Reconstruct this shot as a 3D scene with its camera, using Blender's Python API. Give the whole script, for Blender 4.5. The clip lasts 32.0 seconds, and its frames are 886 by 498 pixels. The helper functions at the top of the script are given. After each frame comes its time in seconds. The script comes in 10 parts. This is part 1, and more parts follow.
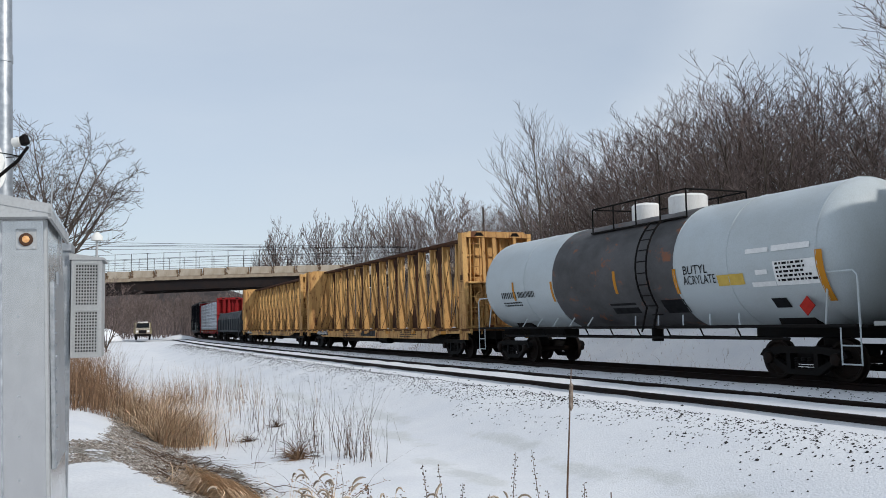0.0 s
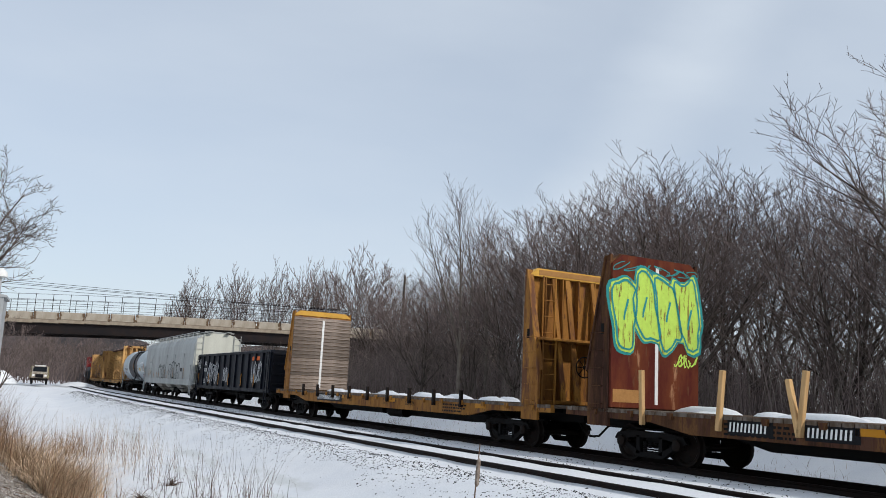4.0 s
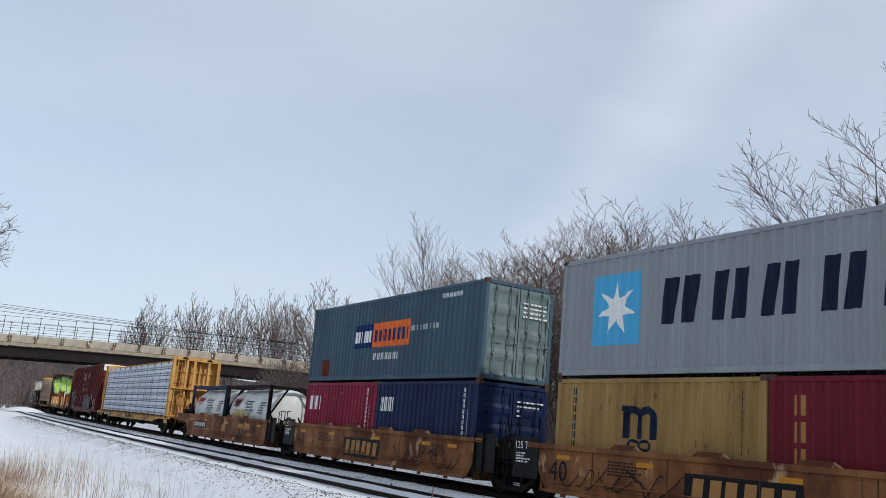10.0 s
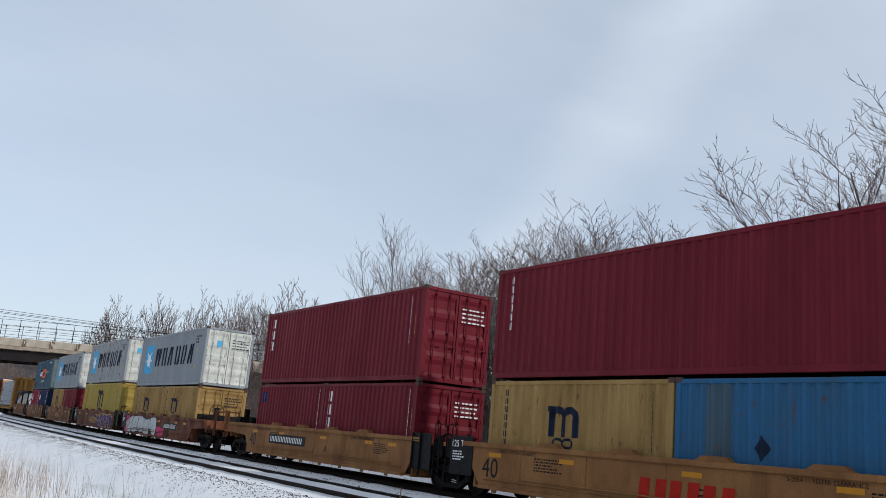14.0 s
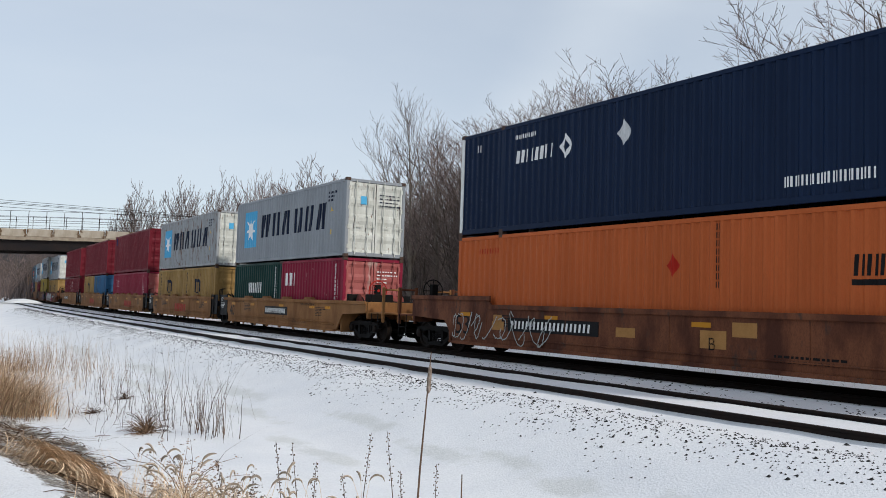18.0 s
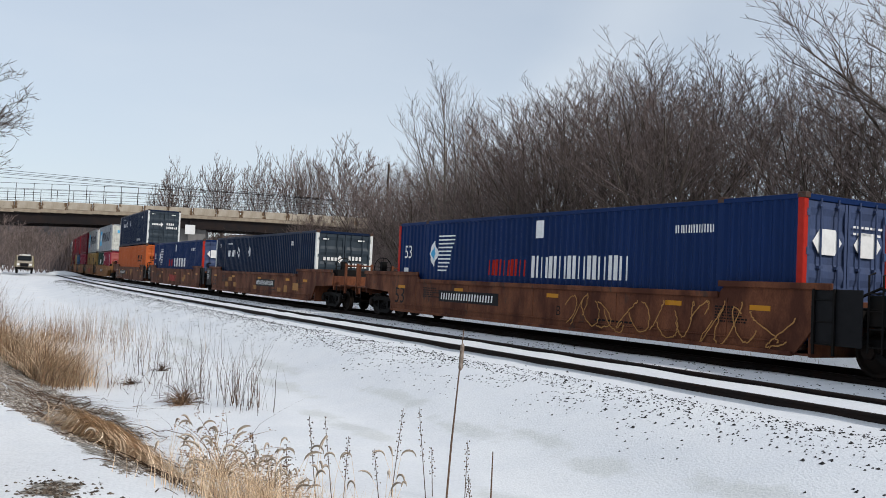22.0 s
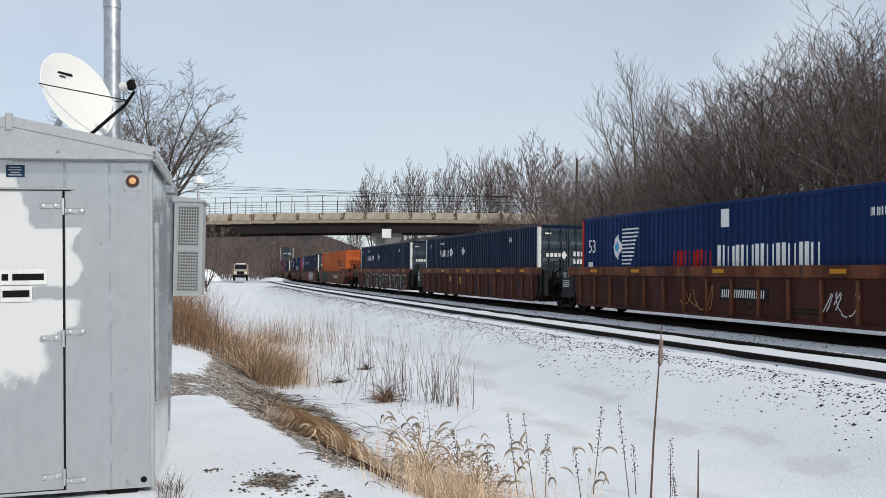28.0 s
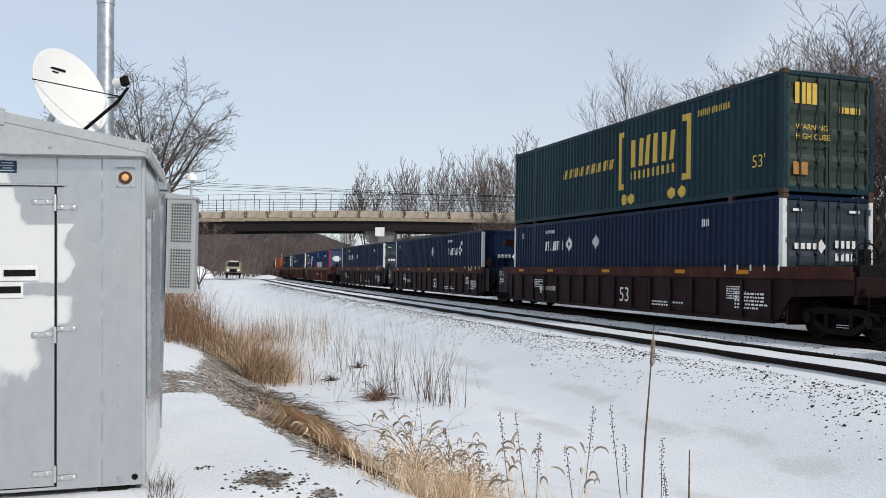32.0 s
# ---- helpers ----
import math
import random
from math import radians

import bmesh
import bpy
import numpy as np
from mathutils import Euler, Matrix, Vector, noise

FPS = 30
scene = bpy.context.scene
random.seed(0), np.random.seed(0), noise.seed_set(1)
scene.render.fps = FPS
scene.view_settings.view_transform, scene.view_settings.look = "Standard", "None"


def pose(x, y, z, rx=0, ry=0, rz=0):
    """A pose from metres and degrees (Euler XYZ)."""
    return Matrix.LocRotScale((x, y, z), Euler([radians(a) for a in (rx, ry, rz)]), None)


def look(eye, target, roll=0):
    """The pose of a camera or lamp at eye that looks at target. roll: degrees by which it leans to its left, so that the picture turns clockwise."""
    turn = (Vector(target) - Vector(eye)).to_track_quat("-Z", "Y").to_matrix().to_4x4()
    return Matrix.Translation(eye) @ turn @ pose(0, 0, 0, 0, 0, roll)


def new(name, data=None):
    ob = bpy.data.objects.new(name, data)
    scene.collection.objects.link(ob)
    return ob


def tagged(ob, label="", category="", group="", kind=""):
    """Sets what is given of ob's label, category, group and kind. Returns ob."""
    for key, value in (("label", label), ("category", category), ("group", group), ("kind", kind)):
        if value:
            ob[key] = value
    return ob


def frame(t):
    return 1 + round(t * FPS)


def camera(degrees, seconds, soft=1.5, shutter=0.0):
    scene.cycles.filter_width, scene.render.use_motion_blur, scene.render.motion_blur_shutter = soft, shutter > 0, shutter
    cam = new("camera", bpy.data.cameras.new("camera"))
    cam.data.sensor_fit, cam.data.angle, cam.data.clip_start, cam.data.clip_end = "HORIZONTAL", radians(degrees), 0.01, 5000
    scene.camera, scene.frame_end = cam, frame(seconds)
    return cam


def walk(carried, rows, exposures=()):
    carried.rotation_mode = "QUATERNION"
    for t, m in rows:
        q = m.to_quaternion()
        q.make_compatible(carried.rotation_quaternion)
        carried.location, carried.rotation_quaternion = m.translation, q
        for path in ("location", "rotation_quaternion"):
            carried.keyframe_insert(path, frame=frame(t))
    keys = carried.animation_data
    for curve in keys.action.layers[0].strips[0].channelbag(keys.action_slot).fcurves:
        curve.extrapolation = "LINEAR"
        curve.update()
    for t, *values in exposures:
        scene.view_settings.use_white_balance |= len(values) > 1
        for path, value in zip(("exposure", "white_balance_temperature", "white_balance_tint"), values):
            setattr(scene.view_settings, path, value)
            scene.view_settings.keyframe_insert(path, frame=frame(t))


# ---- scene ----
# The camera stands on a snowy bank beside a hut and pans after a passing freight train.
# Rail tops lie at z = 0; the far track carries the train.
EYE = (0.0, 0.0, 1.302)
cam = camera(54.0, 32.0, 0.9)
TURNS = [
    (0.0, 94.92, 1.12, -5.88),
    (0.5, 94.82, 1.05, -4.56),
    (1.0, 94.55, 1.13, -3.30),
    (1.5, 94.19, 0.79, -2.65),
    (2.0, 93.67, 0.53, -2.24),
    (2.5, 93.16, 0.28, -2.61),
    (2.7, 94.69, 0.03, -6.99),
    (3.0, 97.93, -0.29, -10.10),
    (3.5, 99.00, -2.01, -10.40),
    (4.0, 99.47, -2.86, -11.60),
    (4.5, 100.06, -4.16, -13.68),
    (6.5, 101.12, -4.70, -14.56),
    (7.0, 101.45, -4.77, -14.71),
    (7.5, 101.75, -4.72, -14.33),
    (8.0, 102.00, -4.79, -14.04),
    (8.5, 102.16, -4.81, -14.02),
    (9.0, 102.24, -4.93, -14.00),
    (9.5, 102.26, -4.96, -14.17),
    (10.0, 102.24, -5.01, -14.47),
    (10.5, 102.19, -4.96, -14.64),
    (11.0, 102.10, -5.05, -15.04),
    (11.5, 102.10, -5.04, -15.41),
    (12.0, 102.08, -5.03, -15.69),
    (12.5, 102.17, -4.98, -15.92),
    (13.0, 102.28, -4.90, -16.13),
    (13.5, 102.43, -4.92, -16.42),
    (14.0, 102.52, -4.90, -16.53),
    (14.5, 102.59, -4.94, -16.62),
    (16.5, 99.41, -3.07, -16.63),
    (17.0, 97.55, -2.25, -16.78),
    (17.5, 94.98, -2.26, -16.10),
    (18.0, 93.75, -1.88, -14.81),
    (18.5, 93.24, -1.67, -13.40),
    (19.0, 92.84, -1.71, -12.60),
    (19.5, 92.51, -2.07, -11.95),
    (20.0, 92.32, -2.56, -11.90),
    (20.5, 92.47, -2.79, -12.20),
    (21.0, 92.71, -2.89, -12.44),
    (21.5, 92.65, -2.89, -12.56),
    (22.0, 92.20, -2.69, -12.63),
    (22.5, 91.27, -1.93, -10.95),
    (22.9, 91.24, -1.62, -6.08),
    (23.0, 91.21, -1.55, -4.75),
    (23.5, 91.06, -1.16, -1.55),
    (24.0, 91.04, -0.96, -0.93),
    (24.5, 91.27, -1.00, -0.61),
    (25.0, 91.36, -0.90, -0.43),
    (25.5, 91.38, -0.71, -0.27),
    (27.5, 91.59, -0.65, -0.08),
    (28.0, 91.61, -0.70, -0.00),
    (28.5, 91.60, -0.70, 0.34),
    (29.0, 91.60, -0.77, 0.64),
    (29.5, 91.60, -0.75, 0.95),
    (30.0, 91.57, -0.84, 1.08),
    (30.5, 91.51, -0.94, 0.92),
    (31.0, 91.53, -0.87, 0.53),
    (31.5, 91.51, -1.06, 0.04),
    (32.0, 91.54, -1.08, -0.46),]
walk(cam, [(t, pose(*EYE, rx, ry, rz)) for t, rx, ry, rz in TURNS],
     ((0.0, 0.06, 6380, 10), (1.2, 0.0, 6360, 10), (2.2, 0.07, 6330, 10), (3.0, 0.19, 6420, 10), (4.2, 0.13, 6380, 10), (7.0, 0.13, 6270, 10), (13.5, 0.13, 6240, 10), (17.0, 0.16, 6500, 10), (22.0, 0.16, 6500, 10), (24.0, 0.1, 6500, 10), (29.0, 0.13, 6500, 10), (32.0, 0.16, 6500, 10)))

# ---- world, sun, exposure ----
SUN = Vector((0.70, -0.71, 0.66)).normalized()
world = bpy.data.worlds.new("winter_sky")
scene.world = world
world.use_nodes = True
wn, wl = world.node_tree.nodes, world.node_tree.links
wn.clear()
w_out, w_bg, w_mix = wn.new("ShaderNodeOutputWorld"), wn.new("ShaderNodeBackground"), wn.new("ShaderNodeMix")
w_sky, w_tc, w_map, w_noise, w_ramp = (wn.new("ShaderNode" + k) for k in ("TexSky", "TexCoord", "Mapping", "TexNoise", "ValToRGB"))
w_sky.sky_type, w_sky.sun_disc = "NISHITA", False
w_sky.sun_elevation, w_sky.sun_rotation = math.asin(SUN.z), math.atan2(SUN.x, SUN.y)
w_sky.air_density, w_sky.dust_density, w_sky.ozone_density = 1.0, 0.6, 2.5
w_mix.data_type = "RGBA"
w_map.inputs["Scale"].default_value = (0.8, 2.6, 3.0)
w_map.inputs["Rotation"].default_value = (0.5, 0.3, 0.9)
w_noise.inputs["Scale"].default_value, w_noise.inputs["Detail"].default_value = 1.1, 6.0
w_noise.inputs["Roughness"].default_value = 0.5
w_ramp.color_ramp.elements[0].position, w_ramp.color_ramp.elements[1].position = 0.34, 0.66
w_ramp.color_ramp.elements[0].color, w_ramp.color_ramp.elements[1].color = (0.57, 0.57, 0.57, 1), (0.82, 0.82, 0.82, 1)
w_mix.inputs["B"].default_value = (6.22, 6.8, 7.42, 1)
wl.new(w_tc.outputs["Generated"], w_map.inputs["Vector"])
wl.new(w_map.outputs["Vector"], w_noise.inputs["Vector"])
wl.new(w_noise.outputs["Fac"], w_ramp.inputs["Fac"])
# a faint wisp of high cloud that runs across the sky
w_dot, w_off, w_band, w_thin, w_add = (wn.new("ShaderNode" + k) for k in ("VectorMath", "Math", "MapRange", "Math", "Math"))
w_dot.operation, w_off.operation, w_thin.operation, w_add.operation = "DOT_PRODUCT", "ABSOLUTE", "MULTIPLY", "ADD"
w_dot.inputs[1].default_value = (-0.8425, 0.2028, 0.4991)
w_band.interpolation_type = "SMOOTHSTEP"
for w_key, w_value in (("From Min", 0.0), ("From Max", 0.085), ("To Min", 0.5), ("To Max", 0.0)):
    w_band.inputs[w_key].default_value = w_value
wl.new(w_tc.outputs["Generated"], w_dot.inputs[0])
wl.new(w_dot.outputs["Value"], w_off.inputs[0])
wl.new(w_off.outputs["Value"], w_band.inputs["Value"])
wl.new(w_band.outputs["Result"], w_thin.inputs[0])
wl.new(w_noise.outputs["Fac"], w_thin.inputs[1])
wl.new(w_ramp.outputs["Color"], w_add.inputs[0])
wl.new(w_thin.outputs["Value"], w_add.inputs[1])
wl.new(w_add.outputs["Value"], w_mix.inputs["Factor"])
wl.new(w_sky.outputs["Color"], w_mix.inputs["A"])
wl.new(w_mix.outputs["Result"], w_bg.inputs["Color"])
w_bg.inputs["Strength"].default_value = 0.105
wl.new(w_bg.outputs["Background"], w_out.inputs["Surface"])
sun = new("sun", bpy.data.lights.new("sun", "SUN"))
sun.data.energy, sun.data.angle, sun.data.color = 2.5, radians(3.0), (1.0, 0.95, 0.88)
sun.matrix_world = look(SUN * 200, (0, 0, 0))
scene.view_settings.exposure = 0.16


# ---- materials ----
def mat(name, col, rough=0.6, metal=0.0, col2=None, amount=0.35, scale=6.0, stretch=(1, 1, 1), fine=60.0, bump=0.15, dist=0.004,
        stain=None, stain_at=0.62, stain_scale=2.5, coat=0.0, vary=0.0, deep=0.3, gloss=0.1, island=0.0, chips=None, chip_at=0.66):
    """Paint or mineral: a base colour, a second one in large patches, fine grain, and stains with a shape of their own."""
    def rich(c):
        return tuple(v * (v / 0.62) ** deep if 0 < v < 0.62 else v for v in c)

    col2 = rich(col2) if col2 else tuple(c * 0.72 for c in rich(col))
    col = rich(col)
    m = bpy.data.materials.new(name)
    m.use_nodes = True
    nt = m.node_tree
    n, l = nt.nodes, nt.links
    b = n["Principled BSDF"]
    b.inputs["Roughness"].default_value, b.inputs["Metallic"].default_value, b.inputs["Coat Weight"].default_value = rough, metal, coat
    b.inputs["Specular IOR Level"].default_value = gloss
    tc, mp = n.new("ShaderNodeTexCoord"), n.new("ShaderNodeMapping")
    mp.inputs["Scale"].default_value = stretch
    l.new(tc.outputs["Object"], mp.inputs["Vector"])

    def noise_node(sc, detail=4.0):
        q = n.new("ShaderNodeTexNoise")
        q.inputs["Scale"].default_value, q.inputs["Detail"].default_value, q.inputs["Roughness"].default_value = sc, detail, 0.62
        l.new(mp.outputs["Vector"], q.inputs["Vector"])
        return q

    def blend(fac, a, c):
        x = n.new("ShaderNodeMix")
        x.data_type = "RGBA"
        l.new(fac, x.inputs["Factor"])
        if hasattr(a, "is_output"):
            l.new(a, x.inputs["A"])
        else:
            x.inputs["A"].default_value = (*a, 1)
        x.inputs["B"].default_value = (*c, 1)
        return x.outputs["Result"]

    def ramp(src, p0, p1, v0=0.0, v1=1.0):
        r = n.new("ShaderNodeMapRange")
        r.inputs["From Min"].default_value, r.inputs["From Max"].default_value = p0, p1
        r.inputs["To Min"].default_value, r.inputs["To Max"].default_value = v0, v1
        l.new(src, r.inputs["Value"])
        return r.outputs["Result"]

    big, small = noise_node(scale), noise_node(fine, 2.0)
    out = blend(ramp(big.outputs["Fac"], 0.38, 0.68, 0.0, amount * 1.6), col, col2)
    out = blend(ramp(small.outputs["Fac"], 0.4, 0.75, 0.0, amount * 0.6), out, tuple(c * 0.6 for c in col2))
    if stain:
        st = noise_node(stain_scale, 6.0)
        out = blend(ramp(st.outputs["Fac"], stain_at, stain_at + 0.07), out, stain)
    if chips:
        # rust that has broken through the paint in small spots and run down from them
        for sc, st, at in ((1.0, (9.0, 9.0, 2.2), chip_at), (1.0, (16.0, 16.0, 0.7), chip_at + 0.03)):
            m2, q = n.new("ShaderNodeMapping"), n.new("ShaderNodeTexNoise")
            m2.inputs["Scale"].default_value = st
            l.new(tc.outputs["Object"], m2.inputs["Vector"])
            q.inputs["Scale"].default_value, q.inputs["Detail"].default_value, q.inputs["Roughness"].default_value = sc, 5.0, 0.6
            l.new(m2.outputs["Vector"], q.inputs["Vector"])
            out = blend(ramp(q.outputs["Fac"], at, at + 0.05, 0.0, 0.85), out, chips)
    if island:
        ge, hs = n.new("ShaderNodeNewGeometry"), n.new("ShaderNodeHueSaturation")
        l.new(ramp(ge.outputs["Random Per Island"], 0.0, 1.0, 1.0 - island, 1.0 + island), hs.inputs["Value"])
        l.new(out, hs.inputs["Color"])
        out = hs.outputs["Color"]
    if vary:
        oi, hs = n.new("ShaderNodeObjectInfo"), n.new("ShaderNodeHueSaturation")
        l.new(ramp(oi.outputs["Random"], 0.0, 1.0, 1.0 - vary, 1.0 + vary), hs.inputs["Value"])
        l.new(out, hs.inputs["Color"])
        out = hs.outputs["Color"]
    l.new(out, b.inputs["Base Color"])
    l.new(ramp(big.outputs["Fac"], 0.3, 0.7, max(rough - 0.12, 0.05), min(rough + 0.12, 1.0)), b.inputs["Roughness"])
    if bump:
        bp = n.new("ShaderNodeBump")
        bp.inputs["Strength"].default_value, bp.inputs["Distance"].default_value = bump, dist
        l.new(small.outputs["Fac"], bp.inputs["Height"])
        l.new(bp.outputs["Normal"], b.inputs["Normal"])
    return m


RUST = (0.13, 0.055, 0.028)
STREAK = (1, 1, 0.18)
M = {
    "black_steel": mat("black_steel", (0.014, 0.014, 0.015), 0.7, 0.0, (0.03, 0.025, 0.022), 0.5, 4.0),
    "wheel_steel": mat("wheel_steel", (0.025, 0.022, 0.02), 0.65, 0.2, (0.045, 0.03, 0.024), 0.5, 8.0),
    "rail_steel": mat("rail_steel", (0.03, 0.024, 0.023), 0.7, 0.1, (0.05, 0.034, 0.028), 0.5, 3.0),
    "tie_wood": mat("tie_wood", (0.06, 0.048, 0.04), 0.9, 0.0, (0.12, 0.1, 0.085), 0.5, 5.0, (0.3, 3, 3)),
    "galvanised": mat("galvanised", (0.42, 0.44, 0.46), 0.42, 0.85, (0.56, 0.58, 0.6), 0.6, 14.0, bump=0.08),
    "yellow_paint": mat("yellow_paint", (0.56, 0.36, 0.14), 0.6, 0, (0.42, 0.25, 0.1), 0.65, 2.2, STREAK, stain=RUST, stain_at=0.62, chips=(0.11, 0.045, 0.022), chip_at=0.66),
    "flat_yellow": mat("flat_yellow", (0.4, 0.22, 0.065), 0.65, 0, (0.25, 0.13, 0.05), 0.7, 2.2, STREAK, stain=RUST, stain_at=0.57, chips=(0.11, 0.045, 0.022), chip_at=0.6),
    "old_yellow": mat("old_yellow", (0.62, 0.42, 0.2), 0.7, 0, (0.42, 0.26, 0.13), 0.7, 2.2, STREAK, stain=RUST, stain_at=0.58, chips=(0.11, 0.045, 0.022), chip_at=0.6),
    "well_ochre": mat("well_ochre", (0.3268, 0.1849, 0.086), 0.65, 0, (0.2236, 0.1204, 0.0602), 0.65, 1.2, (1, 1, 0.4), stain=(0.12, 0.065, 0.04), stain_at=0.66, chips=(0.11, 0.045, 0.022), chip_at=0.7),
    "well_tan": mat("well_tan", (0.3096, 0.1591, 0.0774), 0.65, 0, (0.1462, 0.0688, 0.0387), 0.85, 1.0, (1, 1, 0.6), stain=(0.42, 0.26, 0.14), stain_at=0.6, stain_scale=1.3, chips=(0.09, 0.04, 0.025), chip_at=0.64),
    "rusty_yellow": mat("rusty_yellow", (0.2, 0.11, 0.052), 0.75, 0, (0.075, 0.042, 0.03), 0.9, 1.6, STREAK, stain=(0.085, 0.04, 0.025), stain_at=0.55, chips=(0.07, 0.03, 0.02), chip_at=0.56),
    "well_brown": mat("well_brown", (0.235, 0.108, 0.062), 0.65, 0, (0.115, 0.052, 0.036), 0.8, 1.6, (1, 1, 0.4), bump=0.3, stain=(0.06, 0.034, 0.026), stain_at=0.61, chips=(0.11, 0.045, 0.022), chip_at=0.68),
    "well_oxide": mat("well_oxide", (0.105, 0.043, 0.035), 0.65, 0, (0.07, 0.032, 0.027), 0.65, 1.6, (1, 1, 0.4), stain=(0.05, 0.03, 0.024), stain_at=0.66, chips=(0.11, 0.045, 0.022), chip_at=0.66),
    "well_maroon": mat("well_maroon", (0.045, 0.024, 0.025), 0.6, 0, (0.03, 0.018, 0.019), 0.5, 1.6, (1, 1, 0.4)),
    "patch_tan": mat("patch_tan", (0.42, 0.25, 0.11), 0.65, amount=0.4),
    "reflector": mat("reflector", (0.5, 0.26, 0.04), 0.35, amount=0.1),
    "white_paint": mat("white_paint", (0.76, 0.76, 0.75), 0.5, 0, (0.6, 0.59, 0.56), 0.4, 3.0, STREAK),
    "black_paint": mat("black_paint", (0.025, 0.025, 0.028), 0.5, amount=0.3),
    "reservoir_red": mat("reservoir_red", (0.3, 0.09, 0.08), 0.6, 0, (0.16, 0.07, 0.055), 0.6, 6.0),
    "red_paint": mat("red_paint", (0.45, 0.05, 0.035), 0.5, amount=0.4),
    "snow": None,
}
# ---- the line of the tracks ----
X0, H0, BEND = 3.77, 107.40, 0.000595      # near rail of the near track where it passes y = 20, its heading, its curvature
NEAR_C, FAR_C = 0.755, 5.235               # the centre lines of the two tracks, to the right of that rail
SPEED = 17.294


def track(s, off=0.0):
    """A point of the line at arc length s, off metres to the right of the near rail, and the heading there. The bend ends far ahead and far behind."""
    a = min(max(s, -150.0), 420.0)
    th0 = radians(H0)
    th = th0 - BEND * a
    x = X0 + (math.sin(th0) - math.sin(th)) / BEND + math.cos(th) * (s - a)
    y = 20 + (math.cos(th) - math.cos(th0)) / BEND + math.sin(th) * (s - a)
    return x + off * math.sin(th), y - off * math.cos(th), th


def on_track(s, off=FAR_C, z=0.0):
    x, y, th = track(s, off)
    return pose(x, y, z, 0, 0, math.degrees(th))


# ---- mesh building ----
class Shape:
    """Collects the faces of one part."""

    def __init__(self):
        self.v, self.f, self.smooth = [], [], False

    def face(self, *pts):
        k = len(self.v)
        self.v.extend(pts)
        self.f.append(tuple(range(k, k + len(pts))))
        return self

    def box(self, x0, x1, y0, y1, z0, z1, b=0.0):
        b = min(b, (x1 - x0) * 0.45, (y1 - y0) * 0.45, (z1 - z0) * 0.45)
        k = len(self.v)
        if b <= 0:
            self.v += [(x, y, z) for z in (z0, z1) for x, y in ((x0, y0), (x1, y0), (x1, y1), (x0, y1))]
            self.f += [tuple(k + i for i in q) for q in ((3, 2, 1, 0), (4, 5, 6, 7), (0, 1, 5, 4), (1, 2, 6, 5), (2, 3, 7, 6), (3, 0, 4, 7))]
            return self
        xs, ys, zs = (x0, x1), (y0, y1), (z0, z1)
        idx = {}
        for i in (0, 1):
            for j in (0, 1):
                for h in (0, 1):
                    for a in range(3):
                        p = [xs[i], ys[j], zs[h]]
                        for c in range(3):
                            if c != a:
                                p[c] += b if (i, j, h)[c] == 0 else -b
                        idx[i, j, h, a] = len(self.v)
                        self.v.append(tuple(p))
        def put(q, want):
            a, c, d = (Vector(self.v[i]) for i in q[:3])
            self.f.append(tuple(q) if (c - a).cross(d - a).dot(Vector(want)) > 0 else tuple(reversed(q)))
        for a in range(3):
            o = [c for c in range(3) if c != a]
            for side in (0, 1):
                q = []
                for u, w in ((0, 0), (1, 0), (1, 1), (0, 1)):
                    c = [0, 0, 0]
                    c[a], c[o[0]], c[o[1]] = side, u, w
                    q.append(idx[(*c, a)])
                want = [0, 0, 0]
                want[a] = side * 2 - 1
                put(q, want)
            for u in (0, 1):
                for w in (0, 1):
                    c0, c1 = [0, 0, 0], [0, 0, 0]
                    c0[o[0]], c0[o[1]], c1[o[0]], c1[o[1]] = u, w, u, w
                    c1[a] = 1
                    want = [0, 0, 0]
                    want[o[0]], want[o[1]] = u * 2 - 1, w * 2 - 1
                    put([idx[(*c0, o[0])], idx[(*c0, o[1])], idx[(*c1, o[1])], idx[(*c1, o[0])]], want)
        for i in (0, 1):
            for j in (0, 1):
                for h in (0, 1):
                    put([idx[i, j, h, 0], idx[i, j, h, 1], idx[i, j, h, 2]], (i * 2 - 1, j * 2 - 1, h * 2 - 1))
        return self

    def tube(self, pts, radii, n=8, caps=True):
        """A round bar along points."""
        pts = [Vector(p) for p in pts]
        if not hasattr(radii, "__len__"):
            radii = [radii] * len(pts)
        rings, ref = [], None
        for i, p in enumerate(pts):
            d = (pts[min(i + 1, len(pts) - 1)] - pts[max(i - 1, 0)]).normalized()
            if ref is None:
                ref = d.orthogonal().normalized()
            ref = (ref - d * ref.dot(d))
            ref = ref.normalized() if ref.length > 1e-5 else d.orthogonal().normalized()
            e = d.cross(ref)
            k = len(self.v)
            self.v += [tuple(p + (ref * math.cos(2 * math.pi * j / n) + e * math.sin(2 * math.pi * j / n)) * radii[i]) for j in range(n)]
            rings.append(k)
        for a, b in zip(rings, rings[1:]):
            self.f += [(a + j, a + (j + 1) % n, b + (j + 1) % n, b + j) for j in range(n)]
        if caps:
            self.f += [tuple(rings[0] + j for j in reversed(range(n))), tuple(rings[-1] + j for j in range(n))]
        if n > 5:
            self.smooth = True
        return self

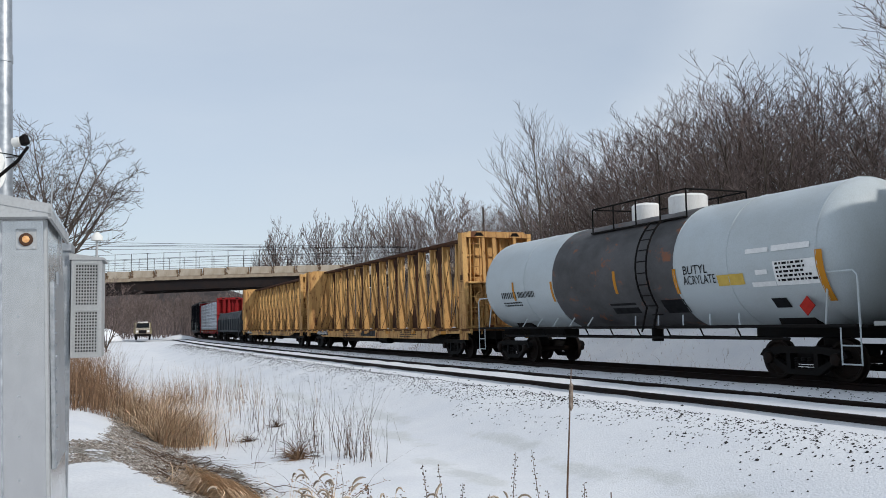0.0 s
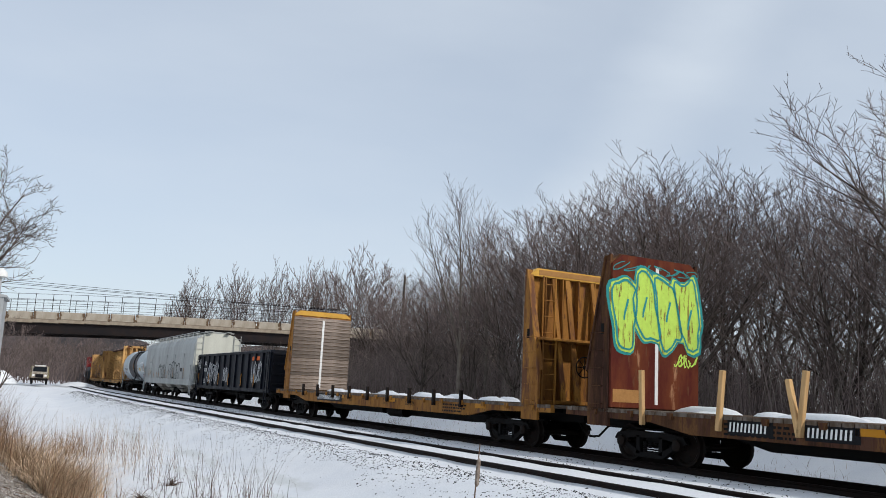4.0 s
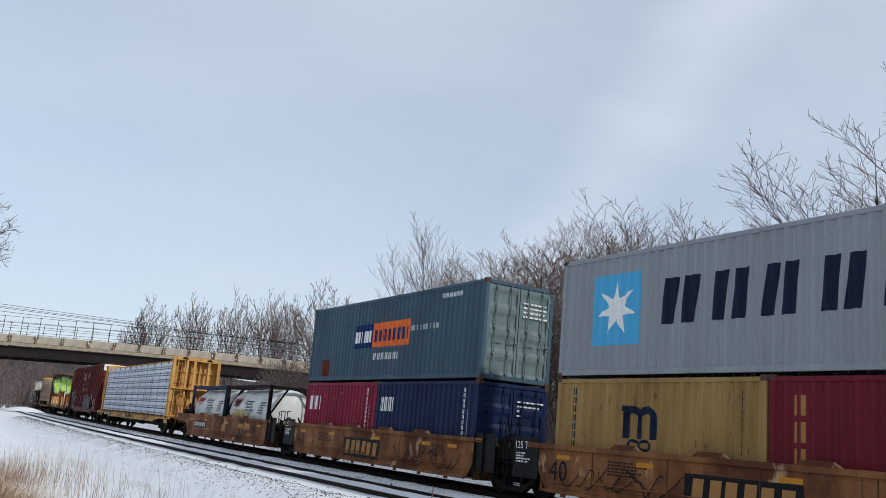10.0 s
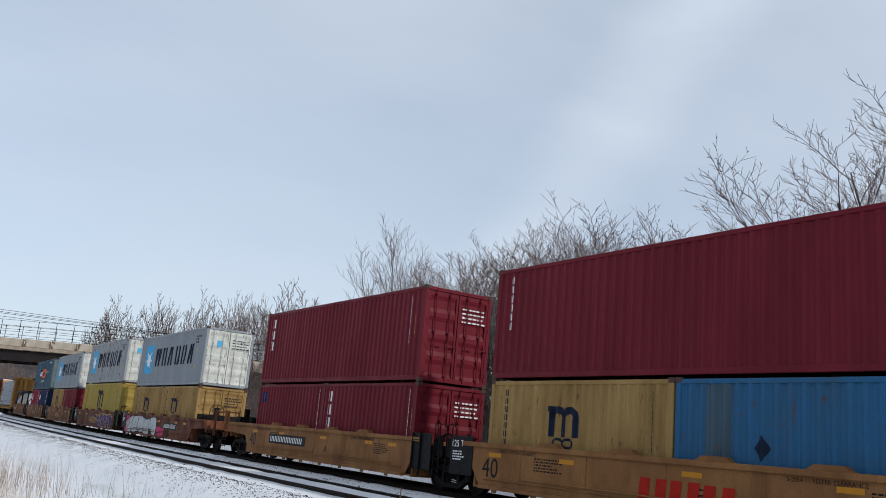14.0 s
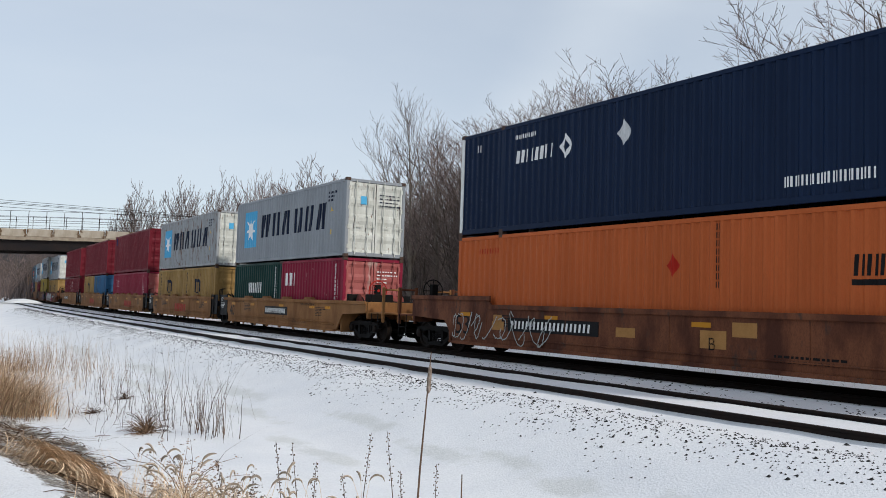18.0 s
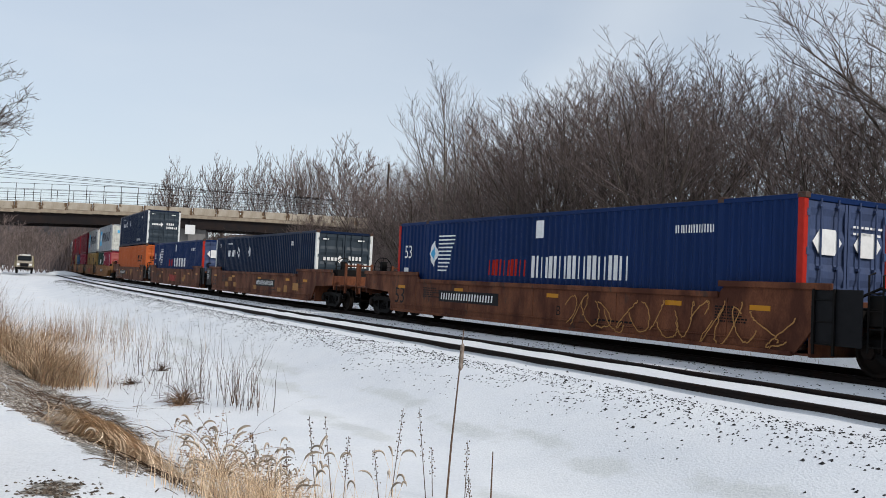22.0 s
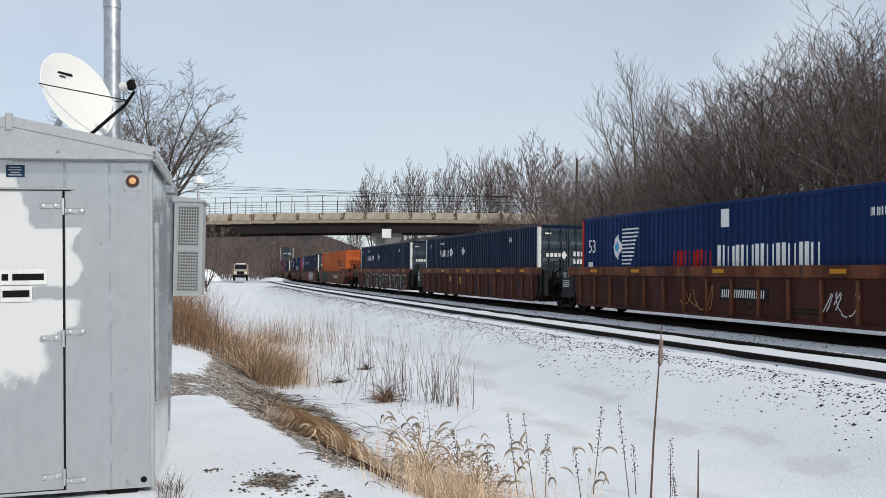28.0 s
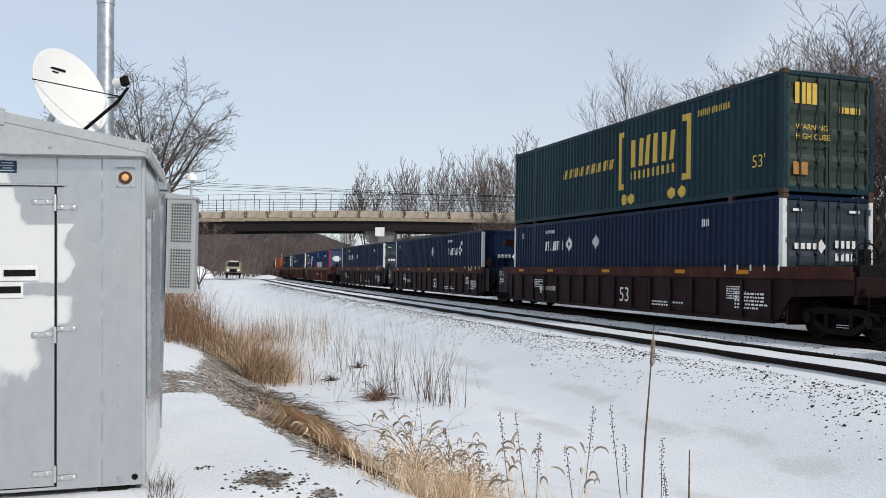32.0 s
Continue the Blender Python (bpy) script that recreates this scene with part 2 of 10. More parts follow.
    def prism(self, pts, axis, a0, a1):
        """A flat outline of 2D points pushed along an axis: x takes (y, z), y takes (x, z), z takes (x, y)."""
        put = {"x": lambda p, a: (a, p[0], p[1]), "y": lambda p, a: (p[0], a, p[1]), "z": lambda p, a: (p[0], p[1], a)}[axis]
        area = sum(p[0] * q[1] - q[0] * p[1] for p, q in zip(pts, pts[1:] + pts[:1]))
        if (area > 0) == (axis == "y"):
            pts = pts[::-1]
        k, n = len(self.v), len(pts)
        self.v += [put(p, a0) for p in pts] + [put(p, a1) for p in pts]
        self.f += [tuple(range(k + n - 1, k - 1, -1)), tuple(range(k + n, k + 2 * n))]
        self.f += [(k + i, k + (i + 1) % n, k + n + (i + 1) % n, k + n + i) for i in range(n)]
        return self

    def sweep(self, rings, close=True):
        """Joins rings of equally many points."""
        k, n = len(self.v), len(rings[0])
        for r in rings:
            self.v += [tuple(p) for p in r]
        m = n if close else n - 1
        for i in range(len(rings) - 1):
            a, b = k + i * n, k + (i + 1) * n
            self.f += [(a + j, a + (j + 1) % n, b + (j + 1) % n, b + j) for j in range(m)]
        return self

    def cap(self, ring, flip=False):
        return self.face(*(reversed(ring) if flip else ring))

    def moved(self, other, m):
        k = len(self.v)
        self.v += [tuple(m @ Vector(p)) for p in other.v]
        self.f += [tuple(k + i for i in q) for q in other.f]
        self.smooth |= other.smooth
        return self

    def mesh(self, name, material, angle=40):
        me = bpy.data.meshes.new(name)
        me.from_pydata(self.v, [], self.f)
        me.materials.append(M[material] if isinstance(material, str) else material)
        if self.smooth:
            me.shade_smooth()
            me.set_sharp_from_angle(angle=radians(angle))
        me.update()
        return me


FINE_MARKS = ("lettering", "sprayed_line", "sprayed_tag", "seed_head", "printing", "stencil", "marking", "rivet", "plate_bar")


def part(name, shape, material, parent, label="", at=None):
    """One mesh object under a thing or a part. shape: a Shape, or mesh data to be shared."""
    ob = new(name, shape.mesh(name, material) if isinstance(shape, Shape) else shape)
    ob.parent = parent
    if at is not None:
        ob.matrix_basis = at
    if label:
        ob["label"] = label
    if name in FINE_MARKS:
        ob["kind"] = "stuff"
    return ob


def thing(name, label, category, group="", at=None, kind=""):
    ob = tagged(new(name), label, category, group, kind)
    ob.empty_display_size = 0.3
    if at is not None:
        ob.matrix_basis = at
    return ob


def solid(name, shape, material, label="", category="", kind="", at=None, group=""):
    ob = tagged(new(name, shape.mesh(name, material) if isinstance(shape, Shape) else shape), label, category, group, kind)
    if at is not None:
        ob.matrix_basis = at
    return ob


MOVERS = []       # (thing, metres behind the reference point)


def ride(ob, centre):
    """Lets a thing ride along the far track; centre: metres behind the reference point of the train."""
    MOVERS.append((ob, centre))
    ob.matrix_basis = on_track(-centre)
    return ob

# ---- lettering, marks and decals ----
def flat(y):
    return [(-60.0, y), (60.0, y)]


def decal(shape, poly, prof, lift=0.004, sign=1):
    """Lays a convex outline of (x, z) points on a wall whose profile along x is prof, a list of (x, y)."""
    x_min, x_max = min(p[0] for p in poly), max(p[0] for p in poly)
    for (xa, ya), (xb, yb) in zip(prof, prof[1:]):
        if xb <= x_min or xa >= x_max or xb - xa < 1e-6:
            continue
        pts = poly
        for lim, keep in ((xa, 1), (xb, -1)):
            res = []
            for p, q in zip(pts, pts[1:] + pts[:1]):
                ip, iq = (p[0] - lim) * keep >= 0, (q[0] - lim) * keep >= 0
                if ip:
                    res.append(p)
                if ip != iq:
                    k = (lim - p[0]) / (q[0] - p[0])
                    res.append((lim, p[1] + (q[1] - p[1]) * k))
            pts = res
        if len(pts) > 2:
            face = [(x, ya + (yb - ya) * (x - xa) / (xb - xa) + lift * sign, z) for x, z in pts]
            a = sum(p[0] * q[1] - q[0] * p[1] for p, q in zip(pts, pts[1:] + pts[:1]))
            shape.face(*(face if (a < 0) == (sign > 0) else face[::-1]))
    return shape


def rect(x0, x1, z0, z1):
    return [(x0, z0), (x1, z0), (x1, z1), (x0, z1)]


def glyphs(n, x_left, z0, h, w=None, gap=None, slant=0.0, seed=1, bold=0.26):
    """Plain bars of the size of n characters, running from x_left towards -x; each is a pair of uprights. Returns convex outlines."""
    r = random.Random(seed)
    w = w or h * 0.62
    gap = gap or w * 0.28
    out = []
    for i in range(n):
        a, t, top = x_left - i * (w + gap), w * (0.3 + 0.35 * (bold - 0.26)), h * r.uniform(0.94, 1.0)
        for q in ((0.0, w - t) if w > 0.07 else (w * 0.2,)):
            out.append([(x - slant * (z - z0), z) for x, z in rect(a - q - t, a - q, z0, z0 + top)])
    return out


def small_print(x_left, z_top, lines, length, h=0.05, seed=1):
    r = random.Random(seed)
    out = []
    for i in range(lines):
        x, z = x_left, z_top - i * h * 1.9
        end = x_left - length * r.uniform(0.55, 1.0)
        while x > end:
            w = r.uniform(0.8, 3.0) * h
            out.append(rect(x - w, x, z - h, z))
            x -= w + h * 0.8
    return out


TEXTS = {}


def text_outline(s):
    """The mesh of a line of text in the built-in font, 1 high, from its left end."""
    if s not in TEXTS:
        c = bpy.data.curves.new("text", "FONT")
        c.body, c.resolution_u = s, 3
        o = new("text", c)
        me = bpy.data.meshes.new_from_object(o)
        bpy.data.objects.remove(o)
        bpy.data.curves.remove(c)
        TEXTS[s] = ([tuple(v.co) for v in me.vertices], [tuple(p.vertices) for p in me.polygons])
        bpy.data.meshes.remove(me)
    return TEXTS[s]


def words(shape, s, x_left, y, z0, h, wide=1.0, face="side"):
    """Writes s on the camera's side of a car (face: side), reading towards -x, or on its rear end (face: end), reading towards -y."""
    vs, fs = text_outline(s)
    k, q = len(shape.v), h / 0.69
    for x, z, _ in vs:
        shape.v.append((x_left - x * q * wide, y, z0 + z * q) if face == "side" else (y, x_left - x * q * wide, z0 + z * q))
    shape.f += [tuple(k + i for i in f) for f in fs]
    return shape


def scrawl(seed, x0, x1, z0, z1, y, strokes=5, width=0.05, loops=2.2):
    """Looping sprayed lines that mean nothing, within a box on the camera's side."""
    r = random.Random(seed)
    sh = Shape()
    n = strokes * 2
    for i in range(n):
        cx = x1 - (i + 0.5) * (x1 - x0) / n
        hw, hh = (x1 - x0) / n * 0.85, (z1 - z0) / 2 * r.uniform(0.6, 1.0)
        ph, fx, fz = r.uniform(0, 6), r.uniform(0.7, 1.6), r.uniform(0.8, 1.9)
        pts = []
        for j in range(26):
            u = j / 25 * loops * 2
            pts.append(Vector((cx + hw * math.sin(u * fx + ph) * r.uniform(0.85, 1.0), (z0 + z1) / 2 + hh * math.sin(u * fz + ph * 1.7) * r.uniform(0.85, 1.0))))
        k = len(sh.v)
        for j, p in enumerate(pts):
            d = pts[min(j + 1, 25)] - pts[max(j - 1, 0)]
            d = Vector((-d.y, d.x)).normalized() * width * 0.5 * r.uniform(0.7, 1.1)
            sh.v += [(p.x + d.x, y + j * 0.00002, p.y + d.y), (p.x - d.x, y + j * 0.00002, p.y - d.y)]
        sh.f += [(k + 2 * j, k + 2 * j + 1, k + 2 * j + 3, k + 2 * j + 2) for j in range(25)]
    return sh


def bubbles(seed, x0, x1, z0, z1, y, n=5, grow=0.0, turn=0.25):
    """Swollen sprayed shapes in a row."""
    r = random.Random(seed)
    sh = Shape()
    for i in range(n):
        w = (x1 - x0) / n
        cx, cz = x1 - (i + 0.5) * w, (z0 + z1) / 2 + r.uniform(-0.06, 0.06) * (z1 - z0)
        a, b, e, rot = w * 0.6 + grow, (z1 - z0) * 0.47 + grow, r.uniform(2.4, 4.0), r.uniform(-turn, turn)
        ring = []
        for j in range(28):
            t = 2 * math.pi * j / 28
            px = a * math.copysign(abs(math.cos(t)) ** (2 / e), math.cos(t))
            pz = b * math.copysign(abs(math.sin(t)) ** (2 / e), math.sin(t))
            k = 1 + 0.13 * math.sin(3 * t + i * 2.1) + 0.07 * math.sin(5 * t + i * 1.3 + seed)
            ring.append((cx + (px * math.cos(rot) - pz * math.sin(rot)) * k, y + i * 0.0004, cz + (px * math.sin(rot) + pz * math.cos(rot)) * k))
        sh.face(*reversed(ring))
    return sh


def outlined(seed, x0, x1, z0, z1, y, n=5, grow=0.0, width=0.05, turn=0.25):
    """Sprayed lines round swollen shapes in a row, with a short stroke inside each."""
    r = random.Random(seed + 500)
    src, sh = bubbles(seed, x0, x1, z0, z1, y, n, grow, turn), Shape()
    for f in src.f:
        ring = [Vector((src.v[i][0], src.v[i][2])) for i in f]
        mid = sum(ring, Vector((0, 0))) / len(ring)
        lines = [ring + ring[:1]]
        a = r.uniform(0, 6.28)
        wide, tall = (x1 - x0) / n, z1 - z0
        lines.append([mid + Vector((wide * (0.1 * math.sin(a) + 0.09 * math.cos(t * 2.6)), tall * (0.27 * t - 0.2 + 0.12 * math.cos(a)))) for t in (i / 7 for i in range(8))])
        for pts in lines:
            k = len(sh.v)
            for j, p in enumerate(pts):
                d = pts[min(j + 1, len(pts) - 1)] - pts[max(j - 1, 0)]
                d = Vector((-d.y, d.x)).normalized() * width * 0.5 * r.uniform(0.7, 1.15)
                sh.v += [(p.x + d.x, y + 0.002, p.y + d.y), (p.x - d.x, y + 0.002, p.y - d.y)]
            sh.f += [(k + 2 * j, k + 2 * j + 1, k + 2 * j + 3, k + 2 * j + 2) for j in range(len(pts) - 1)]
    return sh


def sprayed(name, sh, material, parent, label="", end=None):
    """Each swollen shape as a part of its own."""
    for f in sh.f:
        q = Shape().face(*[sh.v[i] for i in f])
        part(name, to_end(q, end) if end is not None else q, material, parent, label)


def mark(name, polys, prof, material, parent, label="", sign=1, lift=0.004):
    sh = Shape()
    for p in polys:
        decal(sh, p, prof, lift, sign)
    ob = part(name, sh, material, parent, label)
    if len(polys) > 1:
        ob["kind"] = "stuff"
    return ob


def lettered(s, x_left, y, z0, h, material, parent, wide=1.0, face="side"):
    return part("lettering", words(Shape(), s, x_left, y, z0, h, wide, face), material, parent)


# ---- running gear ----
GEAR = {}
SPIN = []         # (wheelset, metres behind the reference point)


def gear_meshes():
    sf = Shape()
    sf.prism([(-1.16, 0.5), (-1.05, 0.64), (-0.55, 0.70), (0.55, 0.70), (1.05, 0.64), (1.16, 0.5), (1.0, 0.47), (0.5, 0.56), (-0.5, 0.56), (-1.0, 0.47)], "y", -0.07, 0.07)
    sf.prism([(-1.02, 0.5), (-0.86, 0.5), (-0.3, 0.24), (0.3, 0.24), (0.86, 0.5), (1.02, 0.5), (0.42, 0.13), (-0.42, 0.13)], "y", -0.07, 0.07)
    for x in (-0.36, 0.36):
        sf.prism([(x - 0.06, 0.2), (x + 0.06, 0.2), (x + 0.05, 0.6), (x - 0.05, 0.6)], "y", -0.07, 0.07)
    for x in (-0.17, 0.0, 0.17):
        for i in range(5):
            sf.tube([(x, 0.0, 0.245 + i * 0.05), (x, 0.0, 0.275 + i * 0.05)], [0.075, 0.06], 8)
    GEAR["sideframe"] = sf.mesh("sideframe", "black_steel")
    cap = Shape().tube([(0, 0.02, 0.455), (0, 0.13, 0.455), (0, 0.15, 0.455)], [0.13, 0.125, 0.09], 12)
    cap.box(-0.17, 0.17, -0.06, 0.06, 0.44, 0.6, 0.02)
    GEAR["bearing"] = cap.mesh("bearing", "wheel_steel")
    bo = Shape().prism([(-0.95, 0.36), (-0.95, 0.62), (-0.4, 0.7), (0.4, 0.7), (0.95, 0.62), (0.95, 0.36), (0.4, 0.3), (-0.4, 0.3)], "x", -0.2, 0.2)
    bo.tube([(0, 0, 0.6), (0, 0, 0.86)], 0.3, 14)
    for x in (-0.42, 0.42):
        bo.box(x - 0.07, x + 0.07, -0.85, 0.85, 0.34, 0.46, 0.01)
    GEAR["bolster"] = bo.mesh("truck", "black_steel")
    ws = Shape().tube([(0, -0.98, 0), (0, 0.98, 0)], 0.08, 10)
    for s in (-1, 1):
        prof = [(0.08, 0.79), (0.1, 0.83), (0.3, 0.745), (0.345, 0.69), (0.45, 0.685), (0.455, 0.715), (0.425, 0.735), (0.418, 0.825), (0.36, 0.83), (0.32, 0.79), (0.12, 0.85), (0.08, 0.86)]
        rings = [[(r * math.cos(2 * math.pi * j / 20), s * y, r * math.sin(2 * math.pi * j / 20)) for j in range(20)] for r, y in prof]
        ws.sweep(rings if s > 0 else rings[::-1])
        for j in range(3):
            a = 2 * math.pi * j / 3
            ws.box(0.2 * math.cos(a) - 0.03, 0.2 * math.cos(a) + 0.03, min(s * 0.8, s * 0.83), max(s * 0.8, s * 0.83), 0.2 * math.sin(a) - 0.03, 0.2 * math.sin(a) + 0.03)
    ws.smooth = True
    GEAR["wheelset"] = ws.mesh("wheelset", "wheel_steel", 50)
    co = Shape().box(-0.45, 0.3, -0.09, 0.09, 0.78, 0.94, 0.02)
    co.prism([(0.3, -0.17), (0.5, -0.2), (0.62, -0.08), (0.5, -0.02), (0.46, 0.1), (0.56, 0.2), (0.4, 0.22), (0.3, 0.14)], "z", 0.72, 1.0)
    GEAR["coupler"] = co.mesh("coupler", "black_steel")
    GEAR["wheel"] = None


gear_meshes()


def bogie(car, x, centre):
    t = part("truck", GEAR["bolster"], "", car, at=pose(x, 0, 0))
    for s in (-1, 1):
        part("sideframe", GEAR["sideframe"], "", t, at=pose(0, s * 0.99, 0, 0, 0, 0 if s > 0 else 180))
        for x in (-0.89, 0.89):
            part("bearing", GEAR["bearing"], "", t, at=pose(x, s * 0.99, 0, 0, 0, 0 if s > 0 else 180))
        w = part("wheelset", GEAR["wheelset"], "", t, at=pose(s * 0.89, 0, 0.425))
        SPIN.append((w, centre - x - s * 0.89))
    return t


def couplers(car, half):
    for s in (1, -1):
        part("coupler", GEAR["coupler"], "", car, at=pose(s * (half - 0.25), 0, 0, 0, 0, 0 if s > 0 else 180))


def ladder(car, x, y, z0, z1, material="black_steel", w=0.4, along=True, rungs=None):
    sh = Shape()
    d = (w / 2, 0) if along else (0, w / 2)
    for s in (-1, 1):
        sh.box(x + s * d[0] - 0.02, x + s * d[0] + 0.02, y + s * d[1] - 0.02, y + s * d[1] + 0.02, z0, z1)
    n = rungs or max(2, int((z1 - z0) / 0.38))
    for i in range(n):
        z = z0 + (i + 0.5) * (z1 - z0) / n
        sh.tube([(x - d[0], y - d[1], z), (x + d[0], y + d[1], z)], 0.014, 5)
    return part("ladder", sh, material, car)


def hand_wheel(car, x, y, z, material="black_steel", r=0.28):
    sh = Shape()
    pts = [(x, y + r * math.cos(2 * math.pi * j / 16), z + r * math.sin(2 * math.pi * j / 16)) for j in range(17)]
    sh.tube(pts, 0.018, 6, False)
    for j in range(4):
        a = math.pi * j / 4
        sh.tube([(x, y - r * math.cos(a), z - r * math.sin(a)), (x, y + r * math.cos(a), z + r * math.sin(a))], 0.012, 5)
    sh.tube([(x - 0.06, y, z), (x + 0.02, y, z)], 0.05, 8)
    return part("brake_wheel", sh, material, car)


def brake_rigging(car, half):
    sh = Shape()
    sh.tube([(-1.2, 0.5, 0.62), (0.1, 0.5, 0.62)], 0.22, 12)
    sh.box(0.5, 0.85, 0.3, 0.7, 0.5, 0.82, 0.03)
    sh.tube([(-half + 3, -0.1, 0.7), (half - 3, -0.1, 0.7)], 0.025, 5)
    sh.tube([(-half + 1, 0.85, 0.74), (half - 1, 0.85, 0.74)], 0.022, 5)
    for s in (-1, 1):
        sh.tube([(s * (half - 0.3), 0.25, 0.75), (s * (half + 0.05), 0.3, 0.45), (s * (half + 0.42), 0.3, 0.42)], 0.028, 6)
    return part("brake_gear", sh, "black_steel", car)


# ---- containers ----
def waves(half, outer, depth=0.036, pitch=0.28, margin=0.12):
    """The profile of a corrugated wall along x: (x, y) points."""
    pts, x = [(-half + margin - 0.02, outer)], -half + margin
    n = max(2, int(round((2 * half - 2 * margin) / pitch)))
    p = (2 * half - 2 * margin) / n
    for i in range(n):
        a = x + i * p
        pts += [(a + p * 0.26, outer), (a + p * 0.5, outer - depth), (a + p * 0.76, outer - depth), (a + p, outer)]
    return pts


BOXES = {}


def container_meshes(L, W, H, color, post, door):
    key = (L, W, H, color, post, door)
    if key in BOXES:
        return BOXES[key]
    half, w = L / 2, W / 2
    d = {}
    prof = waves(half, w - 0.008, 0.04 if L < 15 else 0.038, 0.28 if L < 15 else 0.25)
    sh = Shape()
    for (xa, ya), (xb, yb) in zip(prof, prof[1:]):
        sh.face((xb, yb, 0.15), (xa, ya, 0.15), (xa, ya, H - 0.1), (xb, yb, H - 0.1))
    d["side_wall"] = sh.mesh("side_wall", color)
    d["prof"] = prof
    sh = Shape()
    n = int(L / 0.5)
    rings = []
    for i in range(n + 1):
        x = -half + 0.1 + (L - 0.2) * i / n
        z = H - (0.036 if i % 2 else 0.054)
        rings.append([(x, -w + 0.06, z), (x, w - 0.06, z)])
    sh.sweep(rings, False)
    d["roof"] = sh.mesh("roof", color)
    fr = Shape()
    for s in (-1, 1):
        fr.box(-half + 0.12, half - 0.12, s * w - (0.07 if s > 0 else 0), s * w + (0.07 if s < 0 else 0), H - 0.135, H - 0.035, 0.01)
        fr.box(-half + 0.12, half - 0.12, s * w - (0.06 if s > 0 else 0), s * w + (0.06 if s < 0 else 0), 0.05, 0.185, 0.01)
    for e in (-1, 1):
        fr.box(e * half - (0.1 if e > 0 else 0), e * half + (0.1 if e < 0 else 0), -w + 0.08, w - 0.08, H - 0.14, H - 0.03, 0.01)
        fr.box(e * half - (0.1 if e > 0 else 0), e * half + (0.1 if e < 0 else 0), -w + 0.08, w - 0.08, 0.045, 0.18, 0.01)
    d["frame"] = fr.mesh("frame", color)
    d["post"] = Shape().box(0, 0.14, -0.13, 0, 0.1, H - 0.1, 0.012).mesh("corner_post", post)
    d["mid_post"] = Shape().box(0, 0.14, -0.125, -0.004, 0.1, H - 0.1, 0.012).mesh("corner_post", color)
    d["casting"] = Shape().box(-0.004, 0.174, -0.158, 0.004, 0, 0.118, 0.012).mesh("corner_casting", "casting_steel")
    d["posts"] = [-half, half - 0.14] + ([] if L < 15 else [-6.18, 6.02])
    # the door end faces the rear, -x
    doors = []
    for s in (-1, 1):
        sh = Shape()
        zz = [0.17 + (H - 0.32) * i / 20 for i in range(21)]
        dep = [0.03 if (i % 5) in (0, 4) else 0.066 for i in range(21)]
        y0, y1 = (0.015, w - 0.13) if s > 0 else (-w + 0.13, -0.015)
        for i in range(20):
            a, b = -half + dep[i], -half + dep[i + 1]
            sh.face((a, y1, zz[i]), (a, y0, zz[i]), (b, y0, zz[i + 1]), (b, y1, zz[i + 1]))
        sh.box(-half + 0.02, -half + 0.05, y0, y0 + 0.07, 0.17, H - 0.15)
        sh.box(-half + 0.02, -half + 0.05, y1 - 0.07, y1, 0.17, H - 0.15)
        for k in range(4):
            z = 0.3 + k * (H - 0.75) / 3
            sh.box(-half + 0.0, -half + 0.04, (y1 if s > 0 else y0) - 0.06, (y1 if s > 0 else y0) + 0.06, z, z + 0.16, 0.01)
        doors.append(sh.mesh("door", door))
    d["doors"] = doors
    sh = Shape().tube([(-half - 0.012, 0, 0.1), (-half - 0.012, 0, H - 0.09)], 0.019, 6)
    for z in (0.2, 0.75, 1.5, H - 0.25):
        sh.box(-half - 0.03, -half + 0.03, -0.05, 0.05, z, z + 0.05)
    sh.box(-half - 0.04, -half - 0.02, -0.3, 0.02, 1.13, 1.16)
    d["rod"] = sh.mesh("lock_rod", door)
    sh = Shape()
    prof2 = waves(w, half - 0.03, 0.04, 0.28, 0.15)
    for (ya, xa), (yb, xb) in zip(prof2, prof2[1:]):
        sh.face((xa, ya, 0.15), (xb, yb, 0.15), (xb, yb, H - 0.12), (xa, ya, H - 0.12))
    d["front_wall"] = sh.mesh("front_wall", color)
    BOXES[key] = d
    return d


def container(L, H, color, label, post=None, door=None, W=2.44, group="containers on the train", turned=False):
    d = container_meshes(L, W, H, color, post or color, door or color)
    ob = thing("shipping_container", label, "container", group)
    for s in (1, -1):
        part("side_wall", d["side_wall"], "", ob, at=pose(0, 0, 0, 0, 0, 0 if s > 0 else 180))
    spin = 180 if turned else 0     # a turned container has its doors at the front
    for k in ("roof", "frame", "front_wall"):
        part(k, d[k], "", ob, at=pose(0, 0, 0, 0, 0, spin if k == "front_wall" else 0))
    for x in d["posts"]:
        for s in (-1, 1):
            turn = pose(x, s * W / 2, 0) if s > 0 else pose(x, s * W / 2 + 0.13, 0)
            part("corner_post", d["post" if abs(x) > 6.4 or L < 15 else "mid_post"], "", ob, at=turn)
            for z in (0.0, H - 0.118):
                part("corner_casting", d["casting"], "", ob, at=pose(x - 0.017, s * W / 2 + (0 if s > 0 else 0.154), z))
    for y in (-0.82, -0.32, 0.32, 0.82):
        part("lock_rod", d["rod"], "", ob, at=pose(0, 0, 0, 0, 0, spin) @ pose(0, y, 0))
    for me in d["doors"]:
        part("door", me, "", ob, at=pose(0, 0, 0, 0, 0, spin))
    return ob, d["prof"], L / 2, W / 2, H


def at_u(half, u):
    """A place along a side, from the front end, 0, to the rear end, 1."""
    return half - 2 * half * u


def side_mark(c, name, polys_uv, material, label=""):
    """Outlines in shares of the side: (u from the front, v from the floor)."""
    ob, prof, half, w, H = c
    return mark(name, [[(at_u(half, u), v * H) for u, v in p] for p in polys_uv], prof, material, ob, label)


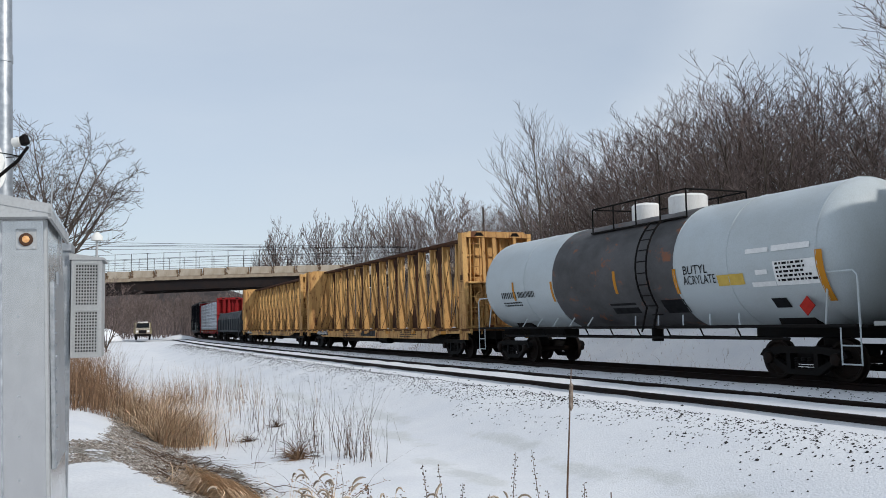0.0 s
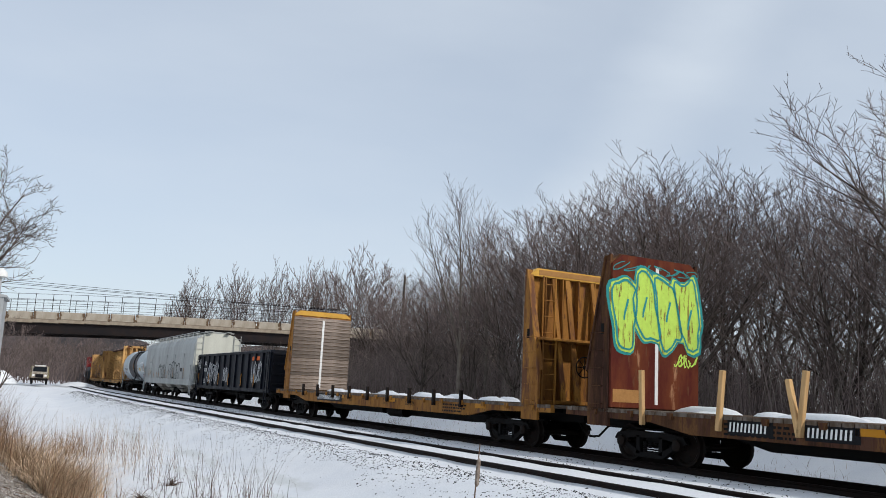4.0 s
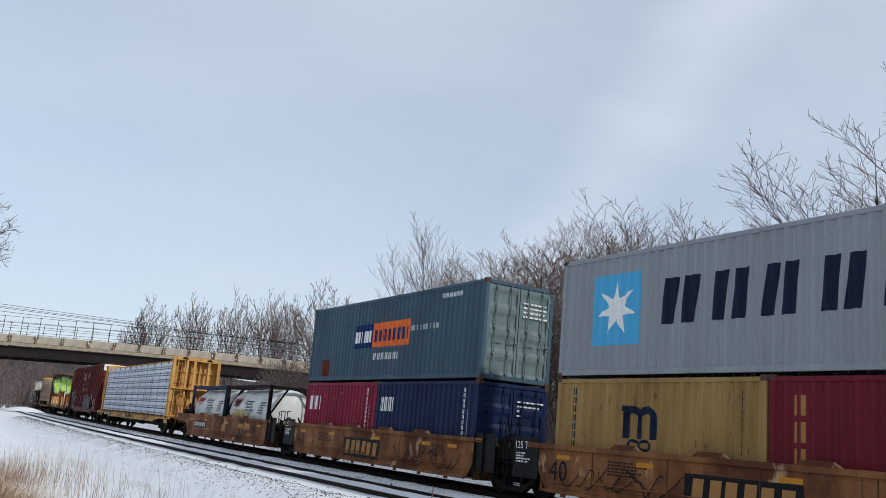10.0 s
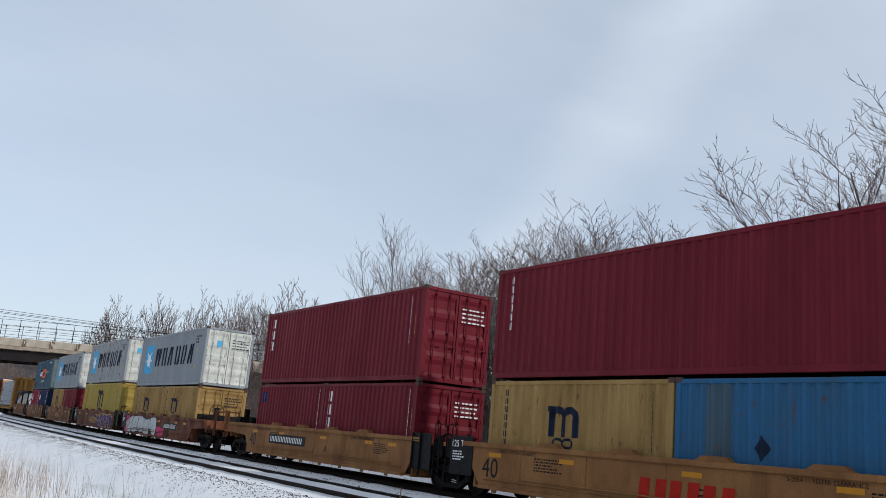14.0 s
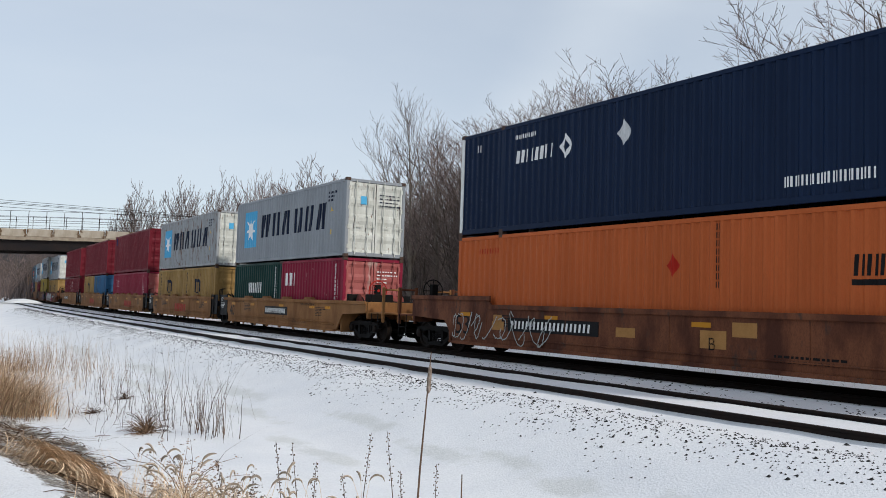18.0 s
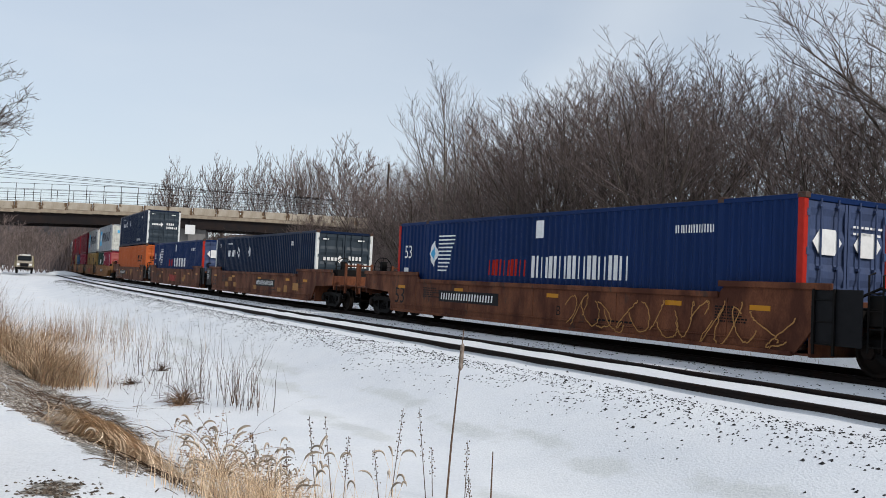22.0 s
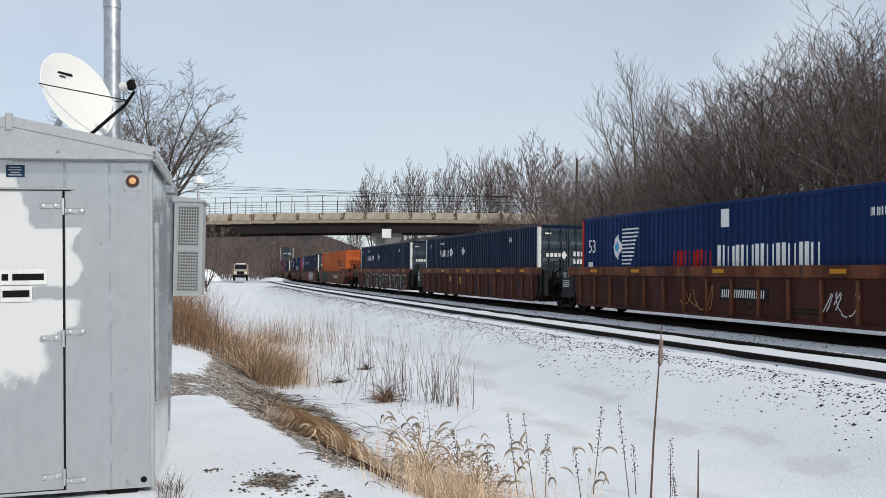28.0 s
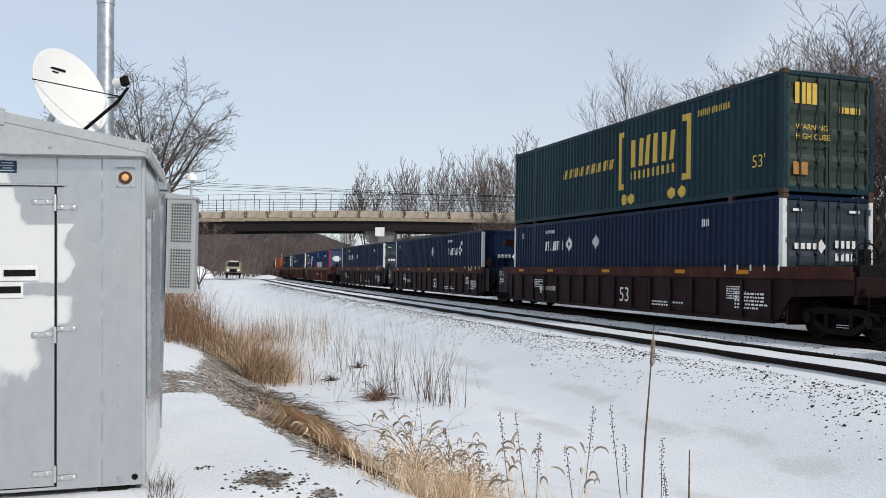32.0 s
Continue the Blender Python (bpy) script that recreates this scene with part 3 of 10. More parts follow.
def side_glyphs(c, n, u0, u1, v0, v1, material, seed=1, slant=0.0, bold=0.26, name="lettering"):
    ob, prof, half, w, H = c
    x0, x1, h = at_u(half, u0), at_u(half, u1), (v1 - v0) * H
    pitch = (x0 - x1) / n
    return mark(name, glyphs(n, x0, v0 * H, h, pitch * 0.78, pitch * 0.22, slant, seed, bold), prof, material, ob)


def upright_glyphs(c, n, u, v_top, size, material, seed=1, name="lettering"):
    ob, prof, half, w, H = c
    polys = []
    for i in range(n):
        polys += glyphs(1, at_u(half, u), v_top * H - (i + 1) * size * 1.25, size, size * 0.6, 0.1, 0, seed + i, 0.3)
    return mark(name, polys, prof, material, ob)


def door_marks(c, material, seed=1, big=True):
    """Small rows of bars on the door end."""
    ob, prof, half, w, H = c
    r = random.Random(seed)
    sh = Shape()
    def bar(y0, y1, z0, z1):
        sh.face((-half + 0.012, y1, z0), (-half + 0.012, y0, z0), (-half + 0.012, y0, z1), (-half + 0.012, y1, z1))
    for i in range(4 if big else 2):
        z = H * 0.8 - i * 0.13
        y = -0.15
        while y > -0.95:
            k = r.uniform(0.05, 0.14)
            bar(y - k, y, z, z + 0.045)
            y -= k + 0.04
            if i > 1 and r.random() < 0.3:
                break
    return part("lettering", sh, material, ob)


def star(ob, prof, cx, cz, r, material, points=7):
    polys = []
    for i in range(points):
        a = math.pi / 2 + 2 * math.pi * i / points
        b, c = a - math.pi / points, a + math.pi / points
        polys.append([(cx, cz), (cx + r * 0.38 * math.cos(b), cz + r * 0.38 * math.sin(b)), (cx + r * math.cos(a), cz + r * math.sin(a)), (cx + r * 0.38 * math.cos(c), cz + r * 0.38 * math.sin(c))])
    return mark("emblem", polys, prof, material, ob, lift=0.007)


M.update({
    "casting_steel": mat("casting_steel", (0.12, 0.1, 0.09), 0.6, 0.2, RUST, 0.5, 8.0),
    "box_grey": mat("box_grey", (0.32, 0.34, 0.36), 0.55, 0, (0.275, 0.29, 0.305), 0.5, 1.2, STREAK, stain=(0.2, 0.15, 0.12), stain_at=0.71, chips=(0.11, 0.045, 0.022), chip_at=0.72),
    "box_pale": mat("box_pale", (0.37, 0.385, 0.395), 0.55, 0, (0.3, 0.305, 0.305), 0.5, 0.6, (7.0, 7.0, 0.5), stain=(0.13, 0.06, 0.03), stain_at=0.585, stain_scale=1.6, chips=(0.11, 0.045, 0.022), chip_at=0.6),
    # grey containers' doors: sunlight on the rear end is put into this paler colour
    "door_sunlit": mat("door_sunlit", (0.624, 0.637, 0.598), 0.55, 0, (0.481, 0.481, 0.442), 0.6, 2.0, STREAK, stain=(0.24, 0.16, 0.1), stain_at=0.66, chips=(0.11, 0.045, 0.022), chip_at=0.62),
    "box_slate": mat("box_slate", (0.098, 0.148, 0.188), 0.5, 0, (0.075, 0.112, 0.14), 0.5, 1.2, STREAK, stain=(0.05, 0.035, 0.025), stain_at=0.68, chips=(0.11, 0.045, 0.022), chip_at=0.655),
    "box_maroon": mat("box_maroon", (0.2, 0.03, 0.047), 0.5, 0, (0.155, 0.026, 0.037), 0.5, 1.2, STREAK, chips=(0.36, 0.2, 0.2), chip_at=0.75),
    "box_red": mat("box_red", (0.28, 0.036, 0.075), 0.5, 0, (0.22, 0.03, 0.055), 0.5, 1.2, STREAK, stain=(0.16, 0.06, 0.05), stain_at=0.68, chips=(0.5, 0.3, 0.3), chip_at=0.7),
    "box_tan": mat("box_tan", (0.4, 0.28, 0.13), 0.6, 0, (0.2706, 0.1845, 0.082), 0.6, 1.2, STREAK, stain=(0.18, 0.1, 0.05), stain_at=0.66, chips=(0.11, 0.045, 0.022), chip_at=0.655),
    "box_yellow": mat("box_yellow", (0.4, 0.315, 0.1), 0.55, 0, (0.34, 0.26, 0.09), 0.5, 1.2, STREAK, stain=(0.24, 0.17, 0.07), stain_at=0.7, chips=(0.11, 0.045, 0.022), chip_at=0.69),
    "box_green": mat("box_green", (0.02132, 0.07216, 0.06396), 0.5, 0, (0.01804, 0.05412, 0.04756), 0.5, 1.2, STREAK, chips=(0.11, 0.045, 0.022), chip_at=0.73),
    "box_sky": mat("box_sky", (0.0492, 0.164, 0.2952), 0.55, 0, (0.0656, 0.1394, 0.2214), 0.6, 1.5, STREAK, stain=(0.1, 0.07, 0.05), stain_at=0.67, chips=(0.11, 0.045, 0.022), chip_at=0.66),
    "box_blue20": mat("box_blue20", (0.03, 0.05, 0.115), 0.5, 0, (0.024, 0.038, 0.085), 0.5, 1.0, STREAK, chips=(0.11, 0.045, 0.022), chip_at=0.72),
    "box_umax": mat("box_umax", (0.015, 0.035, 0.08), 0.42, 0, (0.013, 0.029, 0.064), 0.5, 0.8, STREAK),
    # door copy paler than the navy sides, with the sun's light in it
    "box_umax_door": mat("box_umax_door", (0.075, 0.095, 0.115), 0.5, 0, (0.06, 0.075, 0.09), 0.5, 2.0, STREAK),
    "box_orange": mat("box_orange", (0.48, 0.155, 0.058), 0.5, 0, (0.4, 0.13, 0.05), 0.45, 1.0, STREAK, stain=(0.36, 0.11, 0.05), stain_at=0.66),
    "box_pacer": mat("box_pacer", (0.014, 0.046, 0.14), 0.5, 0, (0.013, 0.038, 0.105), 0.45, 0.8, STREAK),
    # the blue doors too carry the sun on the rear ends in their tone
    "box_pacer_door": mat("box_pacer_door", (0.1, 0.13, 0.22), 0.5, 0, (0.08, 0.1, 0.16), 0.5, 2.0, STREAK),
    "box_teal": mat("box_teal", (0.026, 0.066, 0.085), 0.45, 0, (0.026, 0.05, 0.056), 0.5, 0.9, STREAK),
    "letter_navy": mat("letter_navy", (0.018, 0.03, 0.062), 0.5, amount=0.2),
    "letter_white": mat("letter_white", (0.78, 0.78, 0.77), 0.5, amount=0.25, scale=9),
    "letter_black": mat("letter_black", (0.02, 0.02, 0.022), 0.5, amount=0.2),
    "letter_yellow": mat("letter_yellow", (0.6, 0.45, 0.14), 0.5, amount=0.3),
    "letter_red": mat("letter_red", (0.42, 0.035, 0.02), 0.5, amount=0.4),
    "letter_orange": mat("letter_orange", (0.72, 0.2, 0.06), 0.5, amount=0.3, chips=(0.2, 0.07, 0.04), chip_at=0.66),
    "emblem_sky": mat("emblem_sky", (0.13, 0.42, 0.62), 0.5, amount=0.2),
    "emblem_blue": mat("emblem_blue", (0.02, 0.05, 0.16), 0.5, amount=0.2),
    "spray_lime": mat("spray_lime", (0.5, 0.66, 0.16), 0.6, amount=0.3, chips=(0.16, 0.05, 0.03), chip_at=0.58),
    "spray_teal": mat("spray_teal", (0.06, 0.3, 0.3), 0.6, amount=0.3),
    "spray_silver": mat("spray_silver", (0.55, 0.56, 0.57), 0.5, amount=0.3),
    "spray_pink": mat("spray_pink", (0.6, 0.08, 0.2), 0.6, amount=0.3),
    "spray_violet": mat("spray_violet", (0.07, 0.05, 0.22), 0.6, amount=0.4),
    "spray_grey": mat("spray_grey", (0.42, 0.44, 0.43), 0.6, amount=0.4),
    "spray_green": mat("spray_green", (0.035, 0.06, 0.045), 0.6, amount=0.4),
})
# door copies of slate and teal, lightened for sun on the rear ends
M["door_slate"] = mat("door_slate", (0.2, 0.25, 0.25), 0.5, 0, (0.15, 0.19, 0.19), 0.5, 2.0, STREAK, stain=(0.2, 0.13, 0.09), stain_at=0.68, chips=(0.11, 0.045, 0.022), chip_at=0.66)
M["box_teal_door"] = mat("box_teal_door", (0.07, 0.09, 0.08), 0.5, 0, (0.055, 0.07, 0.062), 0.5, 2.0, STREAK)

# ---- the ground ----
M.update({
    "ballast": mat("ballast", (0.055, 0.052, 0.052), 0.9, 0, (0.3, 0.31, 0.33), 0.8, 5.0, fine=30.0, bump=0.6, dist=0.03),
    "stone": mat("stone", (0.05, 0.05, 0.052), 0.85, 0, (0.09, 0.085, 0.08), 0.5, 20.0, island=0.4),
    "ice": mat("ice", (0.56, 0.59, 0.62), 0.28, 0, (0.68, 0.7, 0.73), 0.6, 1.2, bump=0.05),
    "cattail": mat("cattail", (0.3, 0.25, 0.21), 0.95, 0, (0.15, 0.11, 0.085), 0.9, 25.0, deep=0),
    "foxtail": mat("foxtail", (0.52, 0.44, 0.36), 0.9, 0, (0.34, 0.27, 0.2), 0.7, 40.0, deep=0, island=0.5),
    "straw": mat("straw", (0.85, 0.68, 0.5), 0.8, 0, (0.6, 0.43, 0.28), 0.8, 14.0, bump=0, deep=0, island=0.4),
    "clod": mat("clod", (0.04, 0.03, 0.024), 0.95, 0, (0.14, 0.11, 0.085), 0.9, 30.0, deep=0, island=0.6),
    "gravel": mat("gravel", (0.46, 0.42, 0.375), 0.9, 0, (0.13, 0.105, 0.088), 1.0, 18.0, deep=0, island=0.5),
    "dry_grass": mat("dry_grass", (0.76, 0.6, 0.43), 0.85, 0, (0.56, 0.4, 0.26), 0.8, 14.0, bump=0, deep=0, island=0.5),
    "brown_grass": mat("brown_grass", (0.3, 0.19, 0.115), 0.85, 0, (0.14, 0.085, 0.055), 0.8, 9.0, bump=0, deep=0, island=0.5),
    "reed": mat("reed", (0.3, 0.23, 0.17), 0.85, 0, (0.42, 0.33, 0.25), 0.6, 2.0, bump=0, island=0.5),
    "weed": mat("weed", (0.12, 0.085, 0.065), 0.9, 0, (0.2, 0.14, 0.1), 0.5, 8.0, bump=0, island=0.5),
    "bark": mat("bark", (0.085, 0.07, 0.062), 0.9, 0, (0.22, 0.187, 0.165), 0.6, 3.0, (1, 1, 0.3), bump=0.5, dist=0.01),
    "twig": mat("twig", (0.122, 0.092, 0.084), 0.9, 0, (0.21, 0.162, 0.148), 0.6, 0.6, bump=0, deep=0, vary=0.25, island=0.45),
    "pale_bark": mat("pale_bark", (0.16, 0.135, 0.115), 0.9, 0, (0.28, 0.25, 0.22), 0.5, 2.0, bump=0.3),
    "concrete": mat("concrete", (0.42, 0.37, 0.3), 0.85, 0, (0.3, 0.25, 0.2), 0.6, 0.7, (1, 1, 0.4), stain=(0.12, 0.085, 0.06), stain_at=0.69, stain_scale=1.2),
    "girder": mat("girder", (0.035, 0.032, 0.034), 0.7, 0, (0.06, 0.045, 0.04), 0.5, 0.8),
    "hut_metal": mat("hut_metal", (0.62, 0.622, 0.625), 0.2, 0.85, (0.53, 0.535, 0.54), 0.5, 1.0, (1.0, 1.0, 0.4), bump=0.03, deep=0, fine=8.0),
    "hinge_steel": mat("hinge_steel", (0.62, 0.62, 0.61), 0.4, 0.9, (0.5, 0.5, 0.5), 0.4, 20.0),
    "plate_brown": mat("plate_brown", (0.14, 0.085, 0.06), 0.5, 0, (0.1, 0.065, 0.05), 0.5, 30.0),
    "cabinet": mat("cabinet", (0.46, 0.47, 0.475), 0.5, 0.2, (0.39, 0.4, 0.405), 0.4, 4.0),
    "dish_white": mat("dish_white", (0.74, 0.74, 0.71), 0.45, 0, (0.66, 0.66, 0.63), 0.3, 3.0),
    "lamp_amber": mat("lamp_amber", (0.75, 0.5, 0.28), 0.15, 0, (0.6, 0.25, 0.1), 0.4, 30.0),
    "plate_blue": mat("plate_blue", (0.05, 0.09, 0.15), 0.4, 0.3),
    "truck_cream": mat("truck_cream", (0.52, 0.48, 0.42), 0.5, 0, (0.3, 0.26, 0.21), 0.8, 3.0),
    "hi_vis": mat("hi_vis", (0.38, 0.35, 0.23), 0.5, 0, (0.2, 0.17, 0.12), 0.8, 6.0),
    "tyre": mat("tyre", (0.03, 0.03, 0.032), 0.85),
    "glass": mat("glass", (0.03, 0.035, 0.04), 0.1, 0, bump=0),
    "cable": mat("cable", (0.03, 0.03, 0.033), 0.6, bump=0),
})


def snow_material():
    m = mat("snow", (0.75, 0.76, 0.775), 0.7, 0, (0.66, 0.68, 0.715), 0.5, 0.55, fine=34.0, bump=0.4, dist=0.03, deep=0)
    n, l = m.node_tree.nodes, m.node_tree.links
    b = n["Principled BSDF"]
    base = b.inputs["Base Color"].links[0].from_socket
    tc = n.new("ShaderNodeTexCoord")
    for key, sc, lo, hi, ca, cb in (("ice", 1.3, 1.24, 1.4, (0.56, 0.575, 0.575), (0.63, 0.64, 0.64)), ("soil", 6.0, 0.9, 0.98, (0.07, 0.062, 0.054), (0.32, 0.29, 0.25))):
        at, q, ad, mr = n.new("ShaderNodeAttribute"), n.new("ShaderNodeTexNoise"), n.new("ShaderNodeMath"), n.new("ShaderNodeMapRange")
        at.attribute_name = key
        q.inputs["Scale"].default_value, q.inputs["Detail"].default_value, q.inputs["Roughness"].default_value = sc, 8.0, 0.7
        l.new(tc.outputs["Object"], q.inputs["Vector"])
        l.new(at.outputs["Fac"], ad.inputs[0])
        l.new(q.outputs["Fac"], ad.inputs[1])
        l.new(ad.outputs["Value"], mr.inputs["Value"])
        mr.inputs["From Min"].default_value, mr.inputs["From Max"].default_value = lo, hi
        f2 = n.new("ShaderNodeTexNoise")
        f2.inputs["Scale"].default_value, f2.inputs["Detail"].default_value = 28.0, 4.0
        l.new(tc.outputs["Object"], f2.inputs["Vector"])
        c2, mx = n.new("ShaderNodeMix"), n.new("ShaderNodeMix")
        for k in (c2, mx):
            k.data_type = "RGBA"
        c2.inputs["A"].default_value, c2.inputs["B"].default_value = (*ca, 1), (*cb, 1)
        cr = n.new("ShaderNodeMapRange")
        cr.inputs["From Min"].default_value, cr.inputs["From Max"].default_value = 0.4, 0.6
        l.new(f2.outputs["Fac"], cr.inputs["Value"])
        l.new(cr.outputs["Result"], c2.inputs["Factor"])
        l.new(mr.outputs["Result"], mx.inputs["Factor"])
        l.new(base, mx.inputs["A"])
        l.new(c2.outputs["Result"], mx.inputs["B"])
        base = mx.outputs["Result"]
    l.new(base, b.inputs["Base Color"])
    return m


M["snow"] = snow_material()
HEAD = radians(H0)


def spot(s, d, lift=0.0):
    """A place on the ground: s along the line, d metres to the left of the near rail."""
    x, y, _ = track(s, -d)
    return x, y, ground_z(s, d) + lift


def along(x, y):
    """s and d of a place near the camera."""
    dx, dy = x - X0, y - 20.0
    s, d = dx * math.cos(HEAD) + dy * math.sin(HEAD), -(dx * math.sin(HEAD) - dy * math.cos(HEAD))
    return s, d - BEND * s * s / 2


def polar(az, dist):
    a = radians(az)
    return dist * math.sin(a), dist * math.cos(a)


def step(a, b, x):
    k = min(max((x - a) / (b - a), 0.0), 1.0)
    return k * k * (3 - 2 * k)


def crest(s):
    return min(max(8.2 + (s + 11.8) * 0.2, 8.0), 9.4)


def ground_z(s, d):
    n = noise.noise((s * 0.35, d * 0.35, 1.7)) * 0.05 + noise.noise((s * 1.3, d * 1.3, 4.1)) * 0.02
    far = step(45, 100, s)
    ditch = -0.9 + 0.75 * far
    c = crest(s)
    pad = -0.27 + 0.55 * far
    if d > 0.9:
        z = -0.14 + (ditch + 0.14) * step(0.9, 4.0, d) + (pad - ditch) * step(c - 1.9, c + 0.15, d)
        return z + n * step(1.0, 3.0, d) * 1.3
    if d > -7.2:
        bed = -0.07 if -1.5 < d < 0 else (-0.14 if d >= 0 else -0.1)
        bed += (-0.22 - bed) * step(4.05, 4.35, -d) * (1 - step(6.2, 6.6, -d))
        return bed + noise.noise((s * 0.9, d * 1.1, 8.3)) * 0.025
    z = -0.2 - 0.5 * step(7.2, 9.5, -d) + 1.75 * step(10.0, 14.5, -d) - 0.2 * step(15.0, 22.0, -d)
    return z + n * 2.2 + noise.noise((s * 0.16, d * 0.3, 2.2)) * 0.22 * step(10, 14, -d)


def graded(edges):
    out = []
    for a, b, n in edges:
        out += [a + (b - a) * i / n for i in range(n)]
    return out + [edges[-1][1]]


g = Shape()
GS = graded([(-700, -120, 10), (-120, -30, 24), (-30, -14, 50), (-14, 0, 116), (0, 12, 40), (12, 60, 96), (60, 160, 60), (160, 700, 18), (700, 2500, 4)])
GD = graded([(-900, -120, 8), (-120, -40, 12), (-40, -7, 44), (-7, 0.9, 40), (0.9, 6, 36), (6, 10, 56), (10, 14, 20), (14, 60, 20), (60, 1200, 8)])
g.sweep([[(*track(s, -d)[:2], ground_z(s, d)) for d in GD] for s in GS], False)
g.f = [q[::-1] for q in g.f]
g.smooth = True
ground_mesh = g.mesh("ground", "snow", 80)
BARE = [(2.6, 8.75), (0.2, 8.68), (-3.8, 9.12), (-4.1, 9.75), (-6.5, 9.75), (-6.2, 9.25), (-5.3, 8.8), (-7.4, 8.7), (-9.1, 8.5), (-10.1, 8.42), (-10.9, 8.3),
        (-10.4, 7.95), (-9.4, 7.75), (-8.1, 7.4), (-6.4, 7.2), (-4.6, 7.15), (-2.6, 7.4), (-1.0, 7.8), (1.7, 8.4)]
SPOTS = ((-11.42, 8.86, 0.3, 0.26), (-11.85, 8.52, 0.16, 0.12), (-10.95, 9.3, 0.1, 0.06), (-12.1, 9.1, 0.1, 0.16))
ICES = ((-4.7, 2.85, 2.0, 0.22), (-7.4, 3.1, 1.4, 0.25), (-8.7, 2.75, 1.0, 0.22), (-10.2, 2.95, 1.0, 0.3), (-12.2, 2.75, 1.3, 0.3), (1.0, 3.0, 3.0, 0.3), (8, 3.3, 4.0, 0.35), (18, 3.6, 5.0, 0.4), (-16.0, 3.0, 2.4, 0.4), (-6.0, 4.2, 2.2, 0.35), (-1.5, 3.7, 2.6, 0.3), (-10.5, 4.4, 1.4, 0.35), (4.5, 4.3, 3.0, 0.4))


def inside(s, d, ring):
    """How far a place lies within an outline, in metres; less than 0 outside."""
    best, odd = 9.0, False
    for (a, b), (e, f) in zip(ring, ring[1:] + ring[:1]):
        ls = (e - a) ** 2 + (f - b) ** 2
        k = min(max(((s - a) * (e - a) + (d - b) * (f - b)) / ls, 0.0), 1.0)
        best = min(best, math.hypot(s - a - k * (e - a), d - b - k * (f - b)))
        if (b > d) != (f > d) and s < (e - a) * (d - b) / (f - b) + a:
            odd = not odd
    return best if odd else -best


soil, ice = [], []
for s in GS:
    for d in GD:
        q = -1.0
        if -14 < s < 4 and 6.5 < d < 10.5:
            q = min(0.42 + 1.2 * inside(s, d, BARE), 0.505)
            q = max(q, max(0.6 - 0.3 * math.hypot((s - a) / e, (d - b) / f) ** 2 for a, b, e, f in SPOTS))
        soil.append(q)
        ice.append(max(1.02 - math.hypot((s - a) / e, (d - b) / f) * 0.34 for a, b, e, f in ICES) if abs(d - 4) < 4 else -1.0)
for key, values in (("soil", soil), ("ice", ice)):
    ground_mesh.attributes.new(key, "FLOAT", "POINT").data.foreach_set("value", values)
solid("ground", ground_mesh, "", "snow-covered ground with a shallow ditch beside the tracks", "ground", "structure")

# dark trodden ballast under the train's track
g = Shape()
g.sweep([[(*track(s, o)[:2], -0.165 + 0.012 * math.sin(o * 9 + s * 3)) for o in (4.1, 4.4, 5.2, 6.1, 6.5)] for s in graded([(-60, 60, 80), (60, 420, 40)])], False)
solid("ballast_strip", g, "ballast", "dark ballast under the train's track", "ballast", "structure")

for o in (0, 1.51, FAR_C - 0.755, FAR_C + 0.755):
    g = Shape()
    prof = [(-0.07, -0.19), (-0.065, -0.165), (-0.012, -0.14), (-0.01, -0.05), (-0.036, -0.03), (-0.036, -0.005), (-0.025, 0), (0.025, 0), (0.036, -0.005), (0.036, -0.03), (0.01, -0.05), (0.012, -0.14), (0.065, -0.165), (0.07, -0.19)]
    g.sweep([[(*track(s, o + q)[:2], z) for q, z in prof] for s in graded([(-60, 60, 60), (60, 420, 60)])], False)
    solid("rail", g, "rail_steel", "worn brown steel rail standing out of the snow", "rail", "structure")
tie = Shape().box(-0.11, 0.11, -1.28, 1.28, -0.34, -0.155, 0.01).mesh("tie", "tie_wood")
ties = thing("tie_row", "dark wooden ties under the train's track", "tie", kind="structure")
for i in range(150):
    part("tie", tie, "", ties, at=on_track(-22 + i * 0.56, FAR_C))

# stones that poke through the snow of the shoulder
r = random.Random(5)
g = Shape()
base_rock = [(1, 0, 0), (0, 1, 0), (-1, 0, 0), (0, -1, 0), (0.2, 0.1, 0.9)]


def rock(sh, x, y, z, q, rr):
    k, t = len(sh.v), rr.uniform(0, 6)
    for a, b, c in base_rock:
        e = q * rr.uniform(0.65, 1.2)
        sh.v.append((x + (a * math.cos(t) - b * math.sin(t)) * e, y + (a * math.sin(t) + b * math.cos(t)) * e * 0.8, z + c * q * rr.uniform(0.5, 0.9) - 0.005))
    sh.f += [(k, k + 1, k + 4), (k + 1, k + 2, k + 4), (k + 2, k + 3, k + 4), (k + 3, k, k + 4)]


for i in range(24000):
    s = r.uniform(-26, 70)
    d = 0.7 + abs(r.gauss(0, 0.78))
    if d > 2.6 or noise.noise((s * 0.8, d * 1.6, 3.0)) < -0.5 + 0.22 * (d - 0.7):
        continue
    x, y, z = spot(s, d)
    rock(g, x, y, z, r.uniform(0.011, 0.03) * (1.4 if r.random() < 0.12 else 1), r)
for i in range(4200):
    s, d = r.uniform(-26, 70), r.uniform(-3.9, -1.9)
    if noise.noise((s * 0.7, d * 2.0, 9.0)) > -0.05:
        rock(g, *spot(s, d), r.uniform(0.018, 0.04), r)
for i in range(900):
    s, d = r.uniform(-24, 60), r.uniform(0.25, 1.15)
    if noise.noise((s * 0.6, d * 3.0, 5.0)) > 0.02:
        rock(g, *spot(s, d, -0.012), r.uniform(0.035, 0.07), r)
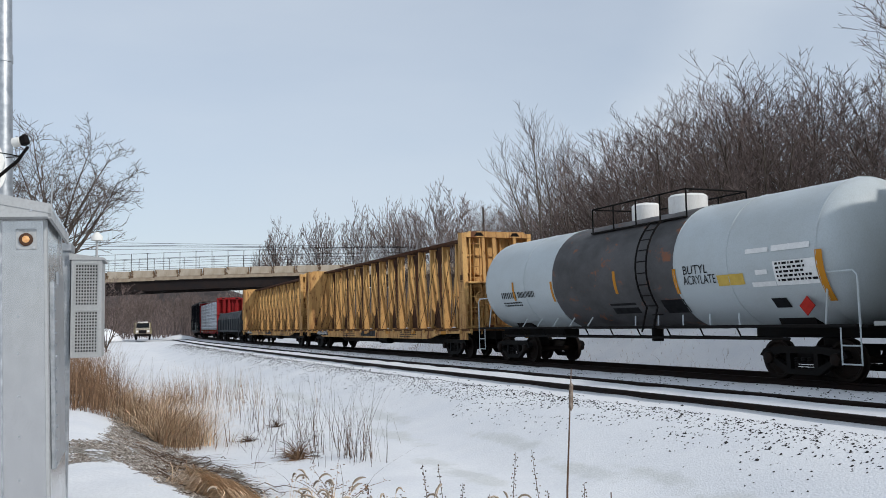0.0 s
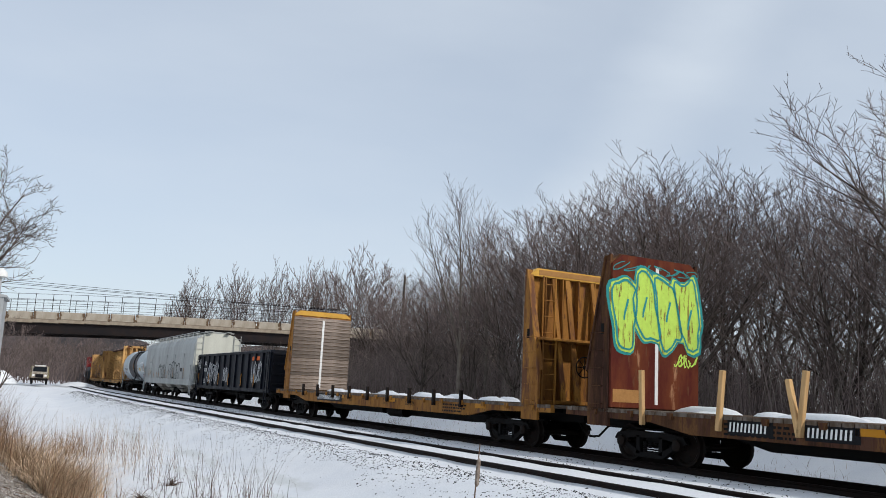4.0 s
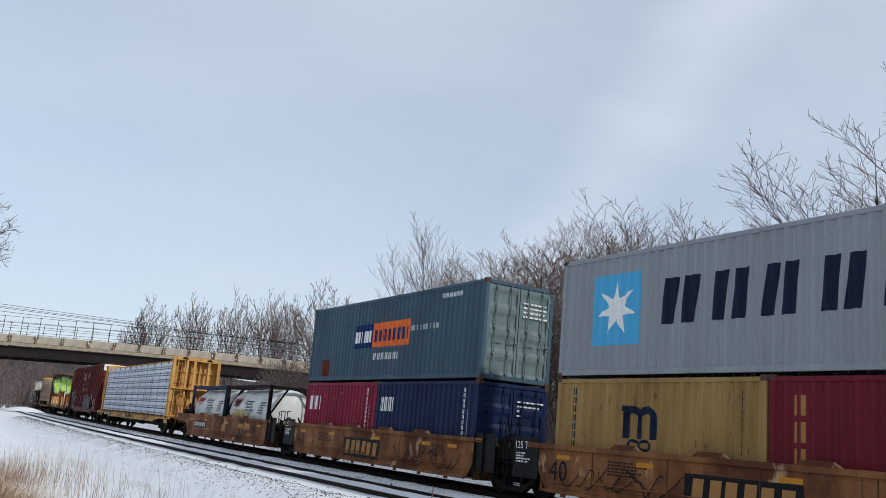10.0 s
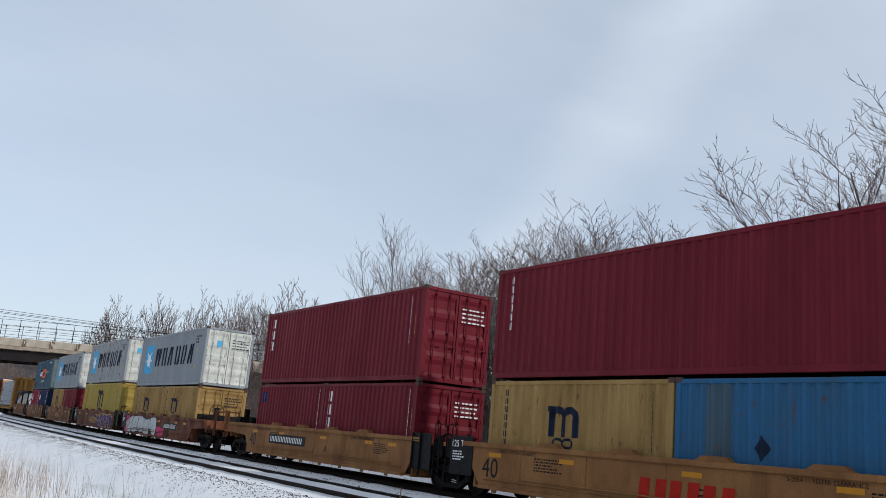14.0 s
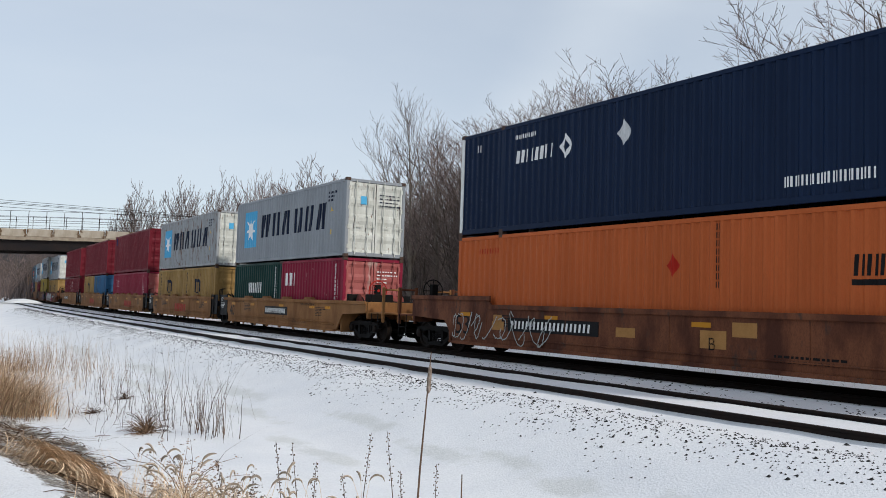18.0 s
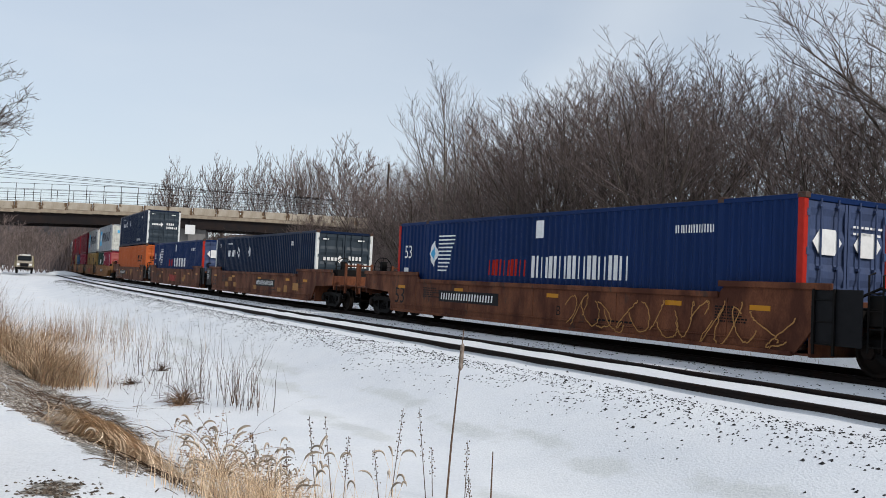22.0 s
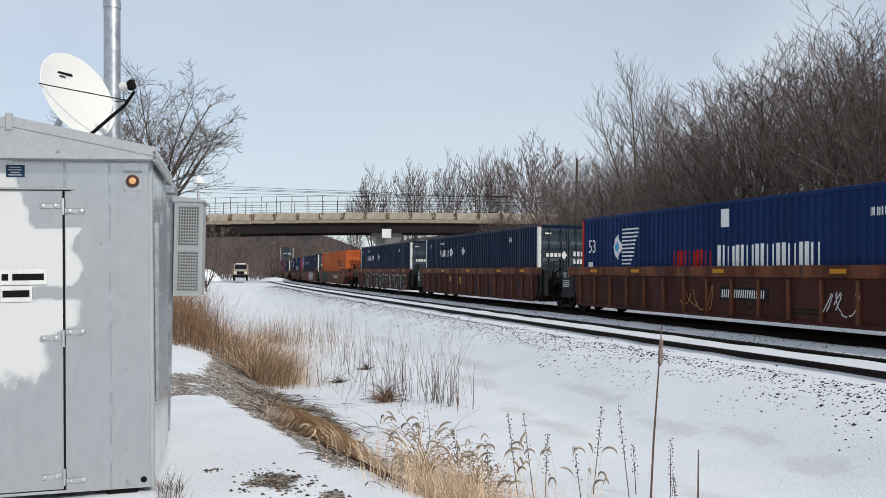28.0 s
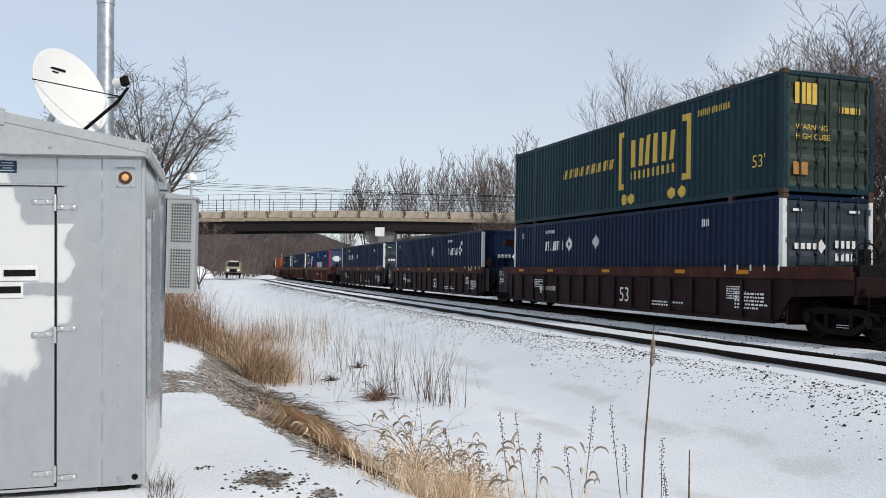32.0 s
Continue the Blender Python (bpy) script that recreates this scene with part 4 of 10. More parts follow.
solid("ballast_stones", g, "stone", "dark ballast stones poking through snow", "stone", "stuff")


# gravel on the bare soil of the bank
g = Shape()
for i in range(52000):
    s, d = r.uniform(-12.5, 2.0), r.uniform(7.1, 9.7)
    if inside(s, d, BARE) < r.uniform(-0.12, 0.1) or noise.noise((s * 1.1, d * 1.7, 6.0)) < -0.25:
        continue
    x, y, z = spot(s, d)
    rock(g, x, y, z, r.uniform(0.008, 0.028) * (1.6 if r.random() < 0.08 else 1), r)
solid("gravel", g, "gravel", "grey and tan gravel on the bare bank", "gravel", "stuff")


# clods of dark soil that show through the snow of the pad
g = Shape()
for a, b, e, f in SPOTS:
    for i in range(int(5200 * e * f)):
        s, d = a + r.gauss(0, e * 0.55), b + r.gauss(0, f * 0.55)
        if noise.noise((s * 9, d * 9, 2.0)) > -0.12:
            rock(g, *spot(s, d), r.uniform(0.008, 0.03), r)
solid("soil_clods", g, "clod", "dark clods of soil showing through the snow", "soil", "stuff")


# ---- grass and weeds ----
def blade(sh, x, y, z, h, lean, az, w, rr, segs=3, droop=0.0):
    k = len(sh.v)
    dx, dy = math.cos(az), math.sin(az)
    px, py = -dy * w / 2, dx * w / 2
    for i in range(segs + 1):
        t = i / segs
        o = lean * h * (t ** 1.7)
        zz = z + h * t * (1 - droop * t * t)
        ww = 1 - 0.85 * t
        if i:
            x, y = x + rr.gauss(0, 0.035) * h, y + rr.gauss(0, 0.035) * h
        sh.v += [(x + dx * o + px * ww, y + dy * o + py * ww, zz), (x + dx * o - px * ww, y + dy * o - py * ww, zz)]
    sh.f += [(k + 2 * i, k + 2 * i + 1, k + 2 * i + 3, k + 2 * i + 2) for i in range(segs)]


def tuft_field(name, count, pick, h0, h1, lean0, lean1, w, material, label, seed, away=None, droop=0.0, loose=1.05):
    rr = random.Random(seed)
    sh = Shape()
    for i in range(count):
        s, d = pick(rr)
        x, y, z = spot(s, d, -0.02)
        az = rr.uniform(0, 6.283) if away is None else away + rr.gauss(0, loose)
        blade(sh, x, y, z, rr.uniform(h0, h1), rr.uniform(lean0, lean1), az, w * rr.uniform(0.6, 1.3), rr, 3, droop * rr.random())
    return solid(name, sh, material, label, "grass", "stuff")


def clump(s, d, rs, rd):
    return lambda rr: (s + rr.gauss(0, rs), d + rr.gauss(0, rd))


TO_DITCH = HEAD - math.pi / 2 - 0.5
def bank_line(s):
    return min(8.05 + (s + 1.3) * 0.17, 9.4)


tuft_field("tall_grass", 4200, lambda rr: (lambda s: (s, bank_line(s) - 0.22 - abs(rr.gauss(0, 0.42))))(-0.9 + abs(rr.gauss(0, 3.0))), 0.25, 1.05, 0.3, 1.7, 0.013, "dry_grass", "tall dry tan grass on the bank", 1, TO_DITCH, 0.6)
tuft_field("tangled_grass", 1100, lambda rr: (lambda s: (s, bank_line(s) - 0.15 - abs(rr.gauss(0, 0.4))))(-0.6 + abs(rr.gauss(0, 2.6))), 0.25, 0.75, 0.6, 2.4, 0.014, "straw", "tangled bent straw in the tall grass", 35, None, 0.8)
tuft_field("dark_grass", 700, lambda rr: (lambda s: (s, bank_line(s) - 0.1 - abs(rr.gauss(0, 0.5))))(-1.5 + abs(rr.gauss(0, 4.0))), 0.5, 1.3, 0.1, 0.8, 0.011, "brown_grass", "brown stems among the tall grass", 31, TO_DITCH, 0.4)
tuft_field("brown_brush", 1900, lambda rr: (1.2 + abs(rr.gauss(0, 4.6)), 9.2 + rr.gauss(0, 0.5)), 0.6, 1.55, 0.1, 0.5, 0.010, "brown_grass", "dense brown weeds behind the hut", 2, None)
tuft_field("fore_grass", 1500, lambda rr: (rr.gauss(-11.15, 0.2), 7.25 + rr.gauss(0, 0.34)), 0.2, 0.5, 0.1, 0.9, 0.006, "dry_grass", "dry tan grass at the foot of the bank", 5)
tuft_field("hut_fringe", 260, lambda rr: (rr.uniform(-13.0, -11.4), 9.62 + rr.uniform(-0.12, 0.06)), 0.06, 0.2, 0.2, 1.0, 0.006, "weed", "dark grass fringe along the hut", 6)
tuft_field("far_reeds", 520, lambda rr: (rr.gauss(9, 3.4), 5.7 + rr.gauss(0, 0.9)), 0.4, 1.2, 0.02, 0.35, 0.009, "reed", "sparse standing reeds in the snowy ditch", 7)
tuft_field("red_reeds", 420, clump(9, 6.6, 1.1, 0.4), 0.2, 0.75, 0.05, 0.35, 0.01, "brown_grass", "reddish dead weeds in the ditch", 8)
tuft_field("far_brush", 2600, lambda rr: (rr.uniform(14, 90), crest(20) + 0.6 + abs(rr.gauss(0, 2.0))), 0.5, 1.5, 0.05, 0.4, 0.022, "brown_grass", "brown weeds along the far bank", 9)
tuft_field("ditch_stems", 150, lambda rr: (rr.choice((-2.6, -1.0, 0.6, 2.4, -3.3)) + rr.gauss(0, 0.6), 5.5 + rr.gauss(0, 0.45)), 0.5, 1.35, 0.02, 0.6, 0.009, "weed", "thin dark dead stems standing in snow", 10)
tuft_field("bush_stems", 46, clump(-4.3, 5.3, 0.35, 0.22), 0.6, 1.25, 0.02, 0.5, 0.012, "weed", "thin dark dead stems standing in snow", 32)
tuft_field("low_stems", 40, clump(-2.2, 6.3, 1.6, 0.5), 0.2, 0.7, 0.6, 2.6, 0.011, "weed", "broken dark stems leaning in the snow", 33)
tuft_field("berm_weeds", 3400, lambda rr: (lambda s: (s, -9.6 - abs(rr.gauss(0, 2.6)) - 1.2 * noise.noise((s * 0.4, 0, 2))))(rr.uniform(-34, 60)), 0.08, 0.36, 0.2, 1.4, 0.012, "reed", "dead weeds on the snow berm", 11)
tuft_field("berm_tufts", 2600, lambda rr: (lambda s: (s + rr.gauss(0, 0.35), -10.5 + 1.6 * noise.noise((s * 2.0, 5, 0)) + rr.gauss(0, 0.25)))(round(rr.uniform(-34, 50) / 2.3) * 2.3), 0.1, 0.5, 0.2, 1.3, 0.012, "brown_grass", "brown grass tufts on the snow berm", 34)


def combed_tuft(name, count, centre, reach, size, lift, material, label, seed, turn=0.0, broad=(0.004, 0.008)):
    """Long dead grass that has fallen over and lies combed down the bank."""
    rr = random.Random(seed)
    sh = Shape()
    for i in range(count):
        s, d = centre[0] + rr.gauss(0, reach[0]), centre[1] + rr.gauss(0, reach[1])
        x, y, z = spot(s, d, 0.0)
        a, L, h, w = HEAD - math.pi / 2 + turn + rr.gauss(0, 0.3), size * rr.uniform(0.5, 1.15), lift * rr.uniform(0.3, 1.2), rr.uniform(*broad)
        k, ba = len(sh.v), rr.gauss(0, 0.5)
        for j in range(6):
            t = j / 5
            b = a + ba * t
            px, py = x + math.cos(b) * L * t, y + math.sin(b) * L * t
            zz = ground_z(*along(px, py)) + 0.012 + h * math.sin(math.pi * t ** 0.8) * (1 - 0.25 * t)
            ww = w * (1 - 0.7 * t)
            sh.v += [(px - math.sin(b) * ww, py + math.cos(b) * ww, zz), (px + math.sin(b) * ww, py - math.cos(b) * ww, zz + ww * 0.6)]
        sh.f += [(k + 2 * j, k + 2 * j + 1, k + 2 * j + 3, k + 2 * j + 2) for j in range(5)]
    return solid(name, sh, material, label, "grass", "stuff")


combed_tuft("bent_grass", 520, (-8.0, 8.3), (0.3, 0.14), 0.85, 0.26, "straw", "bent tan grass fallen down the bank", 41, 0.1)
combed_tuft("bent_grass", 420, (-8.4, 8.05), (0.32, 0.14), 0.75, 0.2, "straw", "bent tan grass fallen down the bank", 42, -0.25)
combed_tuft("bent_grass", 120, (-9.4, 7.85), (0.3, 0.12), 0.5, 0.12, "straw", "tan grass fallen at the end of the bank", 46, -0.2)
for k, (n, at, reach, L, lift, kind, turn) in enumerate(((90, (-5.6, 7.6), (1.1, 0.24), 0.65, 0.06, "brown_grass", -0.5), (60, (-3.2, 7.75), (0.9, 0.22), 0.6, 0.09, "brown_grass", -0.6),
                                                        (70, (-7.3, 7.75), (0.7, 0.18), 0.5, 0.05, "weed", -0.35), (60, (-10.2, 8.05), (0.5, 0.14), 0.4, 0.05, "weed", 0.3), (50, (-6.6, 7.9), (0.8, 0.2), 0.6, 0.08, "straw", -0.3))):
    combed_tuft("fallen_stems", n, at, reach, L, lift, kind, "dead stems matted down the bank", 43 + k, turn, (0.006, 0.013))


def lying_stems(count, seed):
    """Dead stems that lie across the bank."""
    rr = random.Random(seed)
    sh = Shape()
    for i in range(count):
        s = rr.uniform(-10.4, -2.0)
        d = 7.75 + 0.06 * (s + 8) + rr.gauss(0, 0.35)
        x, y, z = spot(s, d, 0.015)
        a, L = TO_DITCH - 0.7 + rr.gauss(0, 0.6), rr.uniform(0.15, 0.6)
        pts = []
        for k in range(4):
            q = k / 3
            px, py = x + math.cos(a) * L * q, y + math.sin(a) * L * q
            ss, dd = along(px, py)
            pts.append((px, py, ground_z(ss, dd) + 0.02 + 0.06 * math.sin(math.pi * q) * rr.random()))
        sh.tube(pts, [0.006, 0.006, 0.005, 0.003], 4, False)
    solid("lying_stems", sh, "weed", "dark dead stems lying on the bank", "grass", "stuff")


lying_stems(260, 17)


def dead_bush(s, d, h, seed, material="weed", n=70, label="tangled dark dead bush in the snow", heads=0):
    rr = random.Random(seed)
    sh = Shape()
    x, y, z = spot(s, d, -0.03)
    for i in range(n):
        az, el = rr.uniform(0, 6.283), rr.uniform(0.2, 1.4)
        L = h * rr.uniform(0.5, 1.1)
        p = [Vector((x, y, z))]
        dv = Vector((math.cos(az) * math.cos(el), math.sin(az) * math.cos(el), math.sin(el)))
        for k in range(4):
            p.append(p[-1] + dv * L / 4)
            dv = (dv + Vector((rr.gauss(0, 0.25), rr.gauss(0, 0.25), -0.22))).normalized()
        sh.tube(p, [0.006, 0.005, 0.004, 0.003, 0.002], 3, False)
        for k in range(heads):
            c = p[rr.choice((3, 4))] + Vector((rr.gauss(0, 0.03), rr.gauss(0, 0.03), rr.gauss(0, 0.03)))
            rock(sh, c.x, c.y, c.z, rr.uniform(0.01, 0.02), rr)
    return solid("dead_bush", sh, material, label, "bush")


dead_bush(-3.4, 6.0, 0.6, 1)
dead_bush(-3.7, 6.1, 0.42, 2, "brown_grass", 110)
dead_bush(-0.6, 6.3, 0.28, 3)
dead_bush(1.4, 5.3, 0.3, 16)
dead_bush(-8.6, 6.85, 0.78, 4, "brown_grass", 74, "brown branching weed with seed heads", 11)


def cattail(x, y, base, tip, spike, seed, label, lean=0.0):
    ob = thing("cattail", label, "plant", "stalks in the ditch")
    top = (x + lean, y, tip)
    part("stem", Shape().tube([(x, y, base), (x + lean * 0.4, y, (base + tip) / 2), top], [0.009, 0.008, 0.004], 6), "weed", ob)
    if spike:
        part("spike", Shape().tube([(x + lean * 0.86, y, tip - 0.33), (x + lean * 0.87, y, tip - 0.31), (x + lean * 0.95, y, tip - 0.13), (x + lean * 0.96, y, tip - 0.11)], [0.006, 0.018, 0.017, 0.005], 8), "cattail", ob, "pale brown fuzzy spike")
    return ob


px, py = polar(13.35, 7.0)
cattail(px, py, -0.9, 0.93, True, 1, "tall cattail stalk with a brown spike", 0.1)
px, py = polar(16.4, 6.6)
cattail(px, py, -0.95, 0.05, False, 2, "thin bare stalk standing in the snow")


def berry_weed(az, dist, tip, seed):
    """An upright weed with round seed heads along its stem."""
    rr = random.Random(seed)
    ob = thing("seed_weed", "dry upright weed with round dark seed heads", "plant", "stalks in the ditch")
    x, y = polar(az, dist)
    s, d = along(x, y)
    z0 = ground_z(s, d) - 0.02
    lean = rr.uniform(-0.2, 0.16)
    part("stem", Shape().tube([(x, y, z0), (x + lean * 0.5, y, (z0 + tip) / 2), (x + lean, y, tip)], [0.005, 0.004, 0.002], 5), "weed", ob)
    sh = Shape()
    n = rr.randint(16, 30)
    for i in range(n):
        t = min(1.0, 0.45 + 0.55 * (i + rr.uniform(-0.7, 0.7)) / n)
        a = i * 2.4 + rr.uniform(-0.6, 0.6)
        q = rr.uniform(0.014, 0.036) * (1.3 - 0.6 * t)
        cx, cy, cz = x + lean * t + math.cos(a) * q, y + math.sin(a) * q, z0 + (tip - z0) * t
        e = rr.uniform(0.0075, 0.0105)
        k = len(sh.v)
        sh.v += [(cx + e, cy, cz), (cx, cy + e, cz), (cx - e, cy, cz), (cx, cy - e, cz), (cx, cy, cz + e), (cx, cy, cz - e)]
        sh.f += [(k, k + 1, k + 4), (k + 1, k + 2, k + 4), (k + 2, k + 3, k + 4), (k + 3, k, k + 4), (k + 1, k, k + 5), (k + 2, k + 1, k + 5), (k + 3, k + 2, k + 5), (k, k + 3, k + 5)]
    part("seed_head", sh, "weed", ob)
    return ob


for i, (az, dist, tip) in enumerate(((5.1, 6.9, 0.22), (6.1, 7.0, 0.2), (6.8, 6.7, 0.1), (9.9, 7.2, 0.25), (9.2, 6.8, 0.0), (12.2, 7.0, 0.3), (12.6, 7.2, -0.05), (14.7, 7.0, 0.05), (15.1, 6.8, -0.2), (3.2, 6.6, 0.05), (1.5, 6.8, 0.1))):
    berry_weed(az, dist * 1.26, EYE[2] + (tip - EYE[2]) * 1.26, i + 3)


def foxtails(count, seed):
    """Thin stems, each ending in a fuzzy head that arches over."""
    rr = random.Random(seed)
    for i in range(count):
        az, dist = (rr.gauss(0.0, 2.6), rr.uniform(7.0, 9.0)) if i % 4 else (rr.uniform(2.0, 10.5), rr.uniform(7.8, 8.8))
        x, y = polar(az, dist)
        s, d = along(x, y)
        z = ground_z(s, d) - 0.02
        ob = thing("foxtail", "dry foxtail grass with a drooping fuzzy head", "plant", "foxtails on the bank")
        h, a = rr.uniform(0.2, 0.62), rr.uniform(0, 6.283)
        ux, uy = math.cos(a), math.sin(a) * 0.6
        lean, size, bow = rr.uniform(0.04, 0.16), rr.uniform(0.12, 0.22), rr.uniform(0.35, 1.1)
        p = [(x, y, z), (x + ux * lean * 0.3, y + uy * lean * 0.3, z + h * 0.6), (x + ux * lean, y + uy * lean, z + h)]
        q, cx, cz, ang = [], lean, z + h, 1.1
        for k in range(7):
            q.append((x + ux * cx, y + uy * cx, cz))
            cx += math.cos(ang) * size / 6
            cz += math.sin(ang) * size / 6
            ang -= bow * 0.52
        part("stem", Shape().tube(p, [0.003, 0.0025, 0.002], 4, False), "dry_grass", ob)
        part("head", Shape().tube(q, [0.003, 0.008, 0.0105, 0.011, 0.01, 0.007, 0.002], 6), "foxtail", ob)


foxtails(84, 4)
dead_bush(-9.75, 6.75, 0.5, 14, "brown_grass", 46, "brown branching weed with seed heads", 6)
dead_bush(-9.2, 6.5, 0.42, 15, "weed", 30, "brown branching weed with seed heads", 6)

# ---- trees ----
def tree_shapes(seed, height, limbs=4, fork=0.2, spread=0.7, curl=0.22, kids=(9, 8, 4), twig_r=0.012, lean=0.5, leader=0.0, droop=0.0, girth=0.016, stems=1, dome=False, wander=1.0, tips=(0.25, 0.7)):
    """A bare tree: (trunk and limbs, twigs). fork: where the trunk divides; lean: how far its limbs stand off; leader: the share of the height that the stem goes on for."""
    rr = random.Random(seed)
    wood, twigs = Shape(), Shape()
    q = height / 12.0

    def grow(p, d, length, rad, depth):
        n = (7, 5, 3, 1)[depth]
        pts, rads, dirs = [p.copy()], [rad], [d.copy()]
        e, j = d.copy(), (0.12, 0.2, 0.28, 0.35)[depth] * wander
        for i in range(n):
            pull = curl * (0.5, 0.5, 0.45, 0.2)[depth] - droop * (0.0, 0.5, 0.9, 0.5)[depth]
            e = (e + Vector((rr.gauss(0, j), rr.gauss(0, j), rr.gauss(0, j) * 0.7 + pull))).normalized()
            pts.append(pts[-1] + e * length / n)
            rads.append(max(rad * (1 - 0.8 * (i + 1) / n), twig_r * 0.55))
            dirs.append(e.copy())
        (wood if depth < 2 else twigs).tube(pts, rads, (7, 5, 3, 3)[depth], False)
        if depth == 3:
            return
        start, many, turn = (0.22, 0.2, 0.15)[depth], kids[depth], rr.uniform(0, 6.283)
        for k in range(many):
            t = start + (1 - start) * (k + rr.uniform(0.2, 1.0)) / many
            f = min(t * n, n - 0.001)
            i = int(f)
            at, e = pts[i].lerp(pts[i + 1], f - i), dirs[i + 1]
            turn += 2.4 + rr.uniform(-0.5, 0.5)
            o = e.orthogonal().normalized()
            side = o * math.cos(turn) + e.cross(o) * math.sin(turn)
            if side.z < -0.35:
                side.z *= -0.6
            ang = rr.uniform(0.65, 1.2) * spread
            far = length * (0.6 - 0.34 * t) * rr.uniform(0.75, 1.2) if depth < 2 else q * rr.uniform(*tips)
            grow(at, (e * math.cos(ang) + side * math.sin(ang)).normalized(), far, max(rads[i] * rr.uniform(0.42, 0.62), twig_r), depth + 1)

    for k in range(stems):
        a = 6.283 * k / stems + rr.random()
        tilt = 0.0 if stems == 1 else rr.uniform(0.12, 0.3)
        base = Vector((0.3 * math.cos(a), 0.3 * math.sin(a), -0.3)) * (stems > 1) + Vector((0, 0, -0.3)) * (stems == 1)
        way = Vector((math.cos(a) * tilt, math.sin(a) * tilt, 1)).normalized()
        rad = height * girth * (1.0 if stems == 1 else 0.72)
        pts = [base, base + way * height * fork * 0.3, base + way * height * fork]
        wood.tube(pts, [rad * 1.5, rad * 1.05, rad * 0.9], 9, False)
        top = pts[-1]
        if leader:
            grow(top, (way + Vector((rr.gauss(0, 0.03), rr.gauss(0, 0.03), 0))).normalized(), height * leader, rad * 0.8, 0)
        for i in range(limbs):
            b = 6.283 * i / limbs + rr.uniform(-0.4, 0.4)
            s, far = lean * rr.uniform(0.35, 1.15), rr.uniform(0.72, 1.0)
            if dome:
                b = i * 2.4 + rr.uniform(-0.3, 0.3)
                s = lean * math.sqrt((i + 0.4) / limbs)
                far = 1.0 - 0.1 * s / lean + rr.uniform(-0.04, 0.02)
            grow(base.lerp(top, rr.uniform(0.75, 1.0)), (way + Vector((math.cos(b) * s, math.sin(b) * s, 0))).normalized(), height * (1 - fork) * far, rad * rr.uniform(0.5, 0.72), 0)
    top = max(max(v[2] for v in wood.v), max(v[2] for v in twigs.v))
    k = height / top
    for sh in (wood, twigs):
        sh.v = [(x * k, y * k, z * k) for x, y, z in sh.v]
        sh.smooth = False
    return wood, twigs


def prototypes(rows, bark="bark", twig="twig"):
    out = []
    for seed, h, kw in rows:
        wood, twigs = tree_shapes(seed, h, **kw)
        out.append((h, wood.mesh("trunk", bark), twigs.mesh("crown", twig)))
    return out


TREES = "bare trees along the railway"
FAN = dict(spread=0.75, wander=0.42, tips=(0.14, 0.42), kids=(11, 8, 4), twig_r=0.0105, girth=0.0125)
PROTO = prototypes([
    (100, 12.0, dict(FAN, limbs=8, fork=0.14, lean=0.75, curl=0.08, dome=True)),
    (101, 12.5, dict(FAN, limbs=4, fork=0.1, lean=0.5, curl=0.1, stems=2)),
    (102, 11.5, dict(FAN, limbs=8, fork=0.2, lean=0.9, curl=0.1, dome=True)),
    (103, 13.0, dict(FAN, limbs=5, fork=0.24, lean=0.5, leader=0.6)),
    (104, 12.0, dict(FAN, limbs=2, fork=0.08, lean=0.5, curl=0.1, stems=4)),
    (105, 9.0, dict(FAN, limbs=8, fork=0.06, lean=0.85, curl=0.12, dome=True)),
])
FAR_PROTO = prototypes([
    (120, 12.0, dict(FAN, limbs=12, fork=0.2, lean=0.55, kids=(8, 5, 3), twig_r=0.034, curl=0.05, dome=True, wander=0.35)),
    (121, 12.0, dict(FAN, limbs=12, fork=0.26, lean=0.65, kids=(8, 5, 3), twig_r=0.034, curl=0.06, dome=True, wander=0.35)),
    (122, 12.0, dict(FAN, limbs=13, fork=0.18, lean=0.6, kids=(8, 5, 3), twig_r=0.034, curl=0.05, dome=True, wander=0.35)),
])
DISTANT_PROTO = prototypes([
    (130, 12.0, dict(FAN, limbs=9, fork=0.2, lean=0.6, kids=(6, 3, 2), twig_r=0.04, curl=0.06, dome=True)),
    (131, 12.0, dict(FAN, limbs=9, fork=0.26, lean=0.7, kids=(6, 3, 2), twig_r=0.04, curl=0.06, dome=True)),
    (132, 12.0, dict(FAN, limbs=9, fork=0.18, lean=0.65, kids=(6, 3, 2), twig_r=0.04, curl=0.06, dome=True)),
])


def tree(x, y, z, k, height, turn, label="bare leafless tree with dense brown twigs", protos=None, wide=1.0):
    h, wood, twigs = (protos or PROTO)[k]
    ob = thing("tree", label, "tree", TREES)
    f = height / h
    ob.matrix_basis = pose(x, y, z - 0.15, 0, 0, turn) @ Matrix.Diagonal((f * wide, f * wide, f, 1))
    part("trunk", wood, "", ob)
    part("crown", twigs, "", ob)
    return ob


def ridge(az):
    """The height of the treetops over the horizon, in degrees, by direction."""
    tab = ((-30, 4.0), (-6.5, 5.6), (-5.4, 6.6), (-4, 7.2), (-1.7, 7.8), (1, 8.3), (3.1, 8.6), (6.4, 9.6), (8.5, 7.6), (11, 8.6), (15, 10.6), (18.8, 13.4), (22, 15.2), (26, 15.9), (31, 15.0), (36, 14.6), (60, 17.0), (95, 20.0))
    for (a, p), (b, q) in zip(tab, tab[1:]):
        if a <= az <= b:
            return p + (q - p) * (az - a) / (b - a)
    return 5.0


